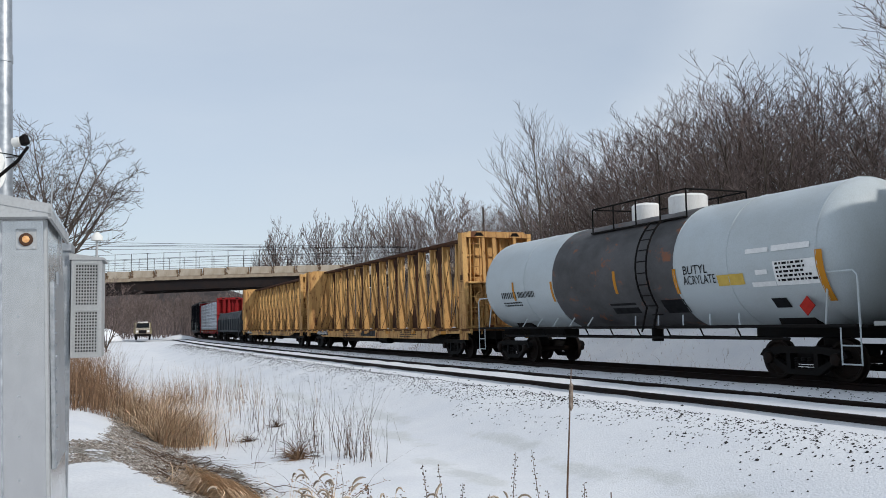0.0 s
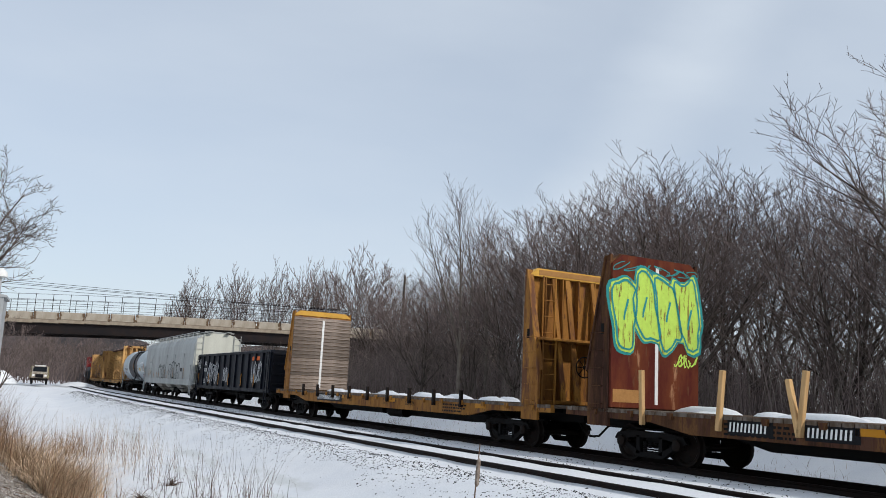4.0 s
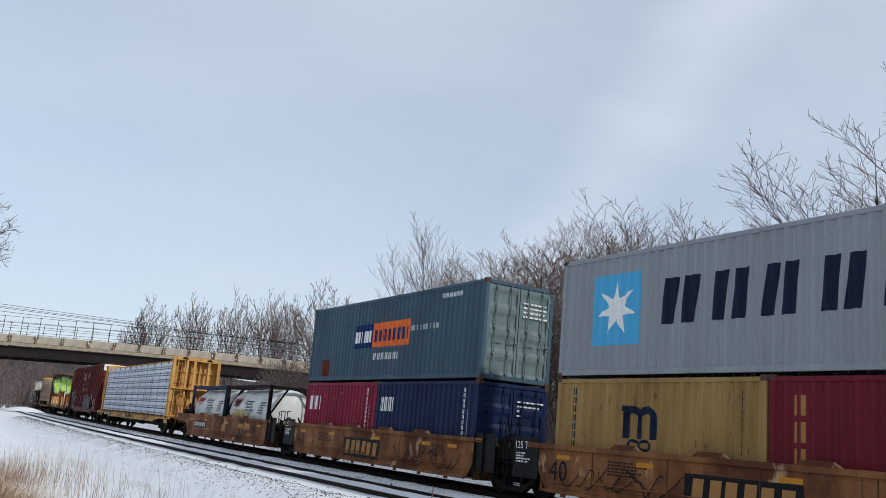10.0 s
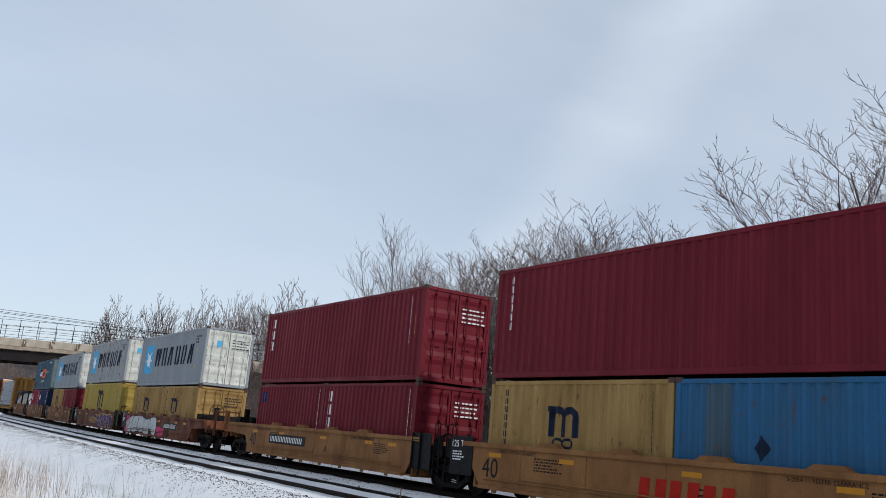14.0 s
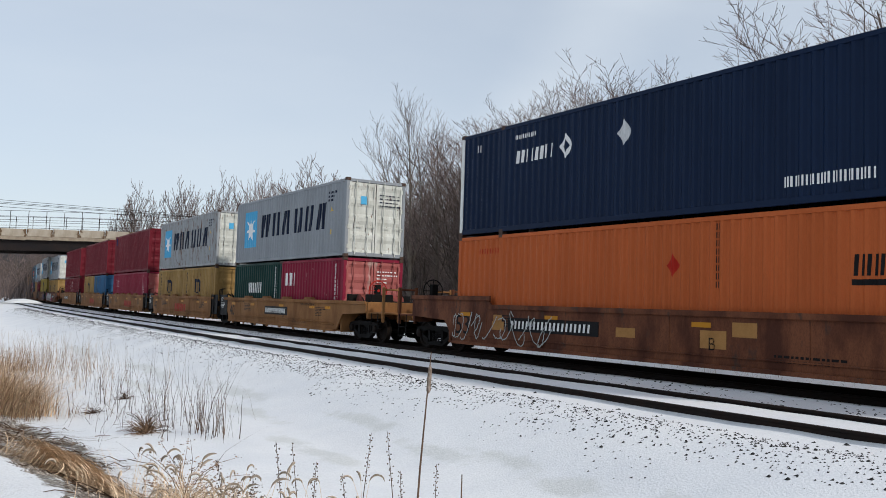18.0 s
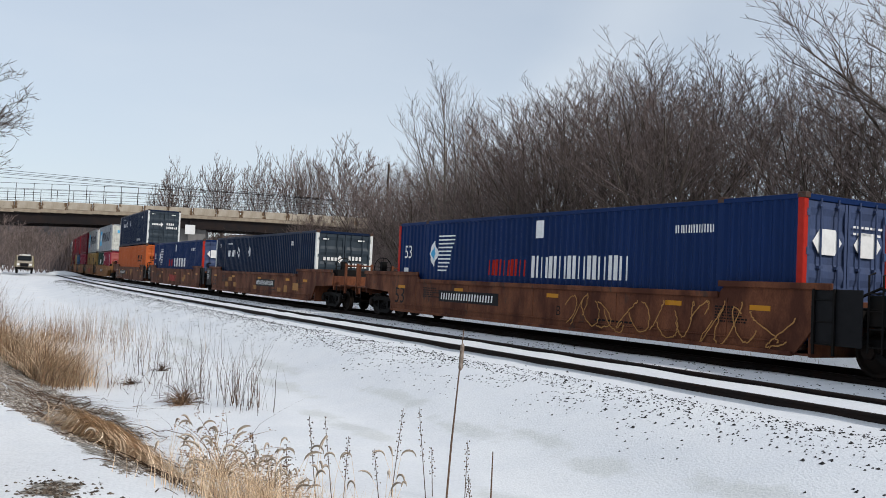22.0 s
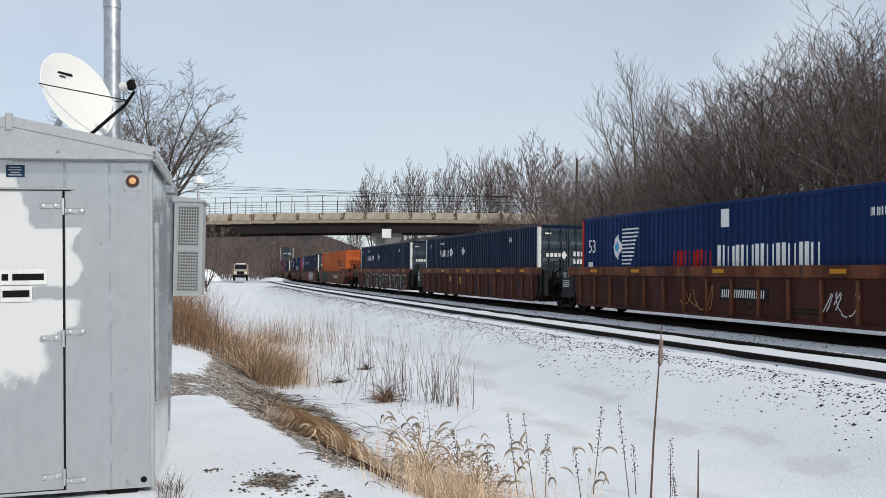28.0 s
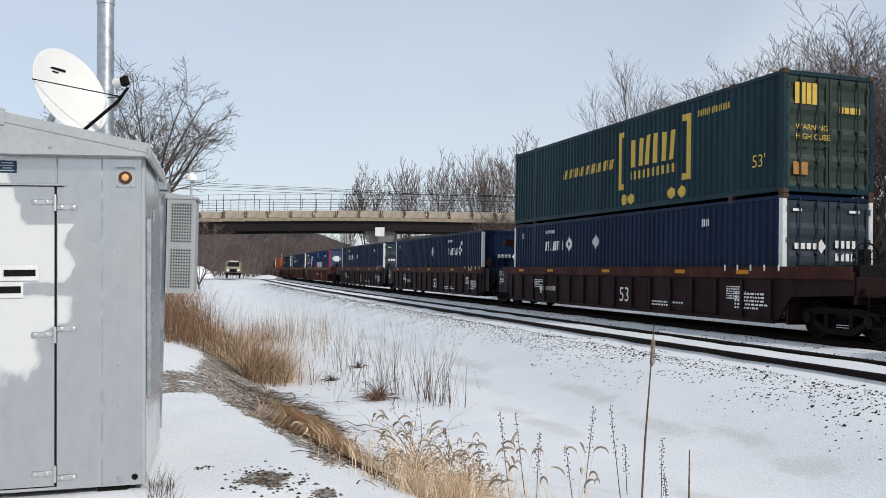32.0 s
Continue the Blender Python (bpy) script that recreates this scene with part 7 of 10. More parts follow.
def flat_deck(car, half, z0, z1, paint, wood="deck_wood"):
    """The side sills, centre sill and planked floor of a flat car."""
    for s in (1, -1):
        a, b = sorted((s * 1.3, s * 1.4))
        sh = Shape().prism([(-half, z0 + 0.25), (-half + 3.0, z0 + 0.2), (-half + 4.2, z0), (half - 4.2, z0), (half - 3.0, z0 + 0.2), (half, z0 + 0.25), (half, z1), (-half, z1)], "y", a, b)
        part("side_sill", sh, paint, car)
        y0, y1 = sorted((s * 1.4, s * 1.47))
        po = Shape().prism([(-0.06, z1 - 0.15), (0.06, z1 - 0.15), (0.08, z1 - 0.02), (-0.08, z1 - 0.02)], "y", y0, y1).mesh("stake_pocket", paint)
        for i in range(int(half * 2 / 1.25)):
            part("stake_pocket", po, "", car, at=pose(-half + 0.8 + i * 1.25, 0, 0))
    u = Shape().box(-half, half, -0.35, 0.35, z0 + 0.02, z1 - 0.1).prism([(-half + 4.0, z0 + 0.05), (-half + 5.4, z0 - 0.24), (half - 5.4, z0 - 0.24), (half - 4.0, z0 + 0.05)], "y", -0.4, 0.4)
    for i in range(9):
        x = -half + 1 + i * (2 * half - 2) / 8
        u.box(x - 0.08, x + 0.08, -1.3, 1.3, z0 + 0.25, z1 - 0.1)
    part("underframe", u, "black_steel", car)
    d = Shape()
    n = int(half * 2 / 0.24)
    r = random.Random(n)
    for i in range(n):
        x = -half + 0.02 + i * (2 * half - 0.04) / n
        d.box(x, x + 0.215, -1.42, 1.42, z1 - 0.08, z1 + r.uniform(-0.01, 0.012))
    part("deck", d, wood, car)


def bulkhead_frame(car, x, face, z0, z1, paint, w=1.38, depth=0.75, crown=0.42, cap=None):
    """A tall end bulkhead: posts, cross beams, braces; face: +1 when its load side looks forward."""
    back = x - face * depth
    for y in (-w, w):
        part("side_gusset", Shape().prism([(x, z0 - 0.4), (x, z1 - 0.02), (x - face * crown, z1 - 0.06), (back, z0 + 0.9), (back, z0 - 0.4)], "y", y - 0.04, y + 0.04), paint, car)
        part("gusset_flange", Shape().prism([(x - face * crown, z1 - 0.06), (back, z0 + 0.9), (back - face * 0.05, z0 + 0.9), (x - face * (crown + 0.05), z1 - 0.06)], "y", y - 0.09, y + 0.09), paint, car)
    part("back_plate", Shape().box(*sorted((x - face * 0.03, x - face * 0.015)), -w + 0.04, w - 0.04, z0, z1 - 0.2), paint, car)
    for y in (-w * 0.62, -w * 0.2, w * 0.2, w * 0.62):
        a, b = sorted((x - face * 0.2, x - face * 0.03))
        part("upright", Shape().box(a, b, y - 0.02, y + 0.02, z0, z1 - 0.2), paint, car)
    sh = Shape()
    a, b = sorted((x - face * (crown + 0.08), x + face * 0.01))
    sh.prism([(-w - 0.05, z1 - 0.22), (-w + 0.24, z1), (w - 0.24, z1), (w + 0.05, z1 - 0.22)], "x", a, b)
    part("top_beam", sh, cap or paint, car)
    for k in (-0.55, 0.0, 0.55):
        part("gusset_mark", Shape().prism([(w * k - 0.2, z1 - 0.17), (w * k + 0.2, z1 - 0.17), (w * k + 0.1, z1 - 0.04), (w * k - 0.1, z1 - 0.04)], "x", *sorted((x - face * (crown + 0.085), x - face * (crown + 0.08)))), "black_steel" if k else paint, car)
    mid = z0 + (z1 - z0) * 0.46
    part("cross_beam", Shape().box(*sorted((x - face * 0.75, x - face * 0.03)), -w, w, mid, mid + 0.07, 0.01), paint, car)
    part("cross_beam", Shape().box(*sorted((x - face * 0.5, x - face * 0.03)), -w, w, z0 + 0.02, z0 + 0.12, 0.01), paint, car)
    for y, wd in ((-w * 0.55, 0.06), (w * 0.08, 0.08), (w * 0.42, 0.06)):
        part("brace", Shape().prism([(x - face * (crown - 0.02), z1 - 0.22), (x - face * (crown + 0.05), z1 - 0.22), (back - face * 0.05, z0 + 0.1), (back + face * 0.03, z0 + 0.1)], "y", y - wd, y + wd), paint, car)
    ladder(car, x - face * 0.62, w * 0.72, z0 - 0.2, mid + 0.1, paint, 0.42, False)
    ladder(car, x - face * 0.48, w * 0.68, mid, z1 - 0.25, paint, 0.4, False)
    grabs = Shape()
    for i in range(5):
        zz = z0 + 0.1 + i * 0.42
        grabs.tube([(x - face * 0.2, w + 0.04, zz), (x - face * 0.2, w + 0.11, zz), (x - face * 0.6, w + 0.11, zz), (x - face * 0.6, w + 0.04, zz)], 0.012, 5)
    part("grab_iron", grabs, paint, car)
    part("hand_hole", Shape().box(*sorted((x - face * 0.3, x - face * 0.18)), w + 0.04, w + 0.046, z0 + 1.75, z0 + 2.0, 0.02), "black_steel", car, "dark oval hand hole")
    return sh


def flat_car(front, rear, paint, label, group, kind, inset, boards):
    half, centre = (rear - front) / 2, (rear + front) / 2
    car = thing("bulkhead_flat_car", label, "freight car", group)
    flat_deck(car, half, 0.72, 1.16, paint)
    z1 = 4.85
    for e in (1, -1):
        x = e * (half - inset[0 if e > 0 else 1])
        bulkhead_frame(car, x, -e, 1.16, z1, paint, crown=0.12, cap="cap_yellow" if kind == "wood" else None)
        # the boards of the load side
        xa, xb = sorted((x, x - e * 0.07))
        if kind == "wood":
            n = 21
            me = Shape().box(xa, xb, -1.425, 1.425, 0, (z1 - 0.28 - 1.2) / n - 0.016, 0.008).mesh("plank", "grey_planks")
            for i in range(n):
                part("plank", me, "", car, at=pose(0, 0, 1.2 + i * (z1 - 0.28 - 1.2) / n))
            part("stripe", Shape().box(xa - (0.005 if e > 0 else 0), xb + (0.005 if e < 0 else 0), -0.07, 0.03, 1.3, z1 - 0.4), "white_paint", car, "white painted stripe")
        else:
            part("steel_panel", Shape().prism([(-1.4, 1.2), (1.4, 1.2), (1.4, z1 - 0.25), (1.1, z1 - 0.02), (-1.1, z1 - 0.02), (-1.4, z1 - 0.25)], "x", xa, xb), "rust_panel", car, "rusted dark red steel panel")
            part("stripe", Shape().box(xa - (0.005 if e > 0 else 0), xb + (0.005 if e < 0 else 0), -0.06, 0.04, 1.3, z1 - 0.2), "white_paint", car, "white painted stripe")
            if e > 0:
                sprayed("sprayed_outline", bubbles(31, -1.4, 1.4, 2.6, 4.52, 0.006, 4, 0.05), "spray_teal", car, "dark teal sprayed outline", xa)
                sprayed("sprayed_shape", bubbles(31, -1.36, 1.36, 2.62, 4.5, 0.012, 4, 0.01), "spray_lime", car, "lime green sprayed shape", xa)
                part("sprayed_line", to_end(outlined(31, -1.36, 1.36, 2.62, 4.5, 0.018, 4, -0.06, 0.06), xa), "spray_teal", car)
                part("sprayed_tag", to_end(scrawl(19, -1.3, 1.3, 4.42, 4.7, 0.008, 4, 0.025), xa), "spray_teal", car)
                part("sprayed_tag", to_end(scrawl(9, -1.3, -0.6, 2.2, 2.6, 0.008, 2, 0.04), xa), "spray_lime", car)
                part("patch", Shape().box(xa - 0.005, xb, 0.55, 1.34, 1.32, 1.62), "patch_tan", car)
    part("sign_strip", Shape().box(-half + inset[1] - 0.21, -half + inset[1] - 0.2, -1.1, 1.1, z1 - 0.18, z1 - 0.04), "patch_tan", car)
    couplers(car, half)
    for s in (1, -1):
        bogie(car, s * (half - 2.6), centre)
    brake_rigging(car, half)
    hand_wheel(car, -half + 0.6, -0.1, 2.2)
    y = 1.402
    for k, (q0, q1) in enumerate(boards):
        number_board(car, half - q0, half - q1, 0.8, 1.1, y, int(front) + 5 + k, 10 if q0 - q1 > 2 else 5)
    for x in (half - 8.6, -2, -half + 3.2):
        part("reflector", Shape().box(x, x + 0.6, y, y + 0.006, 0.95, 1.08), "reflector", car)
    if kind == "wood":
        for q, z, h, text in ((8.65, 0.99, 0.08, "LD LMT 203500"), (8.65, 0.85, 0.08, "LT WT    82500"), (10.45, 0.96, 0.08, "60 K"), (12.3, 0.99, 0.08, "IH 11-8"), (12.3, 0.85, 0.08, "IL 62-0"), (13.15, 0.92, 0.09, "L 67-1"), (14.1, 0.88, 0.14, "GSH72A")):
            lettered(text, half - q, y + 0.004, z, h, "letter_black", car)
        mark("stencil", small_print(-5.5, 1.02, 3, 1.6, 0.05, 6), flat(y), "letter_black", car)
    else:
        mark("emblem", glyphs(3, -3.2, 0.78, 0.26, 0.42, 0.06, 0, 4, 0.3), flat(y), "letter_red", car)
        mark("stencil", small_print(6.5, 1.02, 3, 2.2, 0.05, 3) + small_print(1.5, 1.02, 3, 1.5, 0.05, 5) + small_print(-6, 1.02, 3, 1.6, 0.05, 6), flat(y), "letter_black", car)
        part("sprayed_tag", scrawl(int(front), -0.8, 1.2, 0.78, 1.1, y + 0.003, 4, 0.03), "letter_black", car)
    if kind != "wood":
        for i, (u, lean) in enumerate(((0.121, 2), (0.217, -6), (0.296, 12), (0.3, -8), (0.385, 1), (0.462, 0), (0.648, 9), (0.736, 3), (0.743, -2), (0.88, 4))):
            part("stake", Shape().box(-0.05, 0.05, -0.05, 0.05, -0.25, 0.95 if i != 2 else 0.8, 0.006), "new_wood", car, "raw wooden stake", pose(half - 2 * half * u, 1.46, 1.1, 0, lean))
    else:
        for i in range(9):
            part("stake", Shape().box(-0.05, 0.05, -0.05, 0.05, -0.2, 0.3, 0.006), "wheel_steel", car, at=pose(half - 4 - i * 1.75, 1.46, 1.14))
    sn = Shape()
    r = random.Random(int(front))
    for k in range(26):
        x, w = r.uniform(-half + 2, half - 2.6), r.uniform(0.4, 1.3)
        yy = r.uniform(-1.2, -0.2)
        top = r.uniform(0.05, 0.17)
        edge = [(math.cos(a * math.pi / 6) * r.uniform(0.75, 1), math.sin(a * math.pi / 6) * r.uniform(0.75, 1)) for a in range(12)]
        k0 = len(sn.v)
        for q, up in ((1.0, 0.0), (0.8, 0.55), (0.45, 0.9)):
            sn.v += [(x + w * q * a, yy + 0.34 * q * b, 1.165 + top * up * r.uniform(0.8, 1.15)) for a, b in edge]
        sn.v.append((x, yy, 1.165 + top))
        for ring in (0, 12):
            sn.f += [(k0 + ring + a, k0 + ring + (a + 1) % 12, k0 + ring + 12 + (a + 1) % 12, k0 + ring + 12 + a) for a in range(12)]
        sn.f += [(k0 + 24 + a, k0 + 24 + (a + 1) % 12, k0 + 36) for a in range(12)]
    sn.smooth = True
    part("snow_patch", sn, "snow", car)["kind"] = "stuff"
    ride(car, centre)
    return car


def centerbeam(front, rear, paint, label, group, load=None, top=4.72):
    half, centre = (rear - front) / 2 , (rear + front) / 2
    car = thing("centerbeam_car", label, "freight car", group)
    flat_deck(car, half, 0.7, 1.1, paint, "deck_steel")
    for e in (1, -1):
        x = e * (half - 0.95)
        bulkhead_frame(car, x, -e, 1.1, top, paint, 1.36, 0.6)
        part("end_panel", Shape().box(*sorted((x, x - e * 0.05)), -1.34, 1.34, 1.14, top - 0.2), paint, car)
        sh = Shape()
        for z in (1.7, 2.4, 3.1, 3.8):
            sh.box(*sorted((x + e * 0.0, x + e * 0.12)), -1.3, 1.3, z, z + 0.08, 0.01)
        part("end_rib", sh, paint, car)
    part("top_chord", Shape().prism([(-0.42, top - 0.14), (0.42, top - 0.14), (0.46, top - 0.05), (0.2, top), (-0.2, top), (-0.46, top - 0.05)], "x", -half + 0.9, half - 0.9), "roof_brown" if not load else paint, car)
    if not load:
        n = 16
        me1 = Shape().prism([(-0.09, 1.1), (0.09, 1.1), (0.07, top - 0.14), (-0.07, top - 0.14)], "y", -0.16, 0.16).mesh("column", paint)
        a = (2 * half - 2.4) / n
        me2 = Shape().prism([(-0.05, 1.15), (0.07, 1.15), (a * 0.5 + 0.04, top - 0.3), (a * 0.5 - 0.08, top - 0.3)], "y", 0.17, 0.22).mesh("diagonal", paint)
        web = Shape().prism([(-a * 0.42, 1.12), (a * 0.42, 1.12), (a * 0.42, 1.7), (0.12, 2.6), (0.12, top - 0.9), (a * 0.3, top - 0.2), (-a * 0.3, top - 0.2), (-0.12, top - 0.9), (-0.12, 2.6), (-a * 0.42, 1.7)], "y", -0.03, 0.03).mesh("web_plate", "roof_brown")
        for i in range(n + 1):
            x = -half + 1.2 + i * a
            part("column", me1, "", car, at=pose(x, 0, 0))
            if i < n:
                part("diagonal", me2, "", car, at=pose(x + a * 0.06, 0, 0))
                part("diagonal", me2, "", car, at=pose(x + a * 0.94, 0, 0, 0, 0, 180))
                if i % 2:
                    part("web_plate", web, "", car, at=pose(x + a * 0.5, 0, 0))
        cab = Shape()
        for i in range(14):
            x = -half + 2 + i * (2 * half - 4) / 13
            cab.tube([(x, 0.45, top - 0.2), (x + 0.05, 0.9, 2.4), (x, 1.36, 1.16)], 0.012, 4, False)
        part("tie_cable", cab, "black_steel", car)
    couplers(car, half + 0.15)
    for s in (1, -1):
        bogie(car, s * (half - 2.3), centre)
    brake_rigging(car, half)
    hand_wheel(car, -half + 0.25, 0.75, 2.2, paint)
    y = 1.402
    number_board(car, half - 5.4, half - 2.9, 0.78, 1.06, y, int(abs(front)) + 2, 9)
    mark("stencil", small_print(4, 1.0, 3, 2.5, 0.05, 3) + small_print(-5, 1.0, 3, 2.4, 0.05, 5), flat(y), "letter_black", car)
    for i in range(7):
        x = -half + 2.5 + i * (2 * half - 5) / 6
        part("reflector", Shape().box(x - 0.25, x + 0.25, y, y + 0.006, 0.9, 1.02), "reflector", car)
    part("dark_panel", Shape().box(-1.5, 0.8, y, y + 0.005, 0.78, 1.04), "black_paint", car)
    ride(car, centre)
    if load:
        ld = thing("lumber_load", load, "lumber", group)
        z0, rows, cols = 1.12, 8, 5
        ph, pl = (top - 0.36 - z0) / rows, (2 * half - 2.15) / cols
        me = Shape().box(-pl / 2 + 0.02, pl / 2 - 0.02, 0.12, 1.335, 0.035, ph - 0.008, 0.025).mesh("lumber_pack", "lumber_wrap")
        pr, st = Shape(), Shape().box(-0.05, 0.05, 0.2, 1.33, -0.012, 0.014).mesh("spacer", "grey_planks")
        r = random.Random(3)
        for c in range(cols):
            x = -half + 1.07 + (c + 0.5) * pl
            for k in range(rows):
                for s in (0, 180):
                    part("lumber_pack", me, "", ld, at=pose(x + r.uniform(-0.02, 0.02), 0, z0 + k * ph, 0, 0, s))
                for q in range(8):
                    xq = x + pl / 2 - 0.12 - q * pl / 8 - r.uniform(0, 0.06)
                    for p in glyphs(8, xq, z0 + k * ph + 0.1, 0.085, 0.04, 0.012, 0, q + k * 7, 0.6) + [rect(xq + 0.03, xq + 0.09, z0 + k * ph + 0.1, z0 + k * ph + 0.19)]:
                        decal(pr, p, flat(1.337))
                for q in (0, 1):
                    part("spacer", st, "", ld, at=pose(x - pl / 4 + q * pl / 2, 0, z0 + k * ph))
        part("printing", pr, "letter_navy", ld, "dark blue printed bars")
        sp = Shape().box(-0.012, 0.012, 1.335, 1.345, z0, top - 0.36).box(-0.05, 0.05, 1.3, 1.37, top - 0.48, top - 0.36).mesh("strap", "black_paint")
        for i in range(11):
            part("strap", sp, "", ld, at=pose(-half + 2 + i * (2 * half - 4) / 10, 0, 0))
        ride(ld, centre)
    return car


def tank_car(front, rear, label, group):
    half, centre = (rear - front) / 2, (rear + front) / 2
    car = thing("tank_car", label, "freight car", group)
    R, zc, n = 1.52, 2.58, 40
    hs = half - 0.7
    def ring(x, r, k=0):
        return [(x, r * math.sin(2 * math.pi * j / n), zc + r * math.cos(2 * math.pi * j / n)) for j in range(n)]
    band = (half - 2 * half * 0.335, half - 2 * half * 0.673)
    def shell(x0, x1, grow=0.0):
        sh = Shape().sweep([ring(x0, R + grow), ring(x1, R + grow)])
        sh.smooth = True
        return sh
    part("tank_shell", shell(hs - 0.5, band[0]), "tank_white", car)
    part("tank_shell", shell(band[0], band[1], 0.006), "tank_dark", car, "dark grey weathered middle band")
    part("tank_shell", shell(band[1], -hs + 0.5), "tank_white", car)
    for e in (1, -1):
        sh = Shape()
        rs = []
        for i in range(8):
            a = math.pi / 2 * i / 7
            rs.append(ring(e * (hs - 0.5 + 0.62 * math.sin(a)), max(R * math.cos(a), 0.02)))
        sh.sweep(rs if e < 0 else rs[::-1]).smooth = True
        part("tank_head", sh, "tank_white", car)
    for x in (hs - 0.5, hs - 3.2, band[0], band[1], -hs + 3.0, -hs + 0.5):
        we = Shape()
        we.sweep([ring(x - 0.02, R + 0.003), ring(x, R + 0.016), ring(x + 0.02, R + 0.003)])
        we.smooth = True
        part("weld_seam", we, "tank_white", car)
    for x, r, c in ((half - 2 * half * 0.494, 0.4, "white_paint"), (half - 2 * half * 0.60, 0.5, "white_paint")):
        sh = Shape().tube([(x, 0, zc + R - 0.1), (x, 0, zc + R + 0.36), (x, 0, zc + R + 0.42), (x, 0, zc + R + 0.46)], [r, r, r - 0.06, 0.1], 20)
        part("dome", sh, c, car, "white domed housing")
    rail = Shape()
    x0, x1 = half - 2 * half * 0.42, half - 2 * half * 0.665
    for y in (-0.95, 0.95):
        zt = zc + 1.25
        rail.tube([(x0, y, zt + 0.66), (x1, y, zt + 0.66)], 0.022, 6)
        for i in range(5):
            x = x0 + (x1 - x0) * i / 4
            rail.tube([(x, y, zt - 0.05), (x, y, zt + 0.66)], 0.022, 6)
    for x in (x0, x1):
        rail.tube([(x, -0.95, zc + 1.91), (x, 0.95, zc + 1.91)], 0.022, 6)
    part("railing", rail, "black_steel", car)
    part("walkway", Shape().box(min(x0, x1), max(x0, x1), 0.62, 1.02, zc + 1.2, zc + 1.24).box(min(x0, x1), max(x0, x1), -1.02, -0.62, zc + 1.2, zc + 1.24), "black_steel", car)
    lad = Shape()
    xl = half - 2 * half * 0.605
    for s in (-0.22, 0.22):
        path = [(xl + s, (R + 0.12) * math.sin(a), zc + (R + 0.12) * math.cos(a)) for a in [0.75 + 1.45 * i / 9 for i in range(10)]] + [(xl + s, 1.5, 1.0)]
        lad.tube(path, 0.025, 5)
    for i in range(10):
        a = 0.75 + 1.6 * i / 9
        lad.tube([(xl - 0.22, (R + 0.12) * math.sin(a), zc + (R + 0.12) * math.cos(a)), (xl + 0.22, (R + 0.12) * math.sin(a), zc + (R + 0.12) * math.cos(a))], 0.016, 5)
    part("ladder", lad, "black_steel", car)
    sill = Shape()
    for e in (1, -1):
        sill.box(*sorted((e * (half - 4.2), e * (half - 0.1))), -0.3, 0.3, 0.86, 1.08, 0.02)
        sill.box(*sorted((e * (half - 1.5), e * (half - 0.2))), -1.4, 1.4, 1.08, 1.14, 0.01)
        sill.prism([(-0.7, 1.12), (0.7, 1.12), (0.95, 1.6), (0.6, 1.3), (-0.6, 1.3), (-0.95, 1.6)], "x", *sorted((e * (half - 3.0), e * (half - 2.0))))
    sill.tube([(-half + 0.4, 1.42, 1.12), (half - 0.4, 1.42, 1.12)], 0.035, 6)
    sill.tube([(-half + 0.4, -1.42, 1.12), (half - 0.4, -1.42, 1.12)], 0.035, 6)
    sill.tube([(-0.2, 0, 0.72), (-0.2, 0, 1.2)], 0.16, 10)
    for k in range(9):
        xk = -half + 3.6 + k * (2 * half - 7.2) / 8
        sill.tube([(xk, 1.42, 1.12), (xk, 1.3, 0.9), (xk, 0.2, 0.85)], 0.022, 5)
    sill.tube([(-half + 2.2, 1.3, 0.86), (half - 2.2, 1.3, 0.86)], 0.03, 6)
    part("stub_sill", sill, "black_steel", car)
    gr = Shape()
    for e in (1, -1):
        x = e * (half - 0.35)
        gr.tube([(x, 1.42, 1.1), (x, 1.42, 2.05), (x - e * 0.1, 1.42, 2.15), (x - e * 0.75, 1.42, 2.15), (x - e * 0.8, 1.3, 2.0), (x - e * 0.8, 1.42, 1.1)], 0.022, 6)
        for z in (0.4, 0.75):
            gr.tube([(x, 1.42, z), (x - e * 0.45, 1.42, z)], 0.016, 5)
        gr.tube([(x, 1.42, 0.38), (x, 1.42, 1.1)], 0.016, 5)
        gr.tube([(x - e * 0.45, 1.42, 0.38), (x - e * 0.45, 1.42, 1.1)], 0.016, 5)
        for q in range(5):
            xx = e * (half - 3.5 - q * 0.95)
            gr.tube([(xx, 1.4, 1.12), (xx - e * 0.15, 1.28, 1.4)], 0.02, 5)
    part("grab_iron", gr, "tank_white", car)
    def curved(polys, material, label="", grow=0.012):
        sh = Shape()
        for p in polys:
            xs, z0, z1 = [q[0] for q in p], min(q[1] for q in p), max(q[1] for q in p)
            m = max(1, int((z1 - z0) / 0.15))
            rows = []
            for i in range(m + 1):
                z = z0 + (z1 - z0) * i / m
                y = math.sqrt(max((R + grow) ** 2 - (z - zc) ** 2, 0.01))
                rows.append([(max(xs), y, z), (min(xs), y, z)])
            sh.sweep(rows, False)
        part("marking", sh, material, car, label)
    U = lambda u: half - 2 * half * u
    curved(glyphs(4, U(0.134), 2.08, 0.2, 0.2, 0.06, 0, 5, 0.3) + glyphs(6, U(0.2), 2.08, 0.2, 0.14, 0.045, 0, 6, 0.3) + small_print(U(0.134), 1.96, 2, 1.8, 0.045, 4), "letter_black")
    curved([rect(U(u) - 0.06, U(u) + 0.06, z, z + 0.6) for u, z in ((0.186, 2.0), (0.33, 1.9), (0.525, 2.0), (0.673, 1.9))] + [rect(U(0.933) - 0.09, U(0.933) + 0.09, 1.6, 2.6)], "reflector")
    curved([rect(U(0.56), U(0.492), 1.48, 1.75), rect(U(0.676), U(0.624), 1.46, 1.78), rect(U(0.865), U(0.84), 1.5, 1.7)], "black_paint")
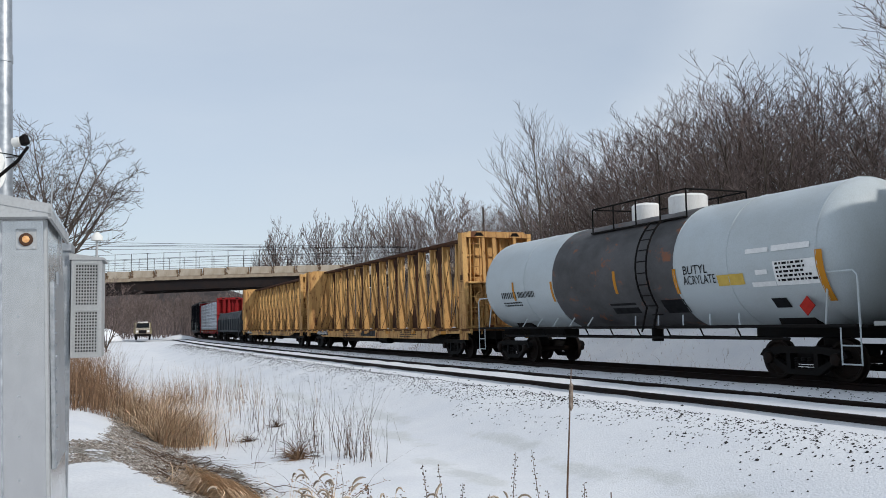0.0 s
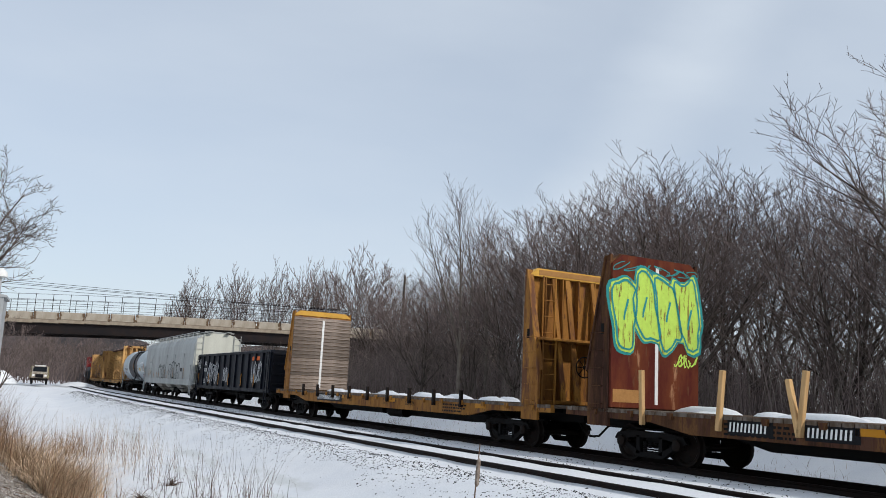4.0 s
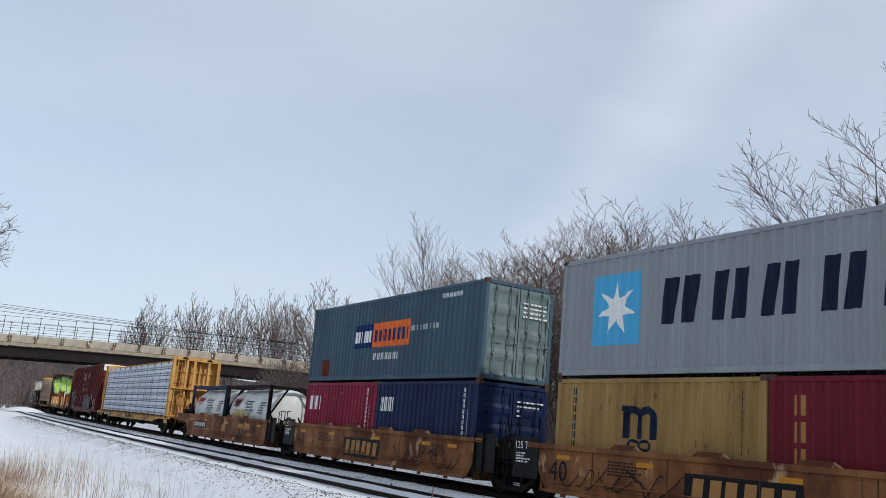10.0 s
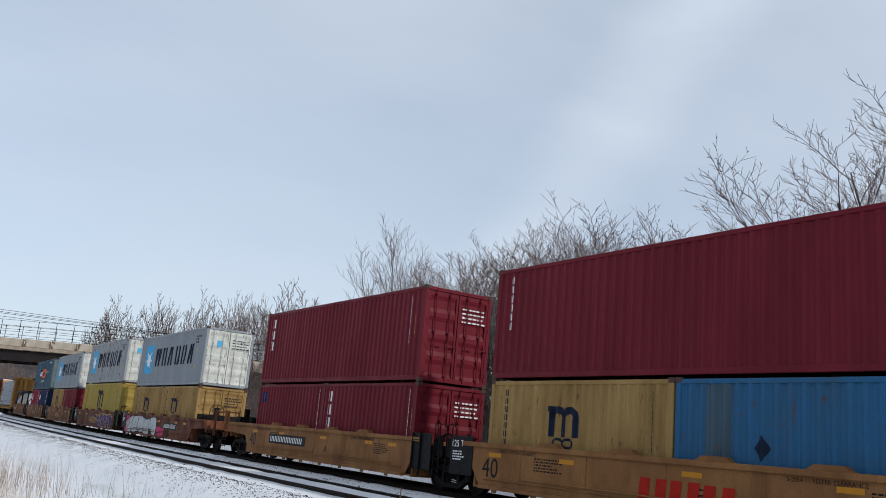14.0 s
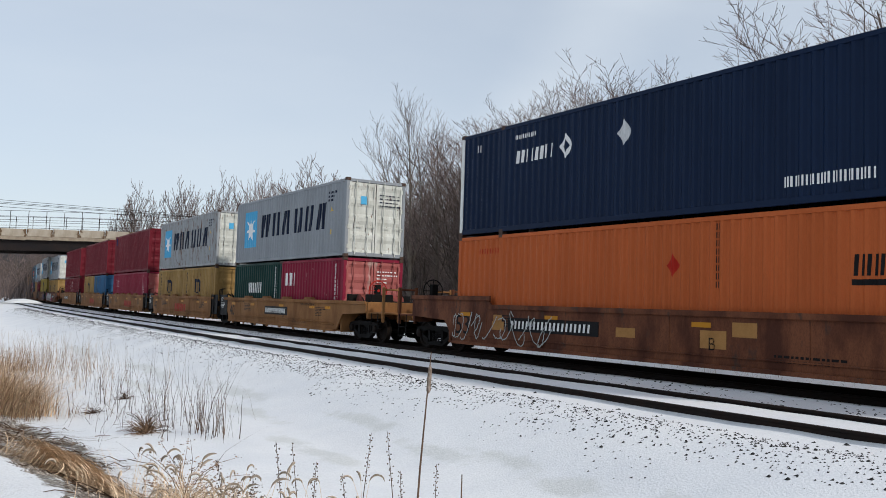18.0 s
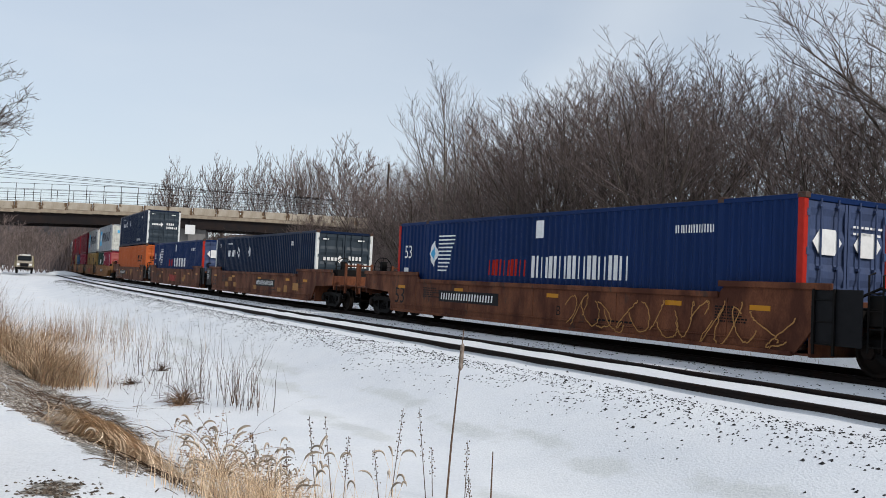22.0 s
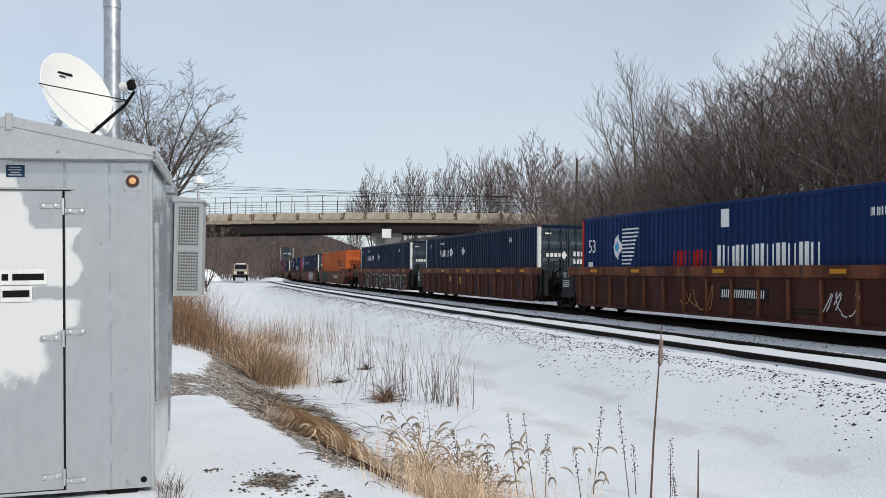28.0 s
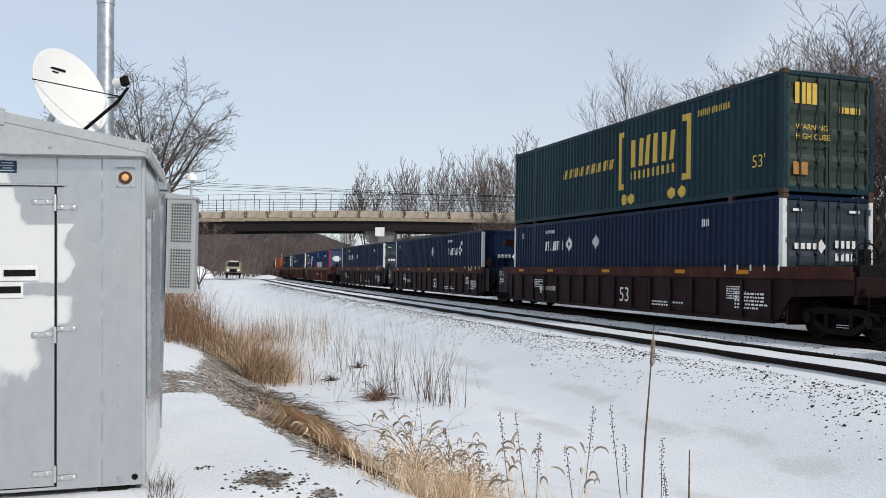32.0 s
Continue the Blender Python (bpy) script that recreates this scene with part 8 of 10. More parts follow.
    sh = words(Shape(), "BUTYL", U(0.692), 0, 2.34, 0.2)
    words(sh, "ACRYLATE", U(0.69), 0, 2.1, 0.2, 0.8)
    sh.v = [(x, math.sqrt((R + 0.014) ** 2 - (z - zc) ** 2), z) for x, y, z in sh.v]
    part("lettering", sh, "letter_black", car)
    curved([rect(U(0.808), U(0.759), 2.02, 2.26)], "letter_yellow", "yellow placard")
    curved([rect(U(0.855), U(0.816), 2.66, 2.76), rect(U(0.92), U(0.86), 2.66, 2.78), rect(U(0.927), U(0.861), 1.95, 2.45), rect(U(0.85), U(0.83), 2.2, 2.3), rect(U(0.86), U(0.82), 1.95, 2.05)], "letter_white")
    curved(small_print(U(0.865), 2.42, 5, 1.0, 0.045, 9), "letter_black", "", 0.02)
    pl = Shape().box(-0.14, 0.14, -0.01, 0.01, -0.14, 0.14)
    part("placard", pl, "red_paint", car, "red diamond placard", pose(U(0.9), 1.3, 1.52, 0, 45, 0))
    couplers(car, half)
    for s in (1, -1):
        bogie(car, s * (half - 2.15), centre)
    ride(car, centre)
    return car


def hopper_car(front, rear, label, group):
    half, centre = (rear - front) / 2, (rear + front) / 2
    car = thing("covered_hopper", label, "freight car", group)
    hb, top = half - 0.42, 4.75
    def body_ring(x, k=0):
        ys = [(-1.52, 1.25), (-1.58, 2.4), (-1.53, 3.8), (-1.42, 4.14), (-1.1, 4.42), (-0.6, 4.58), (0.6, 4.58), (1.1, 4.42), (1.42, 4.14), (1.53, 3.8), (1.58, 2.4), (1.52, 1.25)]
        return [(x, y, z) for y, z in ys]
    sh = Shape().sweep([body_ring(hb), body_ring(-hb)], False)
    sh.smooth = True
    part("body_side", sh, "hopper_grey", car)
    for e in (1, -1):
        x = e * hb
        up = [p for p in body_ring(x) if p[2] >= 2.3]
        sl = Shape().cap(up, e < 0)
        a, b = (x, -1.58, 2.4), (x, 1.58, 2.4)
        c, d = (x - e * 1.9, 1.4, 1.25), (x - e * 1.9, -1.4, 1.25)
        sl.face(a, b, c, d)
        part("end_sheet", sl, "hopper_sunlit_end", car, "end sheet with sunlight in its pale colour")
        fr = Shape()
        for y in (-1.5, -0.5, 0.5, 1.5):
            fr.box(x - 0.05, x + 0.05, y - 0.05, y + 0.05, 1.2, 2.5)
        fr.box(*sorted((x, x + e * 0.8)), -1.5, 1.5, 1.12, 1.2)
        fr.box(*sorted((x, x + e * 0.1)), -1.5, 1.5, 1.85, 1.95)
        part("end_frame", fr, "hopper_grey", car)
        lx = x + e * 0.06
        ladder(car, lx, 1.25, 1.2, 4.5, "hopper_grey", 0.45, False)
        ladder(car, x - e * 0.3, 1.62, 0.4, 2.4, "hopper_grey", 0.45)
        ladder(car, lx, -1.25, 1.2, 4.5, "hopper_grey", 0.45, False)
    sill = Shape()
    for s in (-1, 1):
        sill.box(-hb, hb, *sorted((s * 1.46, s * 1.62)), 1.02, 1.42, 0.02)
    part("side_sill", sill, "hopper_grey", car)
    n = 4
    for i in range(n):
        w = (2 * hb - 3.8) / n
        x0 = -hb + 1.9 + i * w
        sh = Shape()
        tp, bt = [(x0 + 0.05, 1.42), (x0 + w - 0.05, 1.42)], [(x0 + w / 2 - 0.35, 0.5), (x0 + w / 2 + 0.35, 0.5)]
        q = lambda p, y: (p[0], y, p[1])
        for ya, yb in ((1.42, 0.55),):
            sh.face(q(tp[0], ya), q(tp[1], ya), q(bt[1], yb), q(bt[0], yb))
            sh.face(q(tp[1], -ya), q(tp[0], -ya), q(bt[0], -yb), q(bt[1], -yb))
            sh.face(q(tp[1], ya), q(tp[1], -ya), q(bt[1], -yb), q(bt[1], yb))
            sh.face(q(tp[0], -ya), q(tp[0], ya), q(bt[0], yb), q(bt[0], -yb))
        part("hopper_bay", sh, "hopper_lit_grime", car, "dirty sloping hopper bay")
        gt = Shape().box(x0 + w / 2 - 0.42, x0 + w / 2 + 0.42, -0.6, 0.6, 0.38, 0.5, 0.02)
        gt.tube([(x0 + w / 2 - 0.3, 0.7, 0.44), (x0 + w / 2 - 0.3, 0.95, 0.44)], 0.05, 8)
        part("outlet_gate", gt, "black_steel", car)
    rw = Shape().box(-hb - 0.4, hb + 0.4, -0.75, -0.45, 4.66, 4.7).box(-hb - 0.4, hb + 0.4, 0.45, 0.75, 4.66, 4.7).box(-hb, hb, -0.3, 0.3, 4.56, 4.68, 0.02)
    for i in range(15):
        x = -hb + i * 2 * hb / 14
        rw.box(x - 0.03, x + 0.03, -1.0, 1.0, 4.6, 4.67) if i % 2 == 0 else rw.box(x - 0.03, x + 0.03, -0.75, 0.75, 4.5, 4.67)
    part("roof_walk", rw, "hopper_grey", car)
    rl = Shape().tube([(-hb, 1.38, 4.62), (hb, 1.38, 4.62)], 0.03, 6)
    for i in range(14):
        x = -hb + 0.4 + i * (2 * hb - 0.8) / 13
        rl.prism([(x - 0.03, 4.1), (x + 0.03, 4.1), (x + 0.03, 4.64), (x - 0.03, 4.64)], "y", 1.36, 1.4)
    part("running_rail", rl, "hopper_grey", car)
    y = [(-60.0, 1.565), (60.0, 1.565)]
    U = lambda u: half - 2 * half * u
    mark("number_patch", [rect(U(0.168), U(0.118), 1.68, 2.95)], [(a, b - 0.006) for a, b in y], "hopper_patch", car)
    mark("lettering", glyphs(4, U(0.124), 2.55, 0.22, 0.15, 0.05, 0, 3, 0.3) + glyphs(6, U(0.127), 2.16, 0.22, 0.13, 0.04, 0, 4, 0.3), y, "letter_black", car)
    mark("reflector", [rect(U(u) - 0.06, U(u) + 0.06, 1.5, z) for u, z in ((0.108, 2.4), (0.236, 2.1), (0.3, 1.95), (0.35, 1.9), (0.47, 2.1), (0.53, 2.0), (0.64, 2.2), (0.83, 2.6))], y, "patch_tan", car)
    part("sprayed_line", outlined(12, U(0.485), U(0.385), 1.42, 2.45, 1.585, 3, 0.0, 0.06), "letter_black", car, "black sprayed outlines")
    part("sprayed_line", scrawl(14, U(0.385), U(0.345), 2.2, 2.55, 1.585, 2, 0.035), "letter_black", car)
    part("sprayed_line", outlined(13, U(0.755), U(0.565), 1.35, 2.6, 1.585, 4, 0.0, 0.075), "letter_black", car, "black sprayed outlines")
    mark("small_plate", [rect(U(0.803), U(0.77), 1.95, 2.3), rect(U(0.93), U(0.915), 1.12, 1.4)], y, "black_paint", car)
    lettered("LD LMT 218800 LBS", U(0.127), 1.57, 1.86, 0.075, "letter_black", car)
    lettered("LT WT  66200 LBS", U(0.127), 1.57, 1.74, 0.075, "letter_black", car)
    seam = Shape().box(-0.008, 0.008, 1.525, 1.584, 1.42, 3.2).mesh("plate_seam", "hopper_grey")
    for k in range(1, 6):
        part("plate_seam", seam, "", car, at=pose(-hb + 2 * hb * k / 6, 0, 0))
    couplers(car, half)
    for s in (1, -1):
        bogie(car, s * (half - 2.4), centre)
    brake_rigging(car, half)
    ride(car, centre)
    return car


def gondola(front, rear, label, group, paint="gondola_black", top=3.05, tarp=False):
    half, centre = (rear - front) / 2, (rear + front) / 2
    car = thing("gondola_car", label, "freight car", group)
    hb = half - 0.25
    for s in (1, -1):
        part("side_wall", Shape().box(-hb, hb, *sorted((s * 1.36, s * 1.41)), 1.0, top - 0.12), paint, car)
        part("top_chord", Shape().box(-hb, hb, *sorted((s * 1.34, s * 1.5)), top - 0.14, top, 0.02), paint, car)
        part("bottom_chord", Shape().box(-hb, hb, *sorted((s * 1.36, s * 1.47)), 0.92, 1.1, 0.02), paint, car)
        n = 12
        me = Shape().prism([(-0.1, 1.1), (0.1, 1.1), (0.08, top - 0.14), (-0.08, top - 0.14)], "y", *sorted((s * 1.41, s * 1.5))).mesh("rib", paint)
        for i in range(n + 1):
            part("rib", me, "", car, at=pose(-hb + 0.2 + (2 * hb - 0.4) * i / n, 0, 0))
    for e in (1, -1):
        sh = Shape().box(*sorted((e * hb, e * (hb - 0.05))), -1.36, 1.36, 1.0, top)
        for z in (1.3, 1.8, 2.3, 2.8):
            sh.box(*sorted((e * hb, e * (hb + 0.08))), -1.36, 1.36, z, z + 0.12, 0.02)
        part("end_wall", sh, paint, car)
        ladder(car, e * (hb - 0.35), 1.55, 0.4, top - 0.1, paint)
    part("floor", Shape().box(-hb, hb, -1.36, 1.36, 0.95, 1.05).box(-hb, hb, -0.35, 0.35, 0.6, 0.95), "black_steel", car)
    if tarp:
        part("cover", Shape().prism([(-1.5, top), (1.5, top), (1.3, top + 0.5), (0, top + 0.75), (-1.3, top + 0.5)], "x", -hb + 0.1, hb - 0.1), paint, car)
    y = 1.412
    if not tarp:
        mark("lettering", glyphs(4, hb - 1.3, 2.35, 0.24, 0.17, 0.06, 0, 3, 0.3) + glyphs(6, hb - 1.3, 1.95, 0.24, 0.15, 0.05, 0, 4, 0.3) + small_print(hb - 1.3, 1.5, 3, 0.8, 0.05, 4), flat(y), "letter_white", car)
        part("sprayed_line", scrawl(21, hb - 5.6, hb - 2.9, 1.2, 2.6, 1.505, 4, 0.07), "spray_silver", car, "silver sprayed lines")
        part("sprayed_line", scrawl(22, hb - 1.0, hb - 0.3, 2.0, 2.8, 1.505, 2, 0.05), "spray_silver", car)
        part("sprayed_line", scrawl(23, hb - 8.0, hb - 6.9, 1.3, 2.3, 1.505, 3, 0.05), "spray_silver", car)
        part("sprayed_line", scrawl(24, -hb + 1.5, -hb + 3.2, 1.3, 2.6, 1.505, 3, 0.05), "spray_silver", car)
        mark("emblem", [rect(-hb + 2.2, -hb + 3.6, 2.55, 2.75)], flat(y), "letter_orange", car)
        mark("reflector", [rect(x - 0.05, x + 0.05, 1.2, 1.85) for x in (hb - 0.6, hb - 3.4, hb - 5.9, hb - 8.2, hb - 11, hb - 13.5)], flat(1.505), "reflector", car)
    couplers(car, half)
    for s in (1, -1):
        bogie(car, s * (half - 2.2), centre)
    brake_rigging(car, half)
    ride(car, centre)
    return car


def box_car(front, rear, label, group, paint="boxcar_red", top=4.98):
    half, centre = (rear - front) / 2, (rear + front) / 2
    car = thing("box_car", label, "freight car", group)
    hb = half - 0.35
    doors = (half * 2 * 0.08, -half * 2 * 0.18)
    for s in (1, -1):
        part("side_wall", Shape().box(-hb, hb, *sorted((s * 1.38, s * 1.43)), 1.05, top - 0.1), paint, car)
        part("side_sill", Shape().prism([(-hb, 0.98), (-hb + 2.5, 0.92), (-hb + 3.4, 0.72), (hb - 3.4, 0.72), (hb - 2.5, 0.92), (hb, 0.98), (hb, 1.12), (-hb, 1.12)], "y", *sorted((s * 1.36, s * 1.46))), paint, car)
        part("eave", Shape().box(-hb, hb, *sorted((s * 1.34, s * 1.48)), top - 0.14, top - 0.04, 0.02), paint, car)
        me = Shape().prism([(-0.07, 1.12), (0.07, 1.12), (0.06, top - 0.14), (-0.06, top - 0.14)], "y", *sorted((s * 1.43, s * 1.5))).mesh("post", paint)
        n = 17
        for i in range(n + 1):
            x = -hb + 0.15 + (2 * hb - 0.3) * i / n
            if not (doors[1] - 0.2 < x < doors[0] + 0.2):
                part("post", me, "", car, at=pose(x, 0, 0))
    w = (doors[0] - doors[1]) / 2
    for i in (0, 1):
        x1 = doors[0] - i * w
        d = part("door", Shape().box(x1 - w + 0.02, x1 - 0.02, 1.43, 1.5, 1.12, top - 0.2, 0.015), paint, car, "sliding plug door")
        rods = Shape()
        for q in (0.12, 0.38, 0.62, 0.88):
            rods.tube([(x1 - w * q, 1.525, 1.15), (x1 - w * q, 1.525, top - 0.3)], 0.022, 6)
        rods.box(x1 - w * 0.7, x1 - w * 0.3, 1.5, 1.56, 1.75, 1.85)
        part("lock_rods", rods, paint, d)
        mark("stencil", small_print(x1 - 0.4, 4.15, 4, 1.0, 0.055, i + 3) + small_print(x1 - 0.4, 2.9, 3, 0.8, 0.05, i + 6), flat(1.501), "letter_white", car)
    part("door_track", Shape().box(doors[1] - 1.5, doors[0] + 1.5, 1.46, 1.56, 1.02, 1.1, 0.01).box(doors[1] - 1.5, doors[0] + 1.5, 1.46, 1.54, top - 0.26, top - 0.2, 0.01), paint, car)
    part("roof", Shape().prism([(-1.46, top - 0.06), (1.46, top - 0.06), (0.9, top + 0.04), (-0.9, top + 0.04)], "x", -hb, hb), "roof_brown", car)
    for e in (1, -1):
        sh = Shape().box(*sorted((e * hb, e * (hb - 0.04))), -1.4, 1.4, 1.05, top - 0.06)
        z = 1.2
        while z < top - 1.0:
            part("end_rib", Shape().prism([(e * hb, z), (e * (hb + 0.09), z + 0.1), (e * (hb + 0.09), z + 0.24), (e * hb, z + 0.34)], "y", -1.32, 1.32), paint, car)
            z += 0.42
        part("end_wall", sh, paint, car, "corrugated steel end")
        part("height_board", Shape().box(*sorted((e * (hb + 0.005), e * (hb + 0.02))), -1.4, 1.4, top - 0.62, top - 0.08), "white_paint", car, "white painted band")
        ladder(car, e * (hb + 0.14), 1.15, 0.9, 3.0, paint, 0.42, False)
        ladder(car, e * (hb - 0.45), 1.52, 0.45, 2.6, paint)
    lettered("EXCESS HEIGHT CAR", 1.25, -hb - 0.024, top - 0.42, 0.14, "letter_black", car, 0.95, "end")
    hand_wheel(car, -hb - 0.22, -0.4, 1.7, paint)
    U = lambda u: half - 2 * half * u
    y = 1.436
    yr = 1.503
    part("sprayed_shape", bubbles(41, U(0.215), U(0.095), 1.06, 2.5, yr + 0.003, 3, -0.08), "spray_green", car, "dark sprayed shapes")
    part("sprayed_line", outlined(41, U(0.22), U(0.09), 1.0, 2.6, yr + 0.006, 3, 0.0, 0.05), "spray_grey", car, "pale grey sprayed outlines")
    part("sprayed_line", scrawl(41, U(0.2), U(0.11), 1.2, 2.2, yr + 0.012, 3, 0.035), "letter_black", car)
    part("sprayed_shape", bubbles(42, U(0.775), U(0.555), 1.0, 2.1, yr + 0.063, 5, -0.07), "spray_green", car, "dark green sprayed shapes")
    part("sprayed_line", outlined(42, U(0.78), U(0.55), 0.95, 2.2, yr + 0.068, 5, 0.0, 0.045), "spray_grey", car, "pale grey sprayed outlines")
    part("sprayed_line", scrawl(46, U(0.76), U(0.57), 1.0, 2.3, yr + 0.075, 4, 0.03), "spray_grey", car)
    part("sprayed_line", scrawl(43, U(0.88), U(0.84), 1.3, 2.0, yr, 2, 0.04), "spray_silver", car)
    part("sprayed_line", scrawl(44, U(0.50), U(0.46), 2.7, 4.5, yr + 0.01, 1, 0.04), "spray_silver", car)
    mark("lettering", glyphs(4, U(0.03), 2.35, 0.2, 0.14, 0.05, 0, 8, 0.3) + glyphs(6, U(0.03), 2.05, 0.2, 0.12, 0.04, 0, 9, 0.3) + small_print(U(0.76), 2.3, 5, 0.8, 0.05, 3), flat(y), "letter_white", car)
    mark("reflector", [rect(U(0.9) - 0.06, U(0.9) + 0.06, 1.25, 2.0), rect(U(0.88) - 0.3, U(0.88) + 0.2, 1.1, 1.25)], flat(yr), "reflector", car)
    couplers(car, half)
    for s in (1, -1):
        bogie(car, s * (half - 2.3), centre)
    brake_rigging(car, half)
    ride(car, centre)
    return car


def tank_container(front, rear, frame, label, group):
    """A tank in an open steel frame, 20 feet long."""
    L, W, H = rear - front, 2.44, 2.52
    half, w = L / 2, W / 2
    ob = thing("tank_container", label, "container", group)
    fr = Shape()
    for e in (1, -1):
        for s in (1, -1):
            fr.box(*sorted((e * half, e * (half - 0.14))), *sorted((s * w, s * (w - 0.14))), 0, H, 0.012)
        fr.box(*sorted((e * half, e * (half - 0.12))), -w, w, 0.05, 0.2, 0.01).box(*sorted((e * half, e * (half - 0.12))), -w, w, H - 0.15, H - 0.02, 0.01)
        for s in (1, -1):
            fr.tube([(e * (half - 0.06), s * w * 0.95, H * 0.45), (e * (half - 0.06), s * w * 0.3, H - 0.1)], 0.05, 6)
            fr.tube([(e * (half - 0.06), s * w * 0.95, H * 0.55), (e * (half - 0.06), s * w * 0.3, 0.15)], 0.05, 6)
    for s in (1, -1):
        fr.box(-half, half, *sorted((s * w, s * (w - 0.1))), H - 0.12, H - 0.02, 0.01)
        fr.box(-half, half, *sorted((s * w, s * (w - 0.1))), 0.04, 0.16, 0.01)
    part("frame", fr, frame, ob)
    R, zc, n = 1.13, 1.26, 32
    def ring(x, r):
        return [(x, r * math.sin(2 * math.pi * j / n), zc + r * math.cos(2 * math.pi * j / n)) for j in range(n)]
    rs = [ring(-half + 0.2 + 0.35 * (1 - math.cos(a)), max(R * math.sin(a), 0.02)) for a in [math.pi / 2 * i / 6 for i in range(7)]]
    rs += [ring(-x[0][0], max(abs(x[0][2] - zc), 0.02)) for x in rs[::-1]]
    sh = Shape().sweep(rs[::-1])
    sh.smooth = True
    part("tank", sh, "tank_container_white", ob, "white insulated tank")
    b = Shape()
    for x in (-half * 0.62, -half * 0.2, half * 0.2, half * 0.62):
        b.sweep([ring(x + 0.03, R + 0.002), ring(x, R + 0.012), ring(x - 0.03, R + 0.002)])
    b.smooth = True
    part("cladding_band", b, "galvanised", ob)
    part("catwalk", Shape().box(-half * 0.8, half * 0.8, 0.25, 0.75, H - 0.06, H - 0.02), "black_steel", ob)
    part("manhole", Shape().tube([(0, 0, zc + R - 0.05), (0, 0, H - 0.1)], 0.28, 14), "galvanised", ob)
    sh = Shape()
    for p in small_print(half * 0.1, zc + 0.55, 4, 1.2, 0.07, 3) + small_print(-half * 0.5, zc + 0.5, 5, 0.9, 0.06, 5):
        q = [(x, math.sqrt((R + 0.015) ** 2 - (z - zc) ** 2), z) for x, z in p]
        sh.face(*q[::-1])
    part("lettering", sh, "letter_navy", ob)
    sh = Shape()
    for p in glyphs(5, half - 0.75, zc + 0.42, 0.24, 0.19, 0.04, 0, 4, 0.4) + [rect(half - 1.6, half - 0.8, zc + 0.3, zc + 0.35)]:
        sh.face(*[(x, math.sqrt((R + 0.016) ** 2 - (z - zc) ** 2), z) for x, z in p][::-1])
    part("lettering", sh, "letter_red", ob)
    for x, z in ((half * 0.18, zc + 0.5), (half * 0.08, zc + 0.0), (-half * 0.08, zc + 0.0)):
        q = [(x + 0.17, z), (x, z + 0.17), (x - 0.17, z), (x, z - 0.17)]
        part("placard", Shape().face(*[(a, math.sqrt((R + 0.02) ** 2 - (b - zc) ** 2), b) for a, b in q]), "spray_grey", ob)
    ladder(ob, -half - 0.03, -0.8, 0.1, H, "galvanised", 0.4, False)
    return ob, zc, R, half


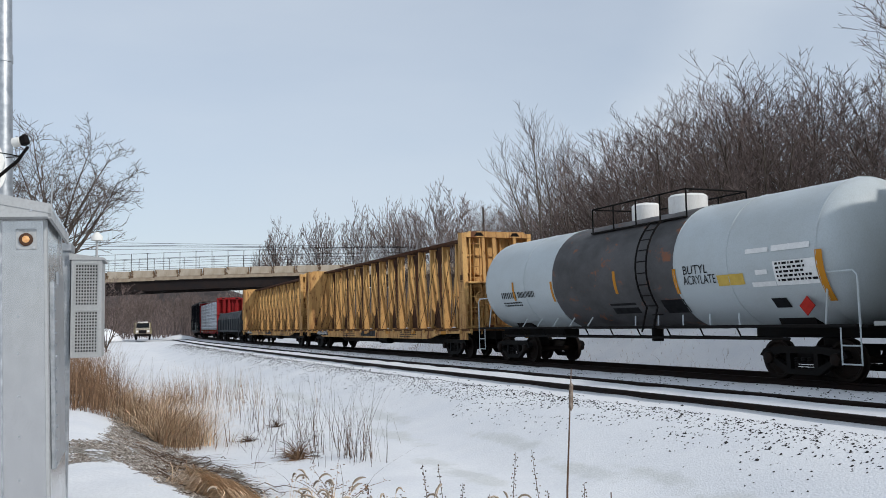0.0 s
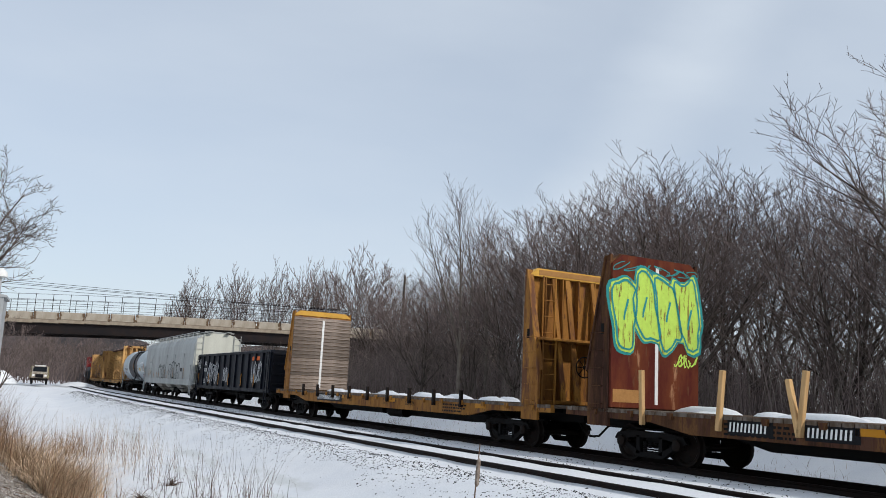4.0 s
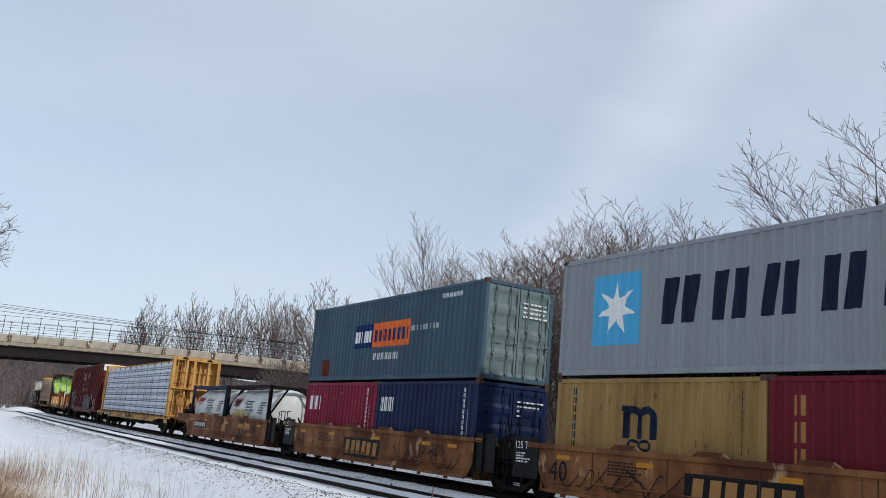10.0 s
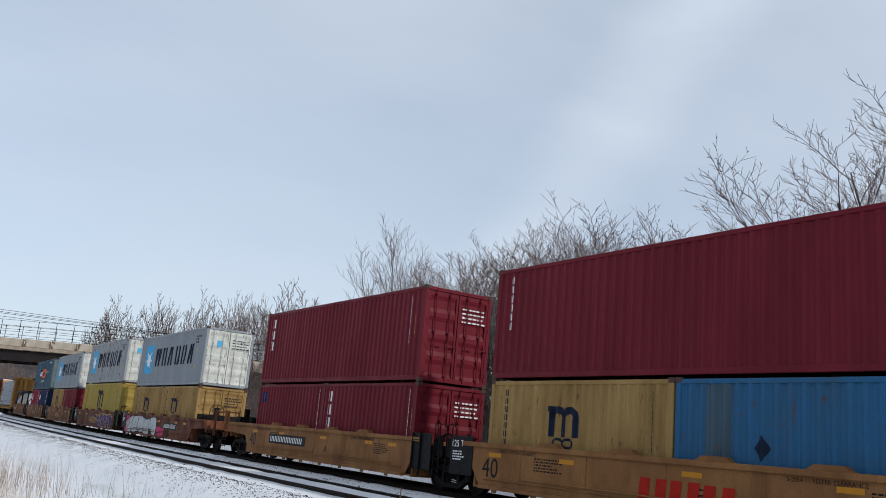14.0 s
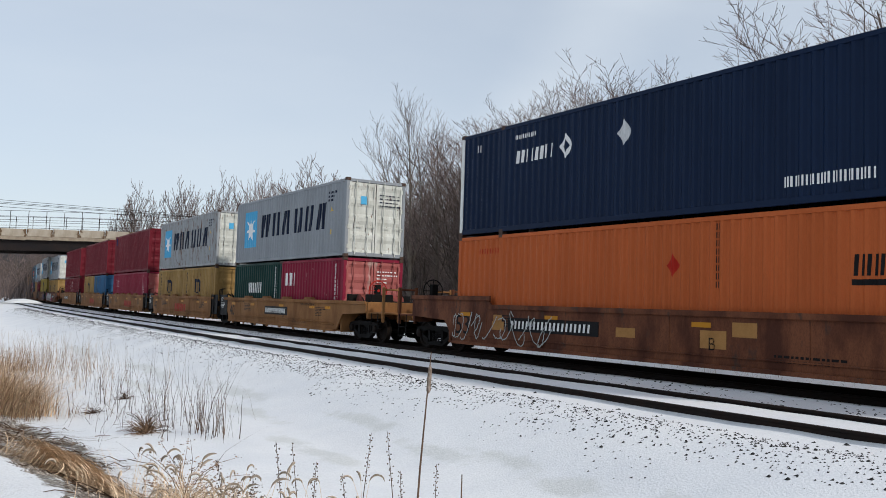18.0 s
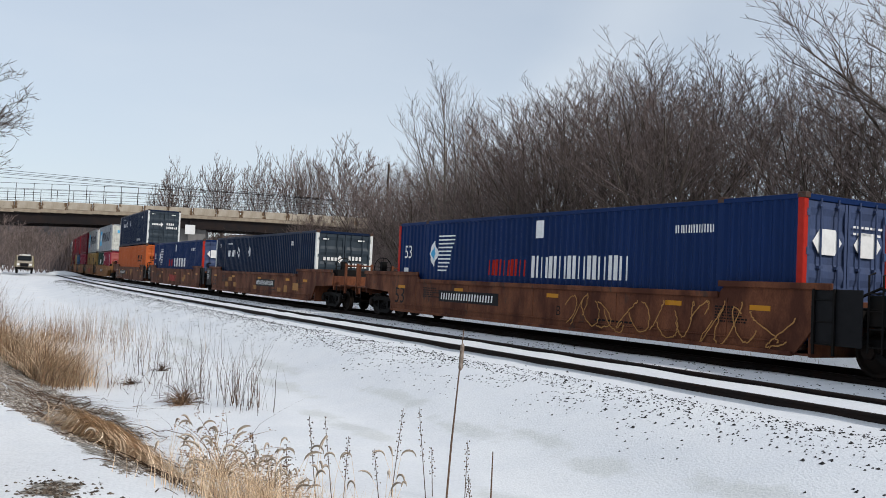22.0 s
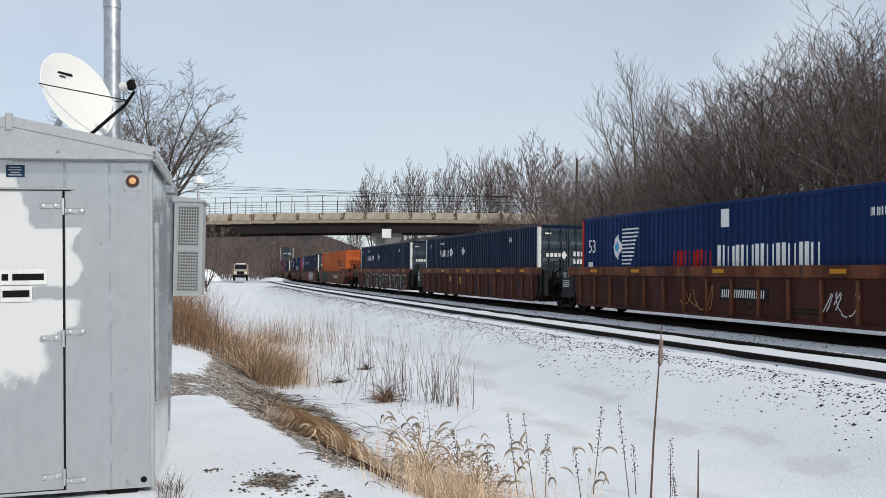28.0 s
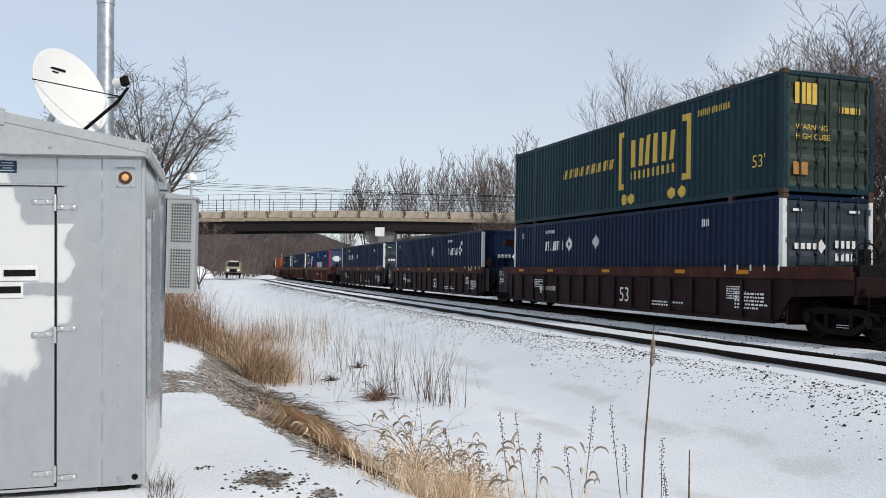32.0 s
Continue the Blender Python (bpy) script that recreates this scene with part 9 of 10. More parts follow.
M.update({
    "deck_wood": mat("deck_wood", (0.13, 0.095, 0.07), 0.85, 0, (0.24, 0.21, 0.185), 0.7, 3.0, (2, 0.3, 1)),
    "deck_steel": mat("deck_steel", (0.2, 0.11, 0.05), 0.75, 0, (0.12, 0.07, 0.04), 0.6, 3.0),
    "grey_planks": mat("grey_planks", (0.36, 0.305, 0.265), 0.85, 0, (0.19, 0.155, 0.13), 0.85, 5.0, (1, 0.22, 3), bump=0.4, vary=0.35, chips=(0.06, 0.045, 0.035), chip_at=0.66),
    "cap_yellow": mat("cap_yellow", (0.62, 0.4, 0.11), 0.6, 0, (0.5, 0.31, 0.09), 0.5, 2.0, chips=(0.2, 0.1, 0.05), chip_at=0.68),
    "new_wood": mat("new_wood", (0.55, 0.39, 0.22), 0.75, 0, (0.45, 0.3, 0.16), 0.5, 5.0, (3, 3, 0.4), vary=0.2),
    "rust_panel": mat("rust_panel", (0.12, 0.028, 0.022), 0.7, 0, (0.19, 0.07, 0.035), 0.7, 2.5, (1, 1, 0.35), stain=(0.3, 0.15, 0.08), stain_at=0.64, chips=(0.11, 0.045, 0.022), chip_at=0.62),
    "roof_brown": mat("roof_brown", (0.14, 0.075, 0.045), 0.75, 0, (0.09, 0.05, 0.035), 0.6, 2.0),
    "lumber_wrap": mat("lumber_wrap", (0.6, 0.64, 0.7), 0.38, 0, (0.5, 0.53, 0.59), 0.5, 3.0, (1.6, 1, 0.7), bump=0.7, dist=0.025, fine=5.0, vary=0.1, deep=0.2),
    "tank_white": mat("tank_white", (0.5, 0.54, 0.56), 0.42, 0, (0.44, 0.46, 0.46), 0.4, 1.0, (0.5, 1, 0.5), stain=(0.4, 0.37, 0.31), stain_at=0.72),
    "tank_dark": mat("tank_dark", (0.15, 0.148, 0.152), 0.6, 0, (0.11, 0.108, 0.11), 0.6, 1.5, (0.6, 1, 0.8), stain=(0.2, 0.09, 0.055), stain_at=0.6, chips=(0.15, 0.065, 0.035), chip_at=0.68),
    "tank_container_white": mat("tank_container_white", (0.6, 0.61, 0.6), 0.35, 0, (0.5, 0.5, 0.49), 0.4, 2.0, STREAK, stain=(0.33, 0.3, 0.26), stain_at=0.7, chips=(0.11, 0.045, 0.022), chip_at=0.72),
    "hopper_grey": mat("hopper_grey", (0.43, 0.44, 0.43), 0.5, 0, (0.36, 0.36, 0.35), 0.5, 1.0, STREAK, stain=(0.28, 0.26, 0.23), stain_at=0.72, chips=(0.11, 0.045, 0.022), chip_at=0.72),
    "hopper_patch": mat("hopper_patch", (0.47, 0.44, 0.38), 0.55, 0, (0.4, 0.37, 0.32), 0.5, 2.0, STREAK),
    # the hopper's grey again, lightened because sunlight falls on the ends
    "hopper_sunlit_end": mat("hopper_sunlit_end", (0.6, 0.6, 0.54), 0.5, 0, (0.5, 0.5, 0.45), 0.4, 1.5, STREAK),
    # grime over a grey made paler for light bounced up from the snow
    "hopper_lit_grime": mat("hopper_lit_grime", (0.55, 0.53, 0.49), 0.7, 0, (0.34, 0.3, 0.26), 0.6, 2.0, STREAK),
    "gondola_black": mat("gondola_black", (0.018, 0.023, 0.036), 0.5, 0, (0.028, 0.027, 0.03), 0.5, 1.5, STREAK),
    "boxcar_red": mat("boxcar_red", (0.165, 0.042, 0.042), 0.55, 0, (0.12, 0.034, 0.034), 0.55, 1.2, STREAK, chips=(0.11, 0.045, 0.022), chip_at=0.72),
    "coil_grey": mat("coil_grey", (0.1, 0.11, 0.12), 0.6, 0, (0.07, 0.075, 0.08), 0.5, 1.5),
    "bulk_red": mat("bulk_red", (0.32, 0.035, 0.04), 0.6, 0, (0.22, 0.03, 0.03), 0.5, 1.5, chips=(0.11, 0.045, 0.022), chip_at=0.68),
    "frame_blue": mat("frame_blue", (0.03, 0.045, 0.1), 0.5, amount=0.4),
})

# ---- the train, front to rear; distances are metres behind the reference point ----
FREIGHT, WELLS = "cars of the freight train", "well cars of the train"
W_LABEL = "{} steel well car carrying {}"
box_car(-124.0, -106.2, "dark boxcar with a white-banded end on the track", FREIGHT, "gondola_black")
centerbeam(-105.4, -81.2, "bulk_red", "red centerbeam flat car loaded with wrapped lumber", FREIGHT, "stacks of lumber in pale printed wrap on a flat car")
gondola(-80.2, -62.6, "dark grey covered coil gondola on the track", FREIGHT, "coil_grey", 2.3, True)
centerbeam(-61.67, -36.7, "old_yellow", "empty weathered yellow centerbeam flat car", FREIGHT)
centerbeam(-35.9, -10.77, "old_yellow", "empty weathered yellow centerbeam flat car with rust streaks", FREIGHT)
tank_car(-10.3, 6.6, "white tank car with a dark grey middle band", FREIGHT)
hopper_car(7.05, 28.1, "light grey covered hopper with black sprayed letters", FREIGHT)
gondola(28.55, 45.3, "black high-sided gondola with silver sprayed lines", FREIGHT)
flat_car(46.15, 68.7, "flat_yellow", "empty rusty yellow bulkhead flat car with plank-faced ends", FREIGHT, "wood", (1.92, 1.35), ((8.4, 5.6),))
flat_car(69.4, 92.6, "rusty_yellow", "rusty yellow bulkhead flat car with wooden stakes", FREIGHT, "steel", (1.6, 1.35), ((6.3, 5.2), (8.1, 7.0)))
box_car(93.14, 112.4, "dark red high boxcar with sprayed lower side", FREIGHT)
centerbeam(113.6, 137.9, "yellow_paint", "yellow centerbeam flat car loaded with wrapped lumber", FREIGHT, "stacks of lumber in white printed wrap on a flat car")


def spray_pair(seed, u0, u1, z0, z1, fill, line, n=5, outline=None):
    """Sprayed shapes on a well car's side, between shares u0 and u1 of its length."""
    def put(car, h, y):
        x0, x1 = h - 2 * h * u1, h - 2 * h * u0
        if outline:
            sprayed("sprayed_outline", bubbles(seed, x0, x1, z0, z1, y + 0.004, n, 0.05), outline, car)
        if fill:
            sprayed("sprayed_shape", bubbles(seed, x0, x1, z0, z1, y + 0.009, n, -0.03), fill, car)
        if line:
            part("sprayed_line", outlined(seed, x0, x1, z0, z1, y + 0.014, n, 0.0, 0.05) if fill else scrawl(seed, x0, x1, z0, z1, y + 0.05, n, 0.03, 1.5), line, car)
    return put


def board_at(u, w, seed, n=10):
    def put(car, h, y):
        x = h - 2 * h * u
        number_board(car, x - w, x, 0.72, 1.06, y, seed, n)
    return put


def logo_at(u, seed, dark=False):
    def put(car, h, y):
        x = h - 2 * h * u
        if dark:
            part("logo_board", Shape().box(x - 2.55, x + 0.12, y, y + 0.005, 0.42, 1.04), "black_paint", car)
        mark("logo", glyphs(3, x - 0.06, 0.5, 0.46, 0.7, 0.1, 0.1, seed, 0.5), flat(y + 0.004), "patch_tan" if dark else "letter_red", car)
    return put


def patches(seed, n=5):
    def put(car, h, y):
        r = random.Random(seed)
        for i in range(n):
            x, z, w = r.uniform(-h + 1, h - 2), r.uniform(0.45, 0.95), r.uniform(0.35, 0.75)
            part("repaint_patch", Shape().box(x, x + w, y, y + 0.003, z, z + r.uniform(0.18, 0.35)), "patch_tan", car)
    return put


def both(*fs):
    def put(car, h, y):
        for f in fs:
            f(car, h, y)
    return put


LOW = 0.38


def set_down(c, centre, z):
    ob = c[0]
    MOVERS.append((ob, centre, z))
    ob.matrix_basis = on_track(-centre, FAR_C, z)


def plain(L, H, color, label, door=None, post=None, turned=False):
    return container(L, H, color, label, post, door, 2.44 if L < 15 else 2.59, turned=turned)


def carrier_grey(pale, seed):
    c = plain(12.19, 2.896, "box_pale" if pale else "box_grey", ("rust-streaked pale" if pale else "light") + " grey steel container with a blue star square", "door_sunlit")
    ob, prof, half, w, H = c
    side_mark(c, "emblem_square", [[(0.096, 0.25), (0.22, 0.25), (0.22, 0.82), (0.096, 0.82)]], "emblem_sky", "light blue square")
    star(ob, prof, at_u(half, 0.158), 0.54 * H, 0.66, "letter_white")
    polys = []
    for ua, ub in ((0.272, 0.36), (0.385, 0.463), (0.485, 0.555), (0.588, 0.662), (0.686, 0.75), (0.782, 0.855)):
        xa, xb = at_u(half, ub) + 0.12, at_u(half, ua)
        for x0, x1 in ((xa, xa + (xb - xa) * 0.41), (xb - (xb - xa) * 0.41, xb)):
            polys.append([(x - 0.12 * z, z + 0.383 * H) for x, z in rect(x0, x1, 0, 1.0)])
    for p in polys:
        mark("letter_bar", [p], prof, "letter_navy", ob)
    side_mark(c, "stencil", [[(0.87 + 0.012 * i, 0.83 - 0.05 * k), (0.878 + 0.012 * i, 0.83 - 0.05 * k), (0.878 + 0.012 * i, 0.86 - 0.05 * k), (0.87 + 0.012 * i, 0.86 - 0.05 * k)] for k in range(3) for i in range(5 - k)], "letter_navy")
    side_mark(c, "warning_label", [[(0.88, 0.6), (0.905, 0.6), (0.893, 0.66)], [(0.885, 0.3), (0.9, 0.3), (0.9, 0.36), (0.885, 0.36)]], "letter_yellow")
    door_marks(c, "letter_navy", seed)
    sh = Shape().face((-half + 0.014, 0.62, 1.95), (-half + 0.014, 0.38, 1.95), (-half + 0.014, 0.38, 2.25), (-half + 0.014, 0.62, 2.25))
    part("emblem_square", sh, "emblem_sky", ob)
    return c


def tan20(color, label, seed, L=6.06, u=0.45):
    c = plain(L, 2.591 if L < 8 else 2.896, color, label)
    ob, prof, half, w, H = c
    a = at_u(half, u - 0.07 if L < 8 else 0.43)
    k, z = (1.0, 1.18) if L < 8 else (1.65, 1.12)
    polys = [rect(a - 0.17 * k, a, z + 0.08 * k, z + 0.78 * k), rect(a - 0.02 * k, a + 0.1 * k, z + 0.66 * k, z + 0.78 * k)]

    def ring(cx, cz, rx, rz, thick, a0, a1, n):
        for i in range(n):
            t0, t1 = radians(a0 + (a1 - a0) * i / n), radians(a0 + (a1 - a0) * (i + 1) / n)
            polys.append([(cx + rx * q * math.cos(t), cz + (rz * q if q == 1 else rz - thick * 1.1) * math.sin(t)) for t, q in ((t0, 1), (t1, 1), (t1, 1 - thick / rx), (t0, 1 - thick / rx))])

    for j in (0, 1):
        cx = a - (0.3 + 0.4 * j) * k
        ring(cx, z + 0.5 * k, 0.28 * k, 0.28 * k, 0.15 * k, 0, 180, 8)
        polys.append(rect(cx - 0.28 * k, cx - 0.11 * k, z + 0.08 * k, z + 0.5 * k))
        ring(a - (0.3 + 0.36 * j) * k, z - 0.06 * k, 0.2 * k, 0.13 * k, 0.06 * k, 0, 360, 12)
    mark("emblem", polys, prof, "letter_navy", ob)
    upright_glyphs(c, 8, 0.1, 0.92, 0.16, "letter_navy", seed)
    if L > 8:
        upright_glyphs(c, 8, 0.13, 0.92, 0.16, "letter_navy", seed + 1)
    upright_glyphs(c, 10, 0.9, 0.9, 0.1, "letter_navy", seed + 5)
    door_marks(c, "letter_navy", seed)
    return c


M["door_pink"] = mat("door_pink", (0.42, 0.17, 0.16), 0.6, 0, (0.36, 0.13, 0.12), 0.6, 2.0, STREAK, stain=(0.4, 0.25, 0.22), stain_at=0.6)


def plain20(color, label, seed, letters, u0=0.08, u1=0.25, v0=0.6, v1=0.81, ink="letter_white", L=6.06, upright=True):
    c = plain(L, 2.591, color, label, "door_pink" if color == "box_red" else None)
    if letters:
        side_glyphs(c, letters, u0, u1, v0, v1, ink, seed, 0, 0.32)
    if upright:
        upright_glyphs(c, 11, 0.88, 0.92, 0.12, ink, seed)
        upright_glyphs(c, 6, 0.92, 0.7, 0.1, ink, seed + 2)
    door_marks(c, ink, seed)
    return c


def maroon(label, seed, letters, L=12.19, H=2.896):
    c = plain(L, H, "box_maroon", label)
    if letters:
        upright_glyphs(c, letters, 0.045, 0.93, 0.36 if letters < 5 else 0.19, "letter_white", seed)
    upright_glyphs(c, 12, 0.93, 0.92, 0.1, "letter_white", seed + 4)
    upright_glyphs(c, 4, 0.955, 0.7, 0.12, "letter_yellow", seed + 6)
    door_marks(c, "letter_white", seed)
    return c


def diamond(c, u, v, r, material, inner=None):
    ob, prof, half, w, H = c
    a, z = at_u(half, u), v * H
    q = lambda k: [(a - r * 0.72 * k, z), (a, z + r * k), (a + r * 0.72 * k, z), (a, z - r * k)]
    mark("emblem", [q(1.0)], prof, material, ob)
    if inner:
        mark("emblem", [q(0.5)], prof, inner, ob, lift=0.009)


def end_diamond(c, y, z, r, material):
    ob, prof, half, w, H = c
    part("emblem", Shape().face((-half + 0.012, y, z - r), (-half + 0.012, y - r * 0.8, z), (-half + 0.012, y, z + r), (-half + 0.012, y + r * 0.8, z)), material, ob)


def big_navy(label, seed, u=0.1, swap=False):
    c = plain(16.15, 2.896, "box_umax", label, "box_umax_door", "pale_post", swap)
    ob, prof, half, w, H = c
    side_glyphs(c, 4, u, u + 0.095, 0.62, 0.74, "letter_white", seed, 0.1, 0.24)
    diamond(c, u + 0.122, 0.69, 0.32, "letter_white", "box_umax")
    diamond(c, u + 0.245 if u < 0.5 else u - 0.172, 0.7, 0.3, "spray_silver")
    side_glyphs(c, 9, u - 0.005, u + 0.05, 0.84, 0.88, "letter_white", seed + 1)
    side_glyphs(c, 3, 0.80, 0.825, 0.78, 0.85, "letter_white", seed + 3)
    side_glyphs(c, 3, 0.045, 0.06, 0.8, 0.87, "letter_white", seed + 4)
    sh = Shape()
    def bar(y0, y1, z0, z1):
        sh.face((-half + 0.012, y1, z0), (-half + 0.012, y0, z0), (-half + 0.012, y0, z1), (-half + 0.012, y1, z1))
    if swap:
        for k in range(4):
            bar(0.55 - 0.17 * k - 0.12, 0.55 - 0.17 * k, 1.62, 1.78)
        part("lettering", sh, "letter_white", ob)
        end_diamond(c, -0.3, 1.7, 0.2, "letter_white")
        end_diamond(c, 0.95, 1.42, 0.24, "patch_brown")
        return c
    for k in range(4):
        bar(0.95 - 0.17 * k - 0.12, 0.95 - 0.17 * k, 1.62, 1.76)
        bar(-0.2 - 0.16 * k - 0.1, -0.2 - 0.16 * k, 1.66, 1.84)
    for k in range(6):
        bar(-0.2 - 0.15 * k - 0.1, -0.2 - 0.15 * k, 1.36, 1.54)
    bar(0.75, 1.0, H - 0.4, H - 0.34)
    bar(-0.9, -0.6, H - 0.4, H - 0.34)
    part("lettering", sh, "letter_white", ob)
    end_diamond(c, 0.2, 1.69, 0.17, "letter_white")
    return c


def big_blue(label, seed):
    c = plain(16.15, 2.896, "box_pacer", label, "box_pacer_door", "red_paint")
    ob, prof, half, w, H = c
    lettered("53", at_u(half, 0.03), w - 0.002, 1.68, 0.42, "letter_white", ob, 0.9)
    side_mark(c, "plate", [[(0.026, 0.33), (0.05, 0.33), (0.05, 0.47), (0.026, 0.47)], [(0.488, 0.76), (0.512, 0.76), (0.512, 0.92), (0.488, 0.92)]], "letter_white")
    diamond(c, 0.152, 0.63, 0.42, "letter_white", "emblem_sky")
    side_mark(c, "emblem_stripes", [[(0.168, 0.44 + 0.041 * i), (0.206 + 0.003 * i, 0.44 + 0.041 * i), (0.206 + 0.003 * i, 0.456 + 0.041 * i), (0.168, 0.456 + 0.041 * i)] for i in range(10)], "letter_white")
    side_glyphs(c, 5, 0.35, 0.468, 0.41, 0.57, "letter_red", seed, 0.04, 0.3)
    side_glyphs(c, 10, 0.482, 0.718, 0.4, 0.6, "letter_white", seed + 1, 0.0, 0.32)
    side_glyphs(c, 10, 0.8, 0.87, 0.76, 0.82, "letter_white", seed + 2)
    for y in (0.6, -0.6):
        part("emblem", Shape().face(*[(-half + 0.012, y + a, 2.0 + b) for a, b in ((0.42, 0), (0.22, -0.24), (-0.22, -0.24), (-0.42, 0), (-0.22, 0.24), (0.22, 0.24))]), "letter_white", ob, "white hexagon")
    door_marks(c, "letter_white", seed, False)
    return c


def big_orange(label, seed):
    c = plain(16.15, 2.896, "box_orange", label)
    ob, prof, half, w, H = c
    side_glyphs(c, 9, 0.745, 0.875, 0.57, 0.7, "letter_black", seed, 0.06, 0.36)
    side_mark(c, "underline", [[(0.743, 0.515), (0.865, 0.515), (0.865, 0.55), (0.743, 0.55)]], "letter_black")
    lettered("53'", at_u(half, 0.93), w - 0.002, 1.75, 0.26, "letter_red", ob)
    side_glyphs(c, 12, 0.06, 0.12, 0.82, 0.87, "letter_red", seed + 2)
    diamond(c, 0.497, 0.66, 0.24, "letter_red")
    upright_glyphs(c, 8, 0.565, 0.95, 0.13, "letter_black", seed + 7)
    sh = Shape()
    for k in range(9):
        y = 0.92 - 0.2 * k
        sh.face((-half + 0.01, y, 1.72), (-half + 0.01, y - 0.05, 1.72), (-half + 0.01, y - 0.05, 1.95), (-half + 0.01, y, 1.95))
        sh.face((-half + 0.01, y - 0.05, 1.73 + 0.08 * (k % 3)), (-half + 0.01, y - 0.15, 1.73 + 0.08 * (k % 3)), (-half + 0.01, y - 0.15, 1.78 + 0.08 * (k % 3)), (-half + 0.01, y - 0.05, 1.78 + 0.08 * (k % 3)))
    sh.face((-half + 0.01, 0.9, 1.56), (-half + 0.01, -0.8, 1.56), (-half + 0.01, -0.8, 1.62), (-half + 0.01, 0.9, 1.62))
    part("lettering", sh, "letter_black", ob)
    end_diamond(c, 0.55, 1.0, 0.22, "letter_white")
    return c


M["patch_brown"] = mat("patch_brown", (0.1, 0.07, 0.055), 0.6, amount=0.4)
M["pale_post"] = mat("pale_post", (0.7, 0.71, 0.69), 0.5, amount=0.4)

# five-unit car with 40-foot wells, tan
A_P = (148.7, 164.57, 180.22, 196.03, 212.05)
A_X = (both(board_at(0.12, 2.2, 3), patches(1), spray_pair(51, 0.55, 0.95, 0.35, 0.95, None, "letter_black", 6)),
       both(logo_at(0.37, 2, True), spray_pair(52, 0.66, 0.95, 0.4, 0.95, None, "letter_black", 5)),
       both(logo_at(0.37, 2, True), spray_pair(53, 0.08, 0.35, 0.4, 1.0, None, "letter_black", 4), spray_pair(54, 0.66, 0.95, 0.4, 0.95, None, "letter_black", 5)),
       both(logo_at(0.37, 2, True), spray_pair(55, 0.585, 0.93, 0.3, 1.2, "spray_violet", "letter_yellow", 6)),
       both(spray_pair(56, -0.03, 0.06, 0.25, 1.3, "spray_pink", None, 1), spray_pair(57, 0.02, 0.52, 0.3, 1.3, "spray_silver", "letter_black", 5, "letter_black"), spray_pair(58, 0.54, 0.64, 0.22, 0.85, "spray_pink", "letter_black", 1), board_at(0.63, 2.35, 4)))
for i, cpos in enumerate(A_P):
    well_unit(6.1, "well_tan" if i < 3 else "well_brown", "end" if i == 0 else "joint", "end" if i == 4 else "joint", cpos, WELLS, False, i + 1, "40", "BCDEA"[i], "letter_black",
              W_LABEL.format(("tan", "tan", "tan", "brown", "rust-brown")[i], "tank containers" if i == 0 else "stacked containers"), A_X[i])
for a, b, lab, fr in ((141.93, 148.05, "white tank container with a dark blue frame", "frame_blue"), (148.25, 154.33, "scribbled white tank container with a black frame", "black_steel")):
    tk, zc, R, th = tank_container(a, b, fr, lab, "containers on the train")
    if a > 145:
        sh = Shape()
        for p in glyphs(7, 2.0, 1.05, 0.34, 0.3, 0.07, 0, 6, 0.42):
            sh.face(*[(x, math.sqrt((R + 0.018) ** 2 - (z - zc) ** 2), z) for x, z in p][::-1])
        part("lettering", sh, "letter_yellow", tk, "worn yellow bars")
        sh = bubbles(61, 1.35, 1.9, 1.5, 1.85, 0, 2, 0.0)
        sh.v = [(x, math.sqrt(max((R + 0.02) ** 2 - (z - zc) ** 2, 0.04)) + y * 3, z) for x, y, z in sh.v]
        part("sprayed_shape", sh, "letter_black", tk, "dark sprayed shape")
    set_down((tk,), (a + b) / 2, LOW)
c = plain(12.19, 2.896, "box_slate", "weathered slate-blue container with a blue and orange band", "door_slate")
side_mark(c, "logo_panel", [[(0.313, 0.4), (0.434, 0.4), (0.434, 0.69), (0.313, 0.69)]], "emblem_blue", "dark blue panel")
side_mark(c, "logo_panel", [[(0.434, 0.4), (0.65, 0.4), (0.65, 0.69), (0.434, 0.69)]], "letter_orange", "orange panel")
mark("lettering", glyphs(3, at_u(6.1, 0.325), 1.35, 0.42, 0.36, 0.06, 0, 3, 0.4), [(x, y + 0.004) for x, y in c[1]], "letter_white", c[0])
mark("lettering", glyphs(8, at_u(6.1, 0.446), 1.35, 0.42, 0.24, 0.06, 0, 4, 0.4), [(x, y + 0.004) for x, y in c[1]], "emblem_blue", c[0])
side_glyphs(c, 10, 0.447, 0.6, 0.25, 0.33, "letter_white", 5)
side_mark(c, "patch", [[(0.1, 0.08), (0.151, 0.08), (0.151, 0.29), (0.1, 0.29)]], "rust_panel", "rusty repair patch")
side_glyphs(c, 10, 0.8, 0.9, 0.86, 0.91, "letter_white", 6)
side_glyphs(c, 6, 0.6, 0.8, 0.55, 0.61, "spray_grey", 7)
door_marks(c, "letter_white", 3)
set_down(c, 164.57, LOW + 2.591)
set_down(plain20("box_red", "red 20-foot container with white marks", 4, 3, 0.07, 0.24), 164.57 - 3.06, LOW)
set_down(plain20("box_blue20", "dark blue 20-foot container with white marks", 5, 5, 0.05, 0.2, 0.62, 0.8), 164.57 + 3.06, LOW)
set_down(carrier_grey(False, 3), A_P[2], LOW + 2.591)
set_down(tan20("box_tan", "tan 20-foot container with a dark emblem", 6), A_P[2] - 3.06, LOW)
c = plain20("box_maroon", "dark red 20-foot container with cream upright letters", 7, 0, upright=False)
upright_glyphs(c, 4, 0.085, 0.9, 0.38, "patch_tan", 3)
set_down(c, A_P[2] + 3.06, LOW)
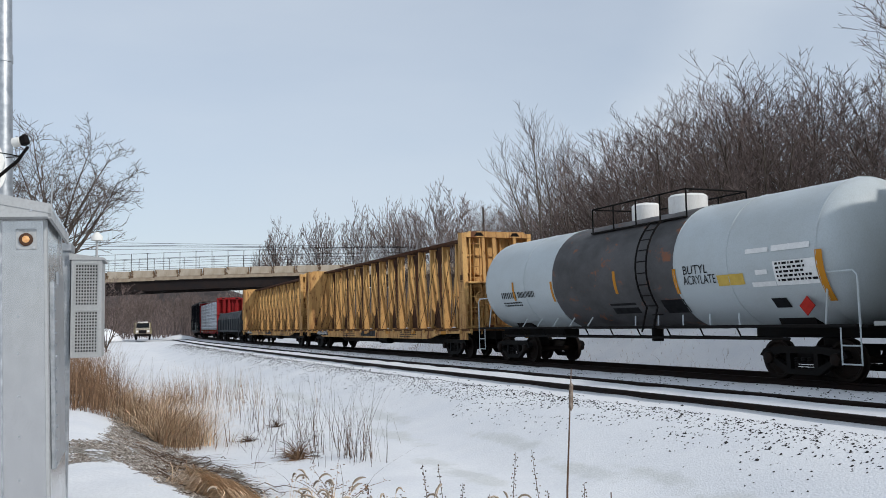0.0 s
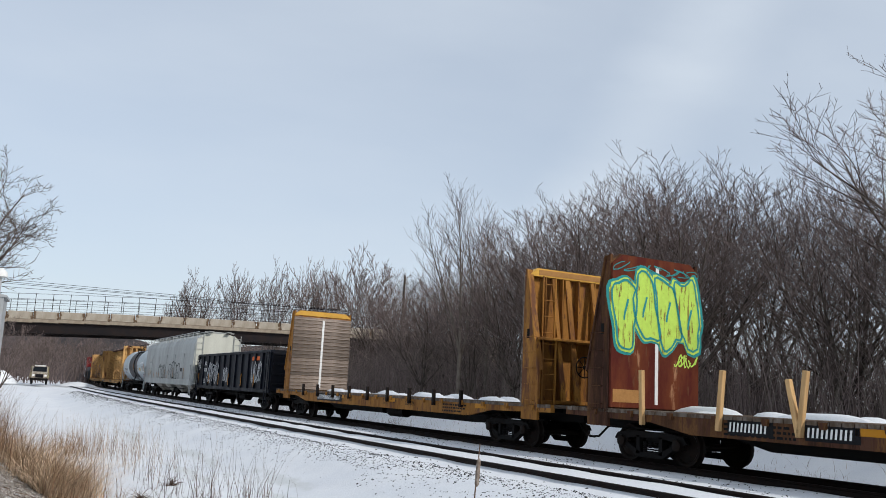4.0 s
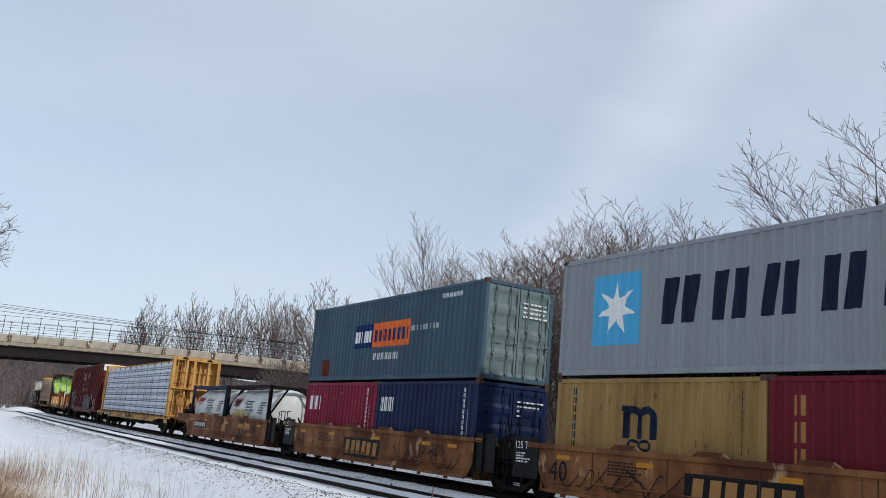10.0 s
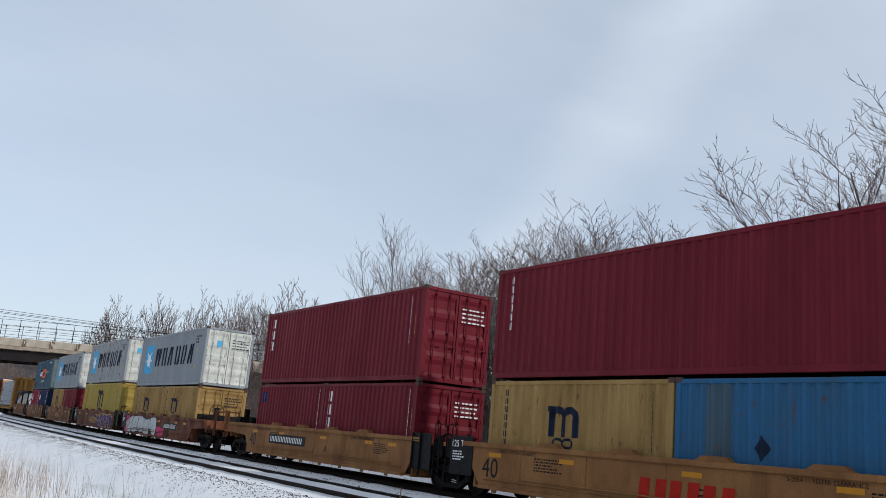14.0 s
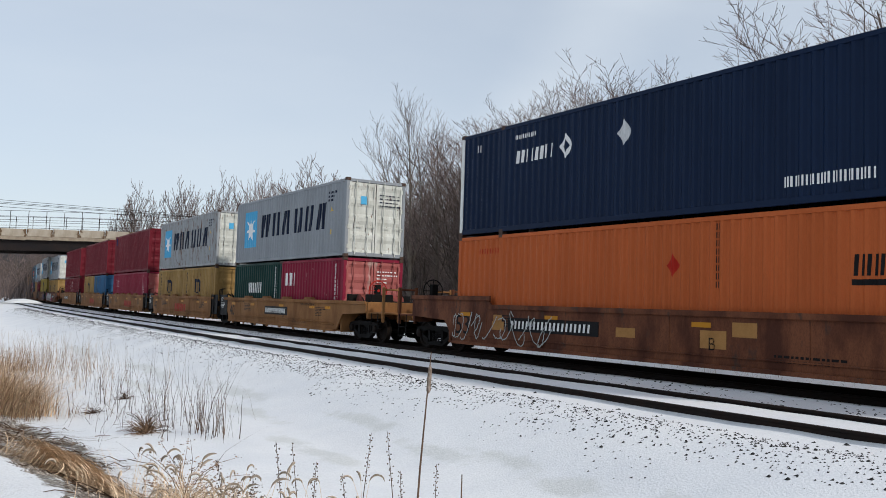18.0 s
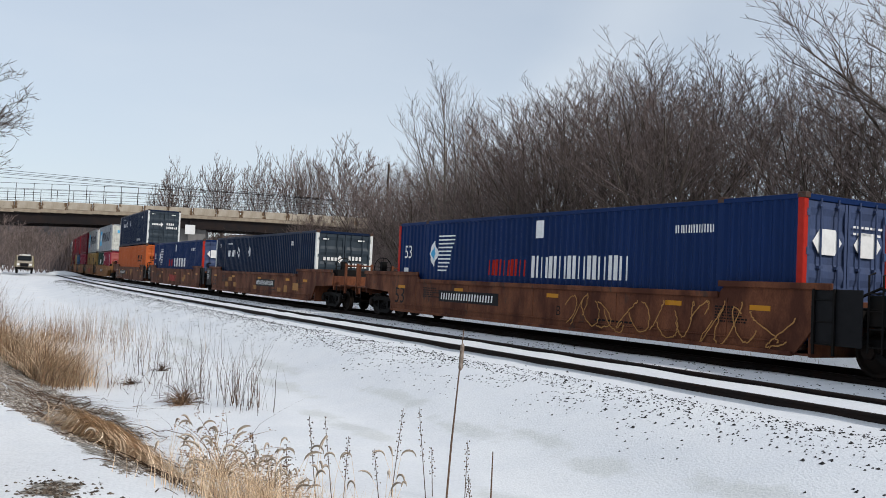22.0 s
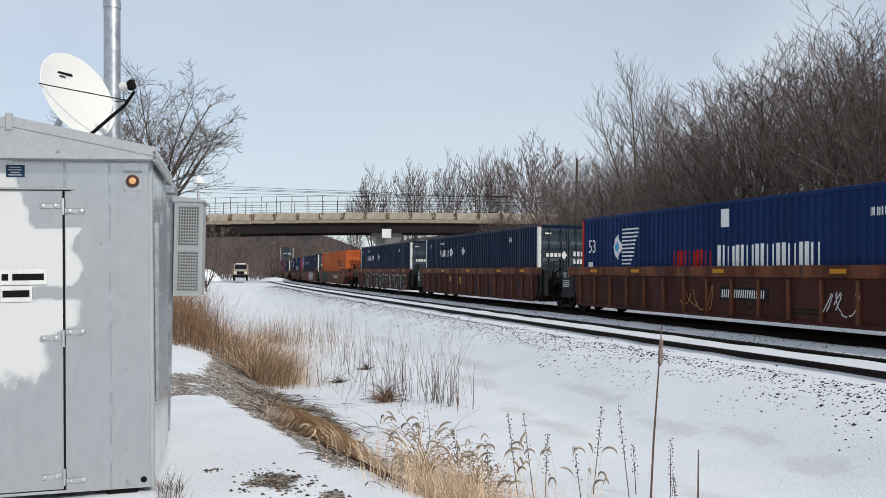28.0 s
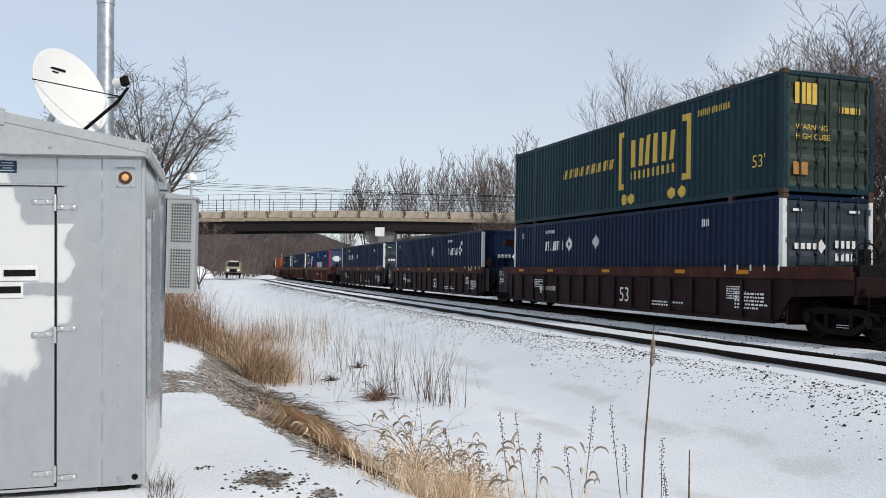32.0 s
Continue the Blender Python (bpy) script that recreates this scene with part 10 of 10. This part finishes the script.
set_down(carrier_grey(True, 3), A_P[3], LOW + 2.896)
set_down(tan20("box_yellow", "yellow 40-foot container with a dark emblem", 8, 12.19, 0.4), A_P[3], LOW)
set_down(carrier_grey(False, 3), A_P[4], LOW + 2.591)
set_down(tan20("box_tan", "tan 20-foot container with a dark emblem", 6), A_P[4] - 3.06, LOW)
set_down(tan20("box_tan", "tan 20-foot container with a dark emblem and bright doors", 6, 6.06, 0.36), A_P[4] + 3.06, LOW)

# five-unit car with 40-foot wells, ochre
B_P = (232.2, 248.0, 263.75, 279.3, 294.7)
B_X = (both(board_at(0.186, 3.25, 5)), both(logo_at(0.44, 2)), both(logo_at(0.48, 2)), both(logo_at(0.42, 2)), both(board_at(0.4, 2.6, 6)))
for i, cpos in enumerate(B_P):
    well_unit(6.1, "well_ochre", "end" if i == 0 else "joint", "end" if i == 4 else "joint", cpos, WELLS, False, i + 11, "40", "AEDCB"[i], "letter_black",
              W_LABEL.format("ochre", "stacked containers"), B_X[i])
set_down(maroon("maroon 40-foot container with white upright letters", 3, 3), B_P[0], LOW + 2.591)
c = maroon("maroon 20-foot container with a blue plate", 4, 0, 6.06, 2.591)
side_mark(c, "plate", [[(0.066, 0.725), (0.127, 0.725), (0.127, 0.875), (0.066, 0.875)]], "emblem_blue")
side_mark(c, "plate_emblem", [[(0.08, 0.77), (0.112, 0.8), (0.112, 0.855), (0.08, 0.855)]], "letter_yellow")
set_down(c, B_P[0] - 3.06, LOW)
set_down(maroon("maroon 20-foot container with white upright letters", 3, 3, 6.06, 2.591), B_P[0] + 3.06, LOW)
set_down(maroon("maroon 40-foot container with small white upright letters", 5, 6), B_P[1], LOW + 2.591)
set_down(tan20("box_tan", "tan 20-foot container with a dark emblem", 6), B_P[1] - 3.06, LOW)
c = plain20("box_sky", "faded blue 20-foot container with a dark diamond", 8, 0, ink="letter_navy")
side_mark(c, "dark_panel", [[(0.12, 0.1), (0.22, 0.1), (0.22, 0.95), (0.12, 0.95)]], "box_slate")
diamond(c, 0.33, 0.5, 0.24, "letter_navy")
set_down(c, B_P[1] + 3.06, LOW)
c = maroon("maroon 40-foot container with a small blue plate", 6, 0)
side_mark(c, "emblem", [[(0.035, 0.75), (0.065, 0.75), (0.065, 0.93), (0.035, 0.93)]], "emblem_blue")
set_down(c, B_P[2], LOW + 2.591)
set_down(plain20("box_red", "red 40-foot container with white marks", 9, 3, 0.06, 0.2, L=12.19), B_P[2], LOW)
set_down(carrier_grey(True, 3), B_P[3], LOW + 2.591)
set_down(tan20("box_tan", "ochre 20-foot container with a dark emblem", 6), B_P[3] - 3.06, LOW)
set_down(tan20("box_tan", "ochre 20-foot container with a dark emblem", 6), B_P[3] + 3.06, LOW)
set_down(carrier_grey(False, 3), B_P[4], LOW + 2.591)
set_down(plain20("box_green", "dark green 20-foot container with white marks", 10, 7, 0.32, 0.62, 0.48, 0.66), B_P[4] - 3.06, LOW)
set_down(plain20("box_red", "red 20-foot container with white marks", 4, 3, 0.07, 0.24), B_P[4] + 3.06, LOW)

# three-unit cars with 53-foot wells
N_LAB = "navy blue 53-foot container with white diamond marks"
P_LAB = "bright blue 53-foot container with red end posts"
O_LAB = "orange 53-foot container with black bars"
C_P, D_P, E_P, F_P = (316.65, 336.6, 356.05), (379.95, 400.0, 419.65), (443.3, 463.1, 483.1), (506.95, 526.7, 546.7)
C_X = (both(board_at(0.172, 3.4, 7), patches(2, 7), spray_pair(71, 0.0, 0.28, 0.3, 1.25, None, "spray_grey", 6)), both(logo_at(0.42, 2), spray_pair(72, 0.1, 0.3, 0.3, 1.25, None, "letter_black", 4), patches(3, 4)),
       both(board_at(0.52, 2.9, 8), patches(4, 8)))
D_X = (both(board_at(0.206, 3.3, 9), spray_pair(73, 0.58, 0.98, 0.25, 1.3, None, "patch_tan", 8)), both(logo_at(0.4, 2), spray_pair(74, 0.5, 0.74, 0.25, 1.3, "spray_silver", "letter_black", 4, "letter_black"), spray_pair(75, 0.06, 0.2, 0.5, 1.2, None, "letter_white", 3)),
       both(spray_pair(76, 0.1, 0.36, 0.25, 1.3, "spray_green", "letter_black", 5), board_at(0.586, 3.1, 10), spray_pair(77, 0.36, 0.45, 0.3, 1.2, None, "letter_black", 2)))
E_X = (both(spray_pair(78, 0.15, 0.95, 0.28, 1.22, "spray_green", "spray_silver", 9)), both(patches(5, 2)), both(spray_pair(79, 0.4, 0.48, 0.4, 1.1, None, "patch_tan", 2), board_at(0.5, 1.9, 11), spray_pair(80, 0.72, 0.78, 0.4, 1.1, None, "spray_silver", 2)))
for cars, paint, ribs, xs, ink, name in ((C_P, "well_brown", False, C_X, "letter_black", "rust-brown"), (D_P, "well_brown", False, D_X, "letter_black", "rust-brown"),
                                         (E_P, "well_oxide", True, E_X, "letter_black", "ribbed oxide-red"), (F_P, "well_maroon", True, (None, None, None), "letter_white", "ribbed dark maroon")):
    for i, cpos in enumerate(cars):
        car = well_unit(8.08, paint, "end" if i == 0 else "joint", "end" if i == 2 else "joint", cpos, WELLS, ribs, i + 21 + int(cpos), "53", ("ACB" if paint == "well_maroon" else "BCA")[i], ink,
                        W_LABEL.format(name, "stacked containers" if cpos in (C_P[0], F_P[2]) else "a long container"), xs[i])
        if paint == "well_maroon":
            mark("stencil", glyphs(8, 5.2, 0.72, 0.16, 0.13, 0.05, 0, 4, 0.3) + small_print(-6.5, 0.95, 5, 1.2, 0.045, 5), flat(1.412), "letter_white", car)
            pst = Shape()
            for k in range(5):
                pst.box(-6.2 - 0.5 * k, -6.15 - 0.5 * k, 1.47, 1.476, 1.48, 1.62)
            part("length_marks", pst, "letter_white", car)
        if paint == "well_maroon" and i == 0:
            rk = Shape()
            for y in (-0.6, 0.6):
                rk.box(10.0, 10.2, y - 0.08, y + 0.08, 1.3, 2.55, 0.01)
            rk.box(9.95, 10.25, -0.9, 0.9, 2.5, 2.85, 0.02)
            part("end_rack", rk, "well_oxide", car)
        if paint == "well_maroon" and i == 1:
            rk = Shape().box(-9.2, -8.95, -0.6, 0.65, 2.5, 2.82, 0.02)
            rk.box(-9.15, -9.0, -0.5, -0.38, 1.2, 2.52, 0.01)
            rk.tube([(-9.08, 0.2, 2.5), (-9.08, -0.42, 1.9)], 0.05, 6)
            part("end_rack", rk, "well_oxide", car)
c = big_navy("navy blue 53-foot container on top of an orange one", 31, 0.16)
side_glyphs(c, 12, 0.66, 0.77, 0.13, 0.2, "letter_white", 4)
set_down(c, C_P[0], LOW + 2.896)
set_down(big_orange(O_LAB, 41), C_P[0], LOW)
set_down(big_blue(P_LAB, 51), C_P[1], LOW)
set_down(big_navy(N_LAB, 32, 0.16), C_P[2], LOW)
set_down(big_blue(P_LAB, 51), D_P[0], LOW)
set_down(big_navy(N_LAB, 33, 0.14), D_P[1], LOW)
set_down(big_orange(O_LAB, 41), D_P[2], LOW)
set_down(big_navy(N_LAB, 34, 0.17), E_P[0], LOW)
set_down(big_navy(N_LAB, 35, 0.17), E_P[1], LOW)
set_down(big_blue(P_LAB, 51), E_P[2], LOW)
set_down(big_navy(N_LAB, 36, 0.17), F_P[0], LOW)
set_down(big_navy(N_LAB, 37, 0.677, True), F_P[1], LOW)
set_down(big_navy(N_LAB, 38, 0.188), F_P[2], LOW)
c = plain(16.15, 2.896, "box_teal", "dark teal 53-foot container with yellow brackets", "box_teal_door")
ob, prof, half, w, H = c
side_glyphs(c, 12, 0.274, 0.505, 0.49, 0.6, "letter_yellow", 3, 0.1, 0.22)
side_mark(c, "bracket", [[(0.523, 0.24), (0.534, 0.24), (0.534, 0.86), (0.523, 0.86)], [(0.534, 0.8), (0.546, 0.8), (0.546, 0.86), (0.534, 0.86)], [(0.534, 0.24), (0.546, 0.24), (0.546, 0.3), (0.534, 0.3)],
                         [(0.756, 0.24), (0.767, 0.24), (0.767, 0.86), (0.756, 0.86)], [(0.744, 0.8), (0.756, 0.8), (0.756, 0.86), (0.744, 0.86)], [(0.744, 0.24), (0.756, 0.24), (0.756, 0.3), (0.744, 0.3)]], "letter_yellow")
side_glyphs(c, 3, 0.57, 0.728, 0.46, 0.76, "letter_yellow", 8, 0.06, 0.4)
side_glyphs(c, 10, 0.572, 0.73, 0.33, 0.42, "letter_yellow", 9)
for u in (0.545, 0.572, 0.71, 0.742):
    side_mark(c, "dot", [[(u + 0.011 * math.cos(k * math.pi / 5), 0.13 + 0.06 * math.sin(k * math.pi / 5)) for k in range(10)]], "letter_yellow")
lettered("53'", at_u(half, 0.93), w - 0.002, 0.69, 0.3, "letter_yellow", ob)
side_glyphs(c, 10, 0.786, 0.874, 0.8, 0.86, "letter_yellow", 5)
sh = Shape()
for y0, y1, z0, z1 in ((0.35, 1.0, 2.1, 2.6), (-0.9, -0.25, 1.95, 2.1)):
    for k in range(4):
        q = (y1 - y0) / 4
        sh.face((-half + 0.012, y0 + k * q + q * 0.8, z0), (-half + 0.012, y0 + k * q, z0), (-half + 0.012, y0 + k * q, z1), (-half + 0.012, y0 + k * q + q * 0.8, z1))
part("lettering", sh, "letter_yellow", ob)
lettered("WARNING", 0.95, -half + 0.01, 1.5, 0.13, "letter_yellow", ob, 1.0, "end")
lettered("HIGH CUBE", 0.95, -half + 0.01, 1.28, 0.13, "letter_yellow", ob, 1.0, "end")
part("placard", Shape().face((-half + 0.012, 1.0, 0.45), (-half + 0.012, 0.6, 0.45), (-half + 0.012, 0.6, 0.75), (-half + 0.012, 1.0, 0.75)), "patch_tan", ob)
set_down(c, F_P[2], LOW + 2.896)
# the next car, whose front end alone comes into view
well_unit(8.08, "well_maroon", "end", "joint", 570.9, WELLS, True, 99, "53", "B", "letter_white", W_LABEL.format("ribbed dark maroon", "a long container"))
set_down(big_navy(N_LAB, 39, 0.17), 570.9, LOW)

# ---- what moves ----
def motions():
    """The train runs at an even speed along the far track; its wheels turn while they pass near the camera."""
    for ob, centre, *z in MOVERS:
        walk(ob, [(t, on_track(SPEED * t - centre, FAR_C, *z)) for t in range(0, 33)])
    for w, centre in SPIN:
        t0, t1 = max(0.0, (centre - 12) / SPEED), min(32.0, (centre + 40) / SPEED)
        if t1 - t0 < 0.2:
            continue
        f0, f1 = int(t0 * FPS) + 1, int(t1 * FPS)
        x, z = w.location.x, w.location.z
        rows = [(0.0, pose(x, 0, z))] if f0 > 1 else []
        rows += [(f / FPS, pose(x, 0, z, 0, math.degrees(SPEED * (f - f0) / FPS / 0.425) % 360)) for f in range(f0, f1 + 1)]
        if f1 < 32 * FPS - 1:
            rows.append((32.0, rows[-1][1]))
        walk(w, rows)


motions()
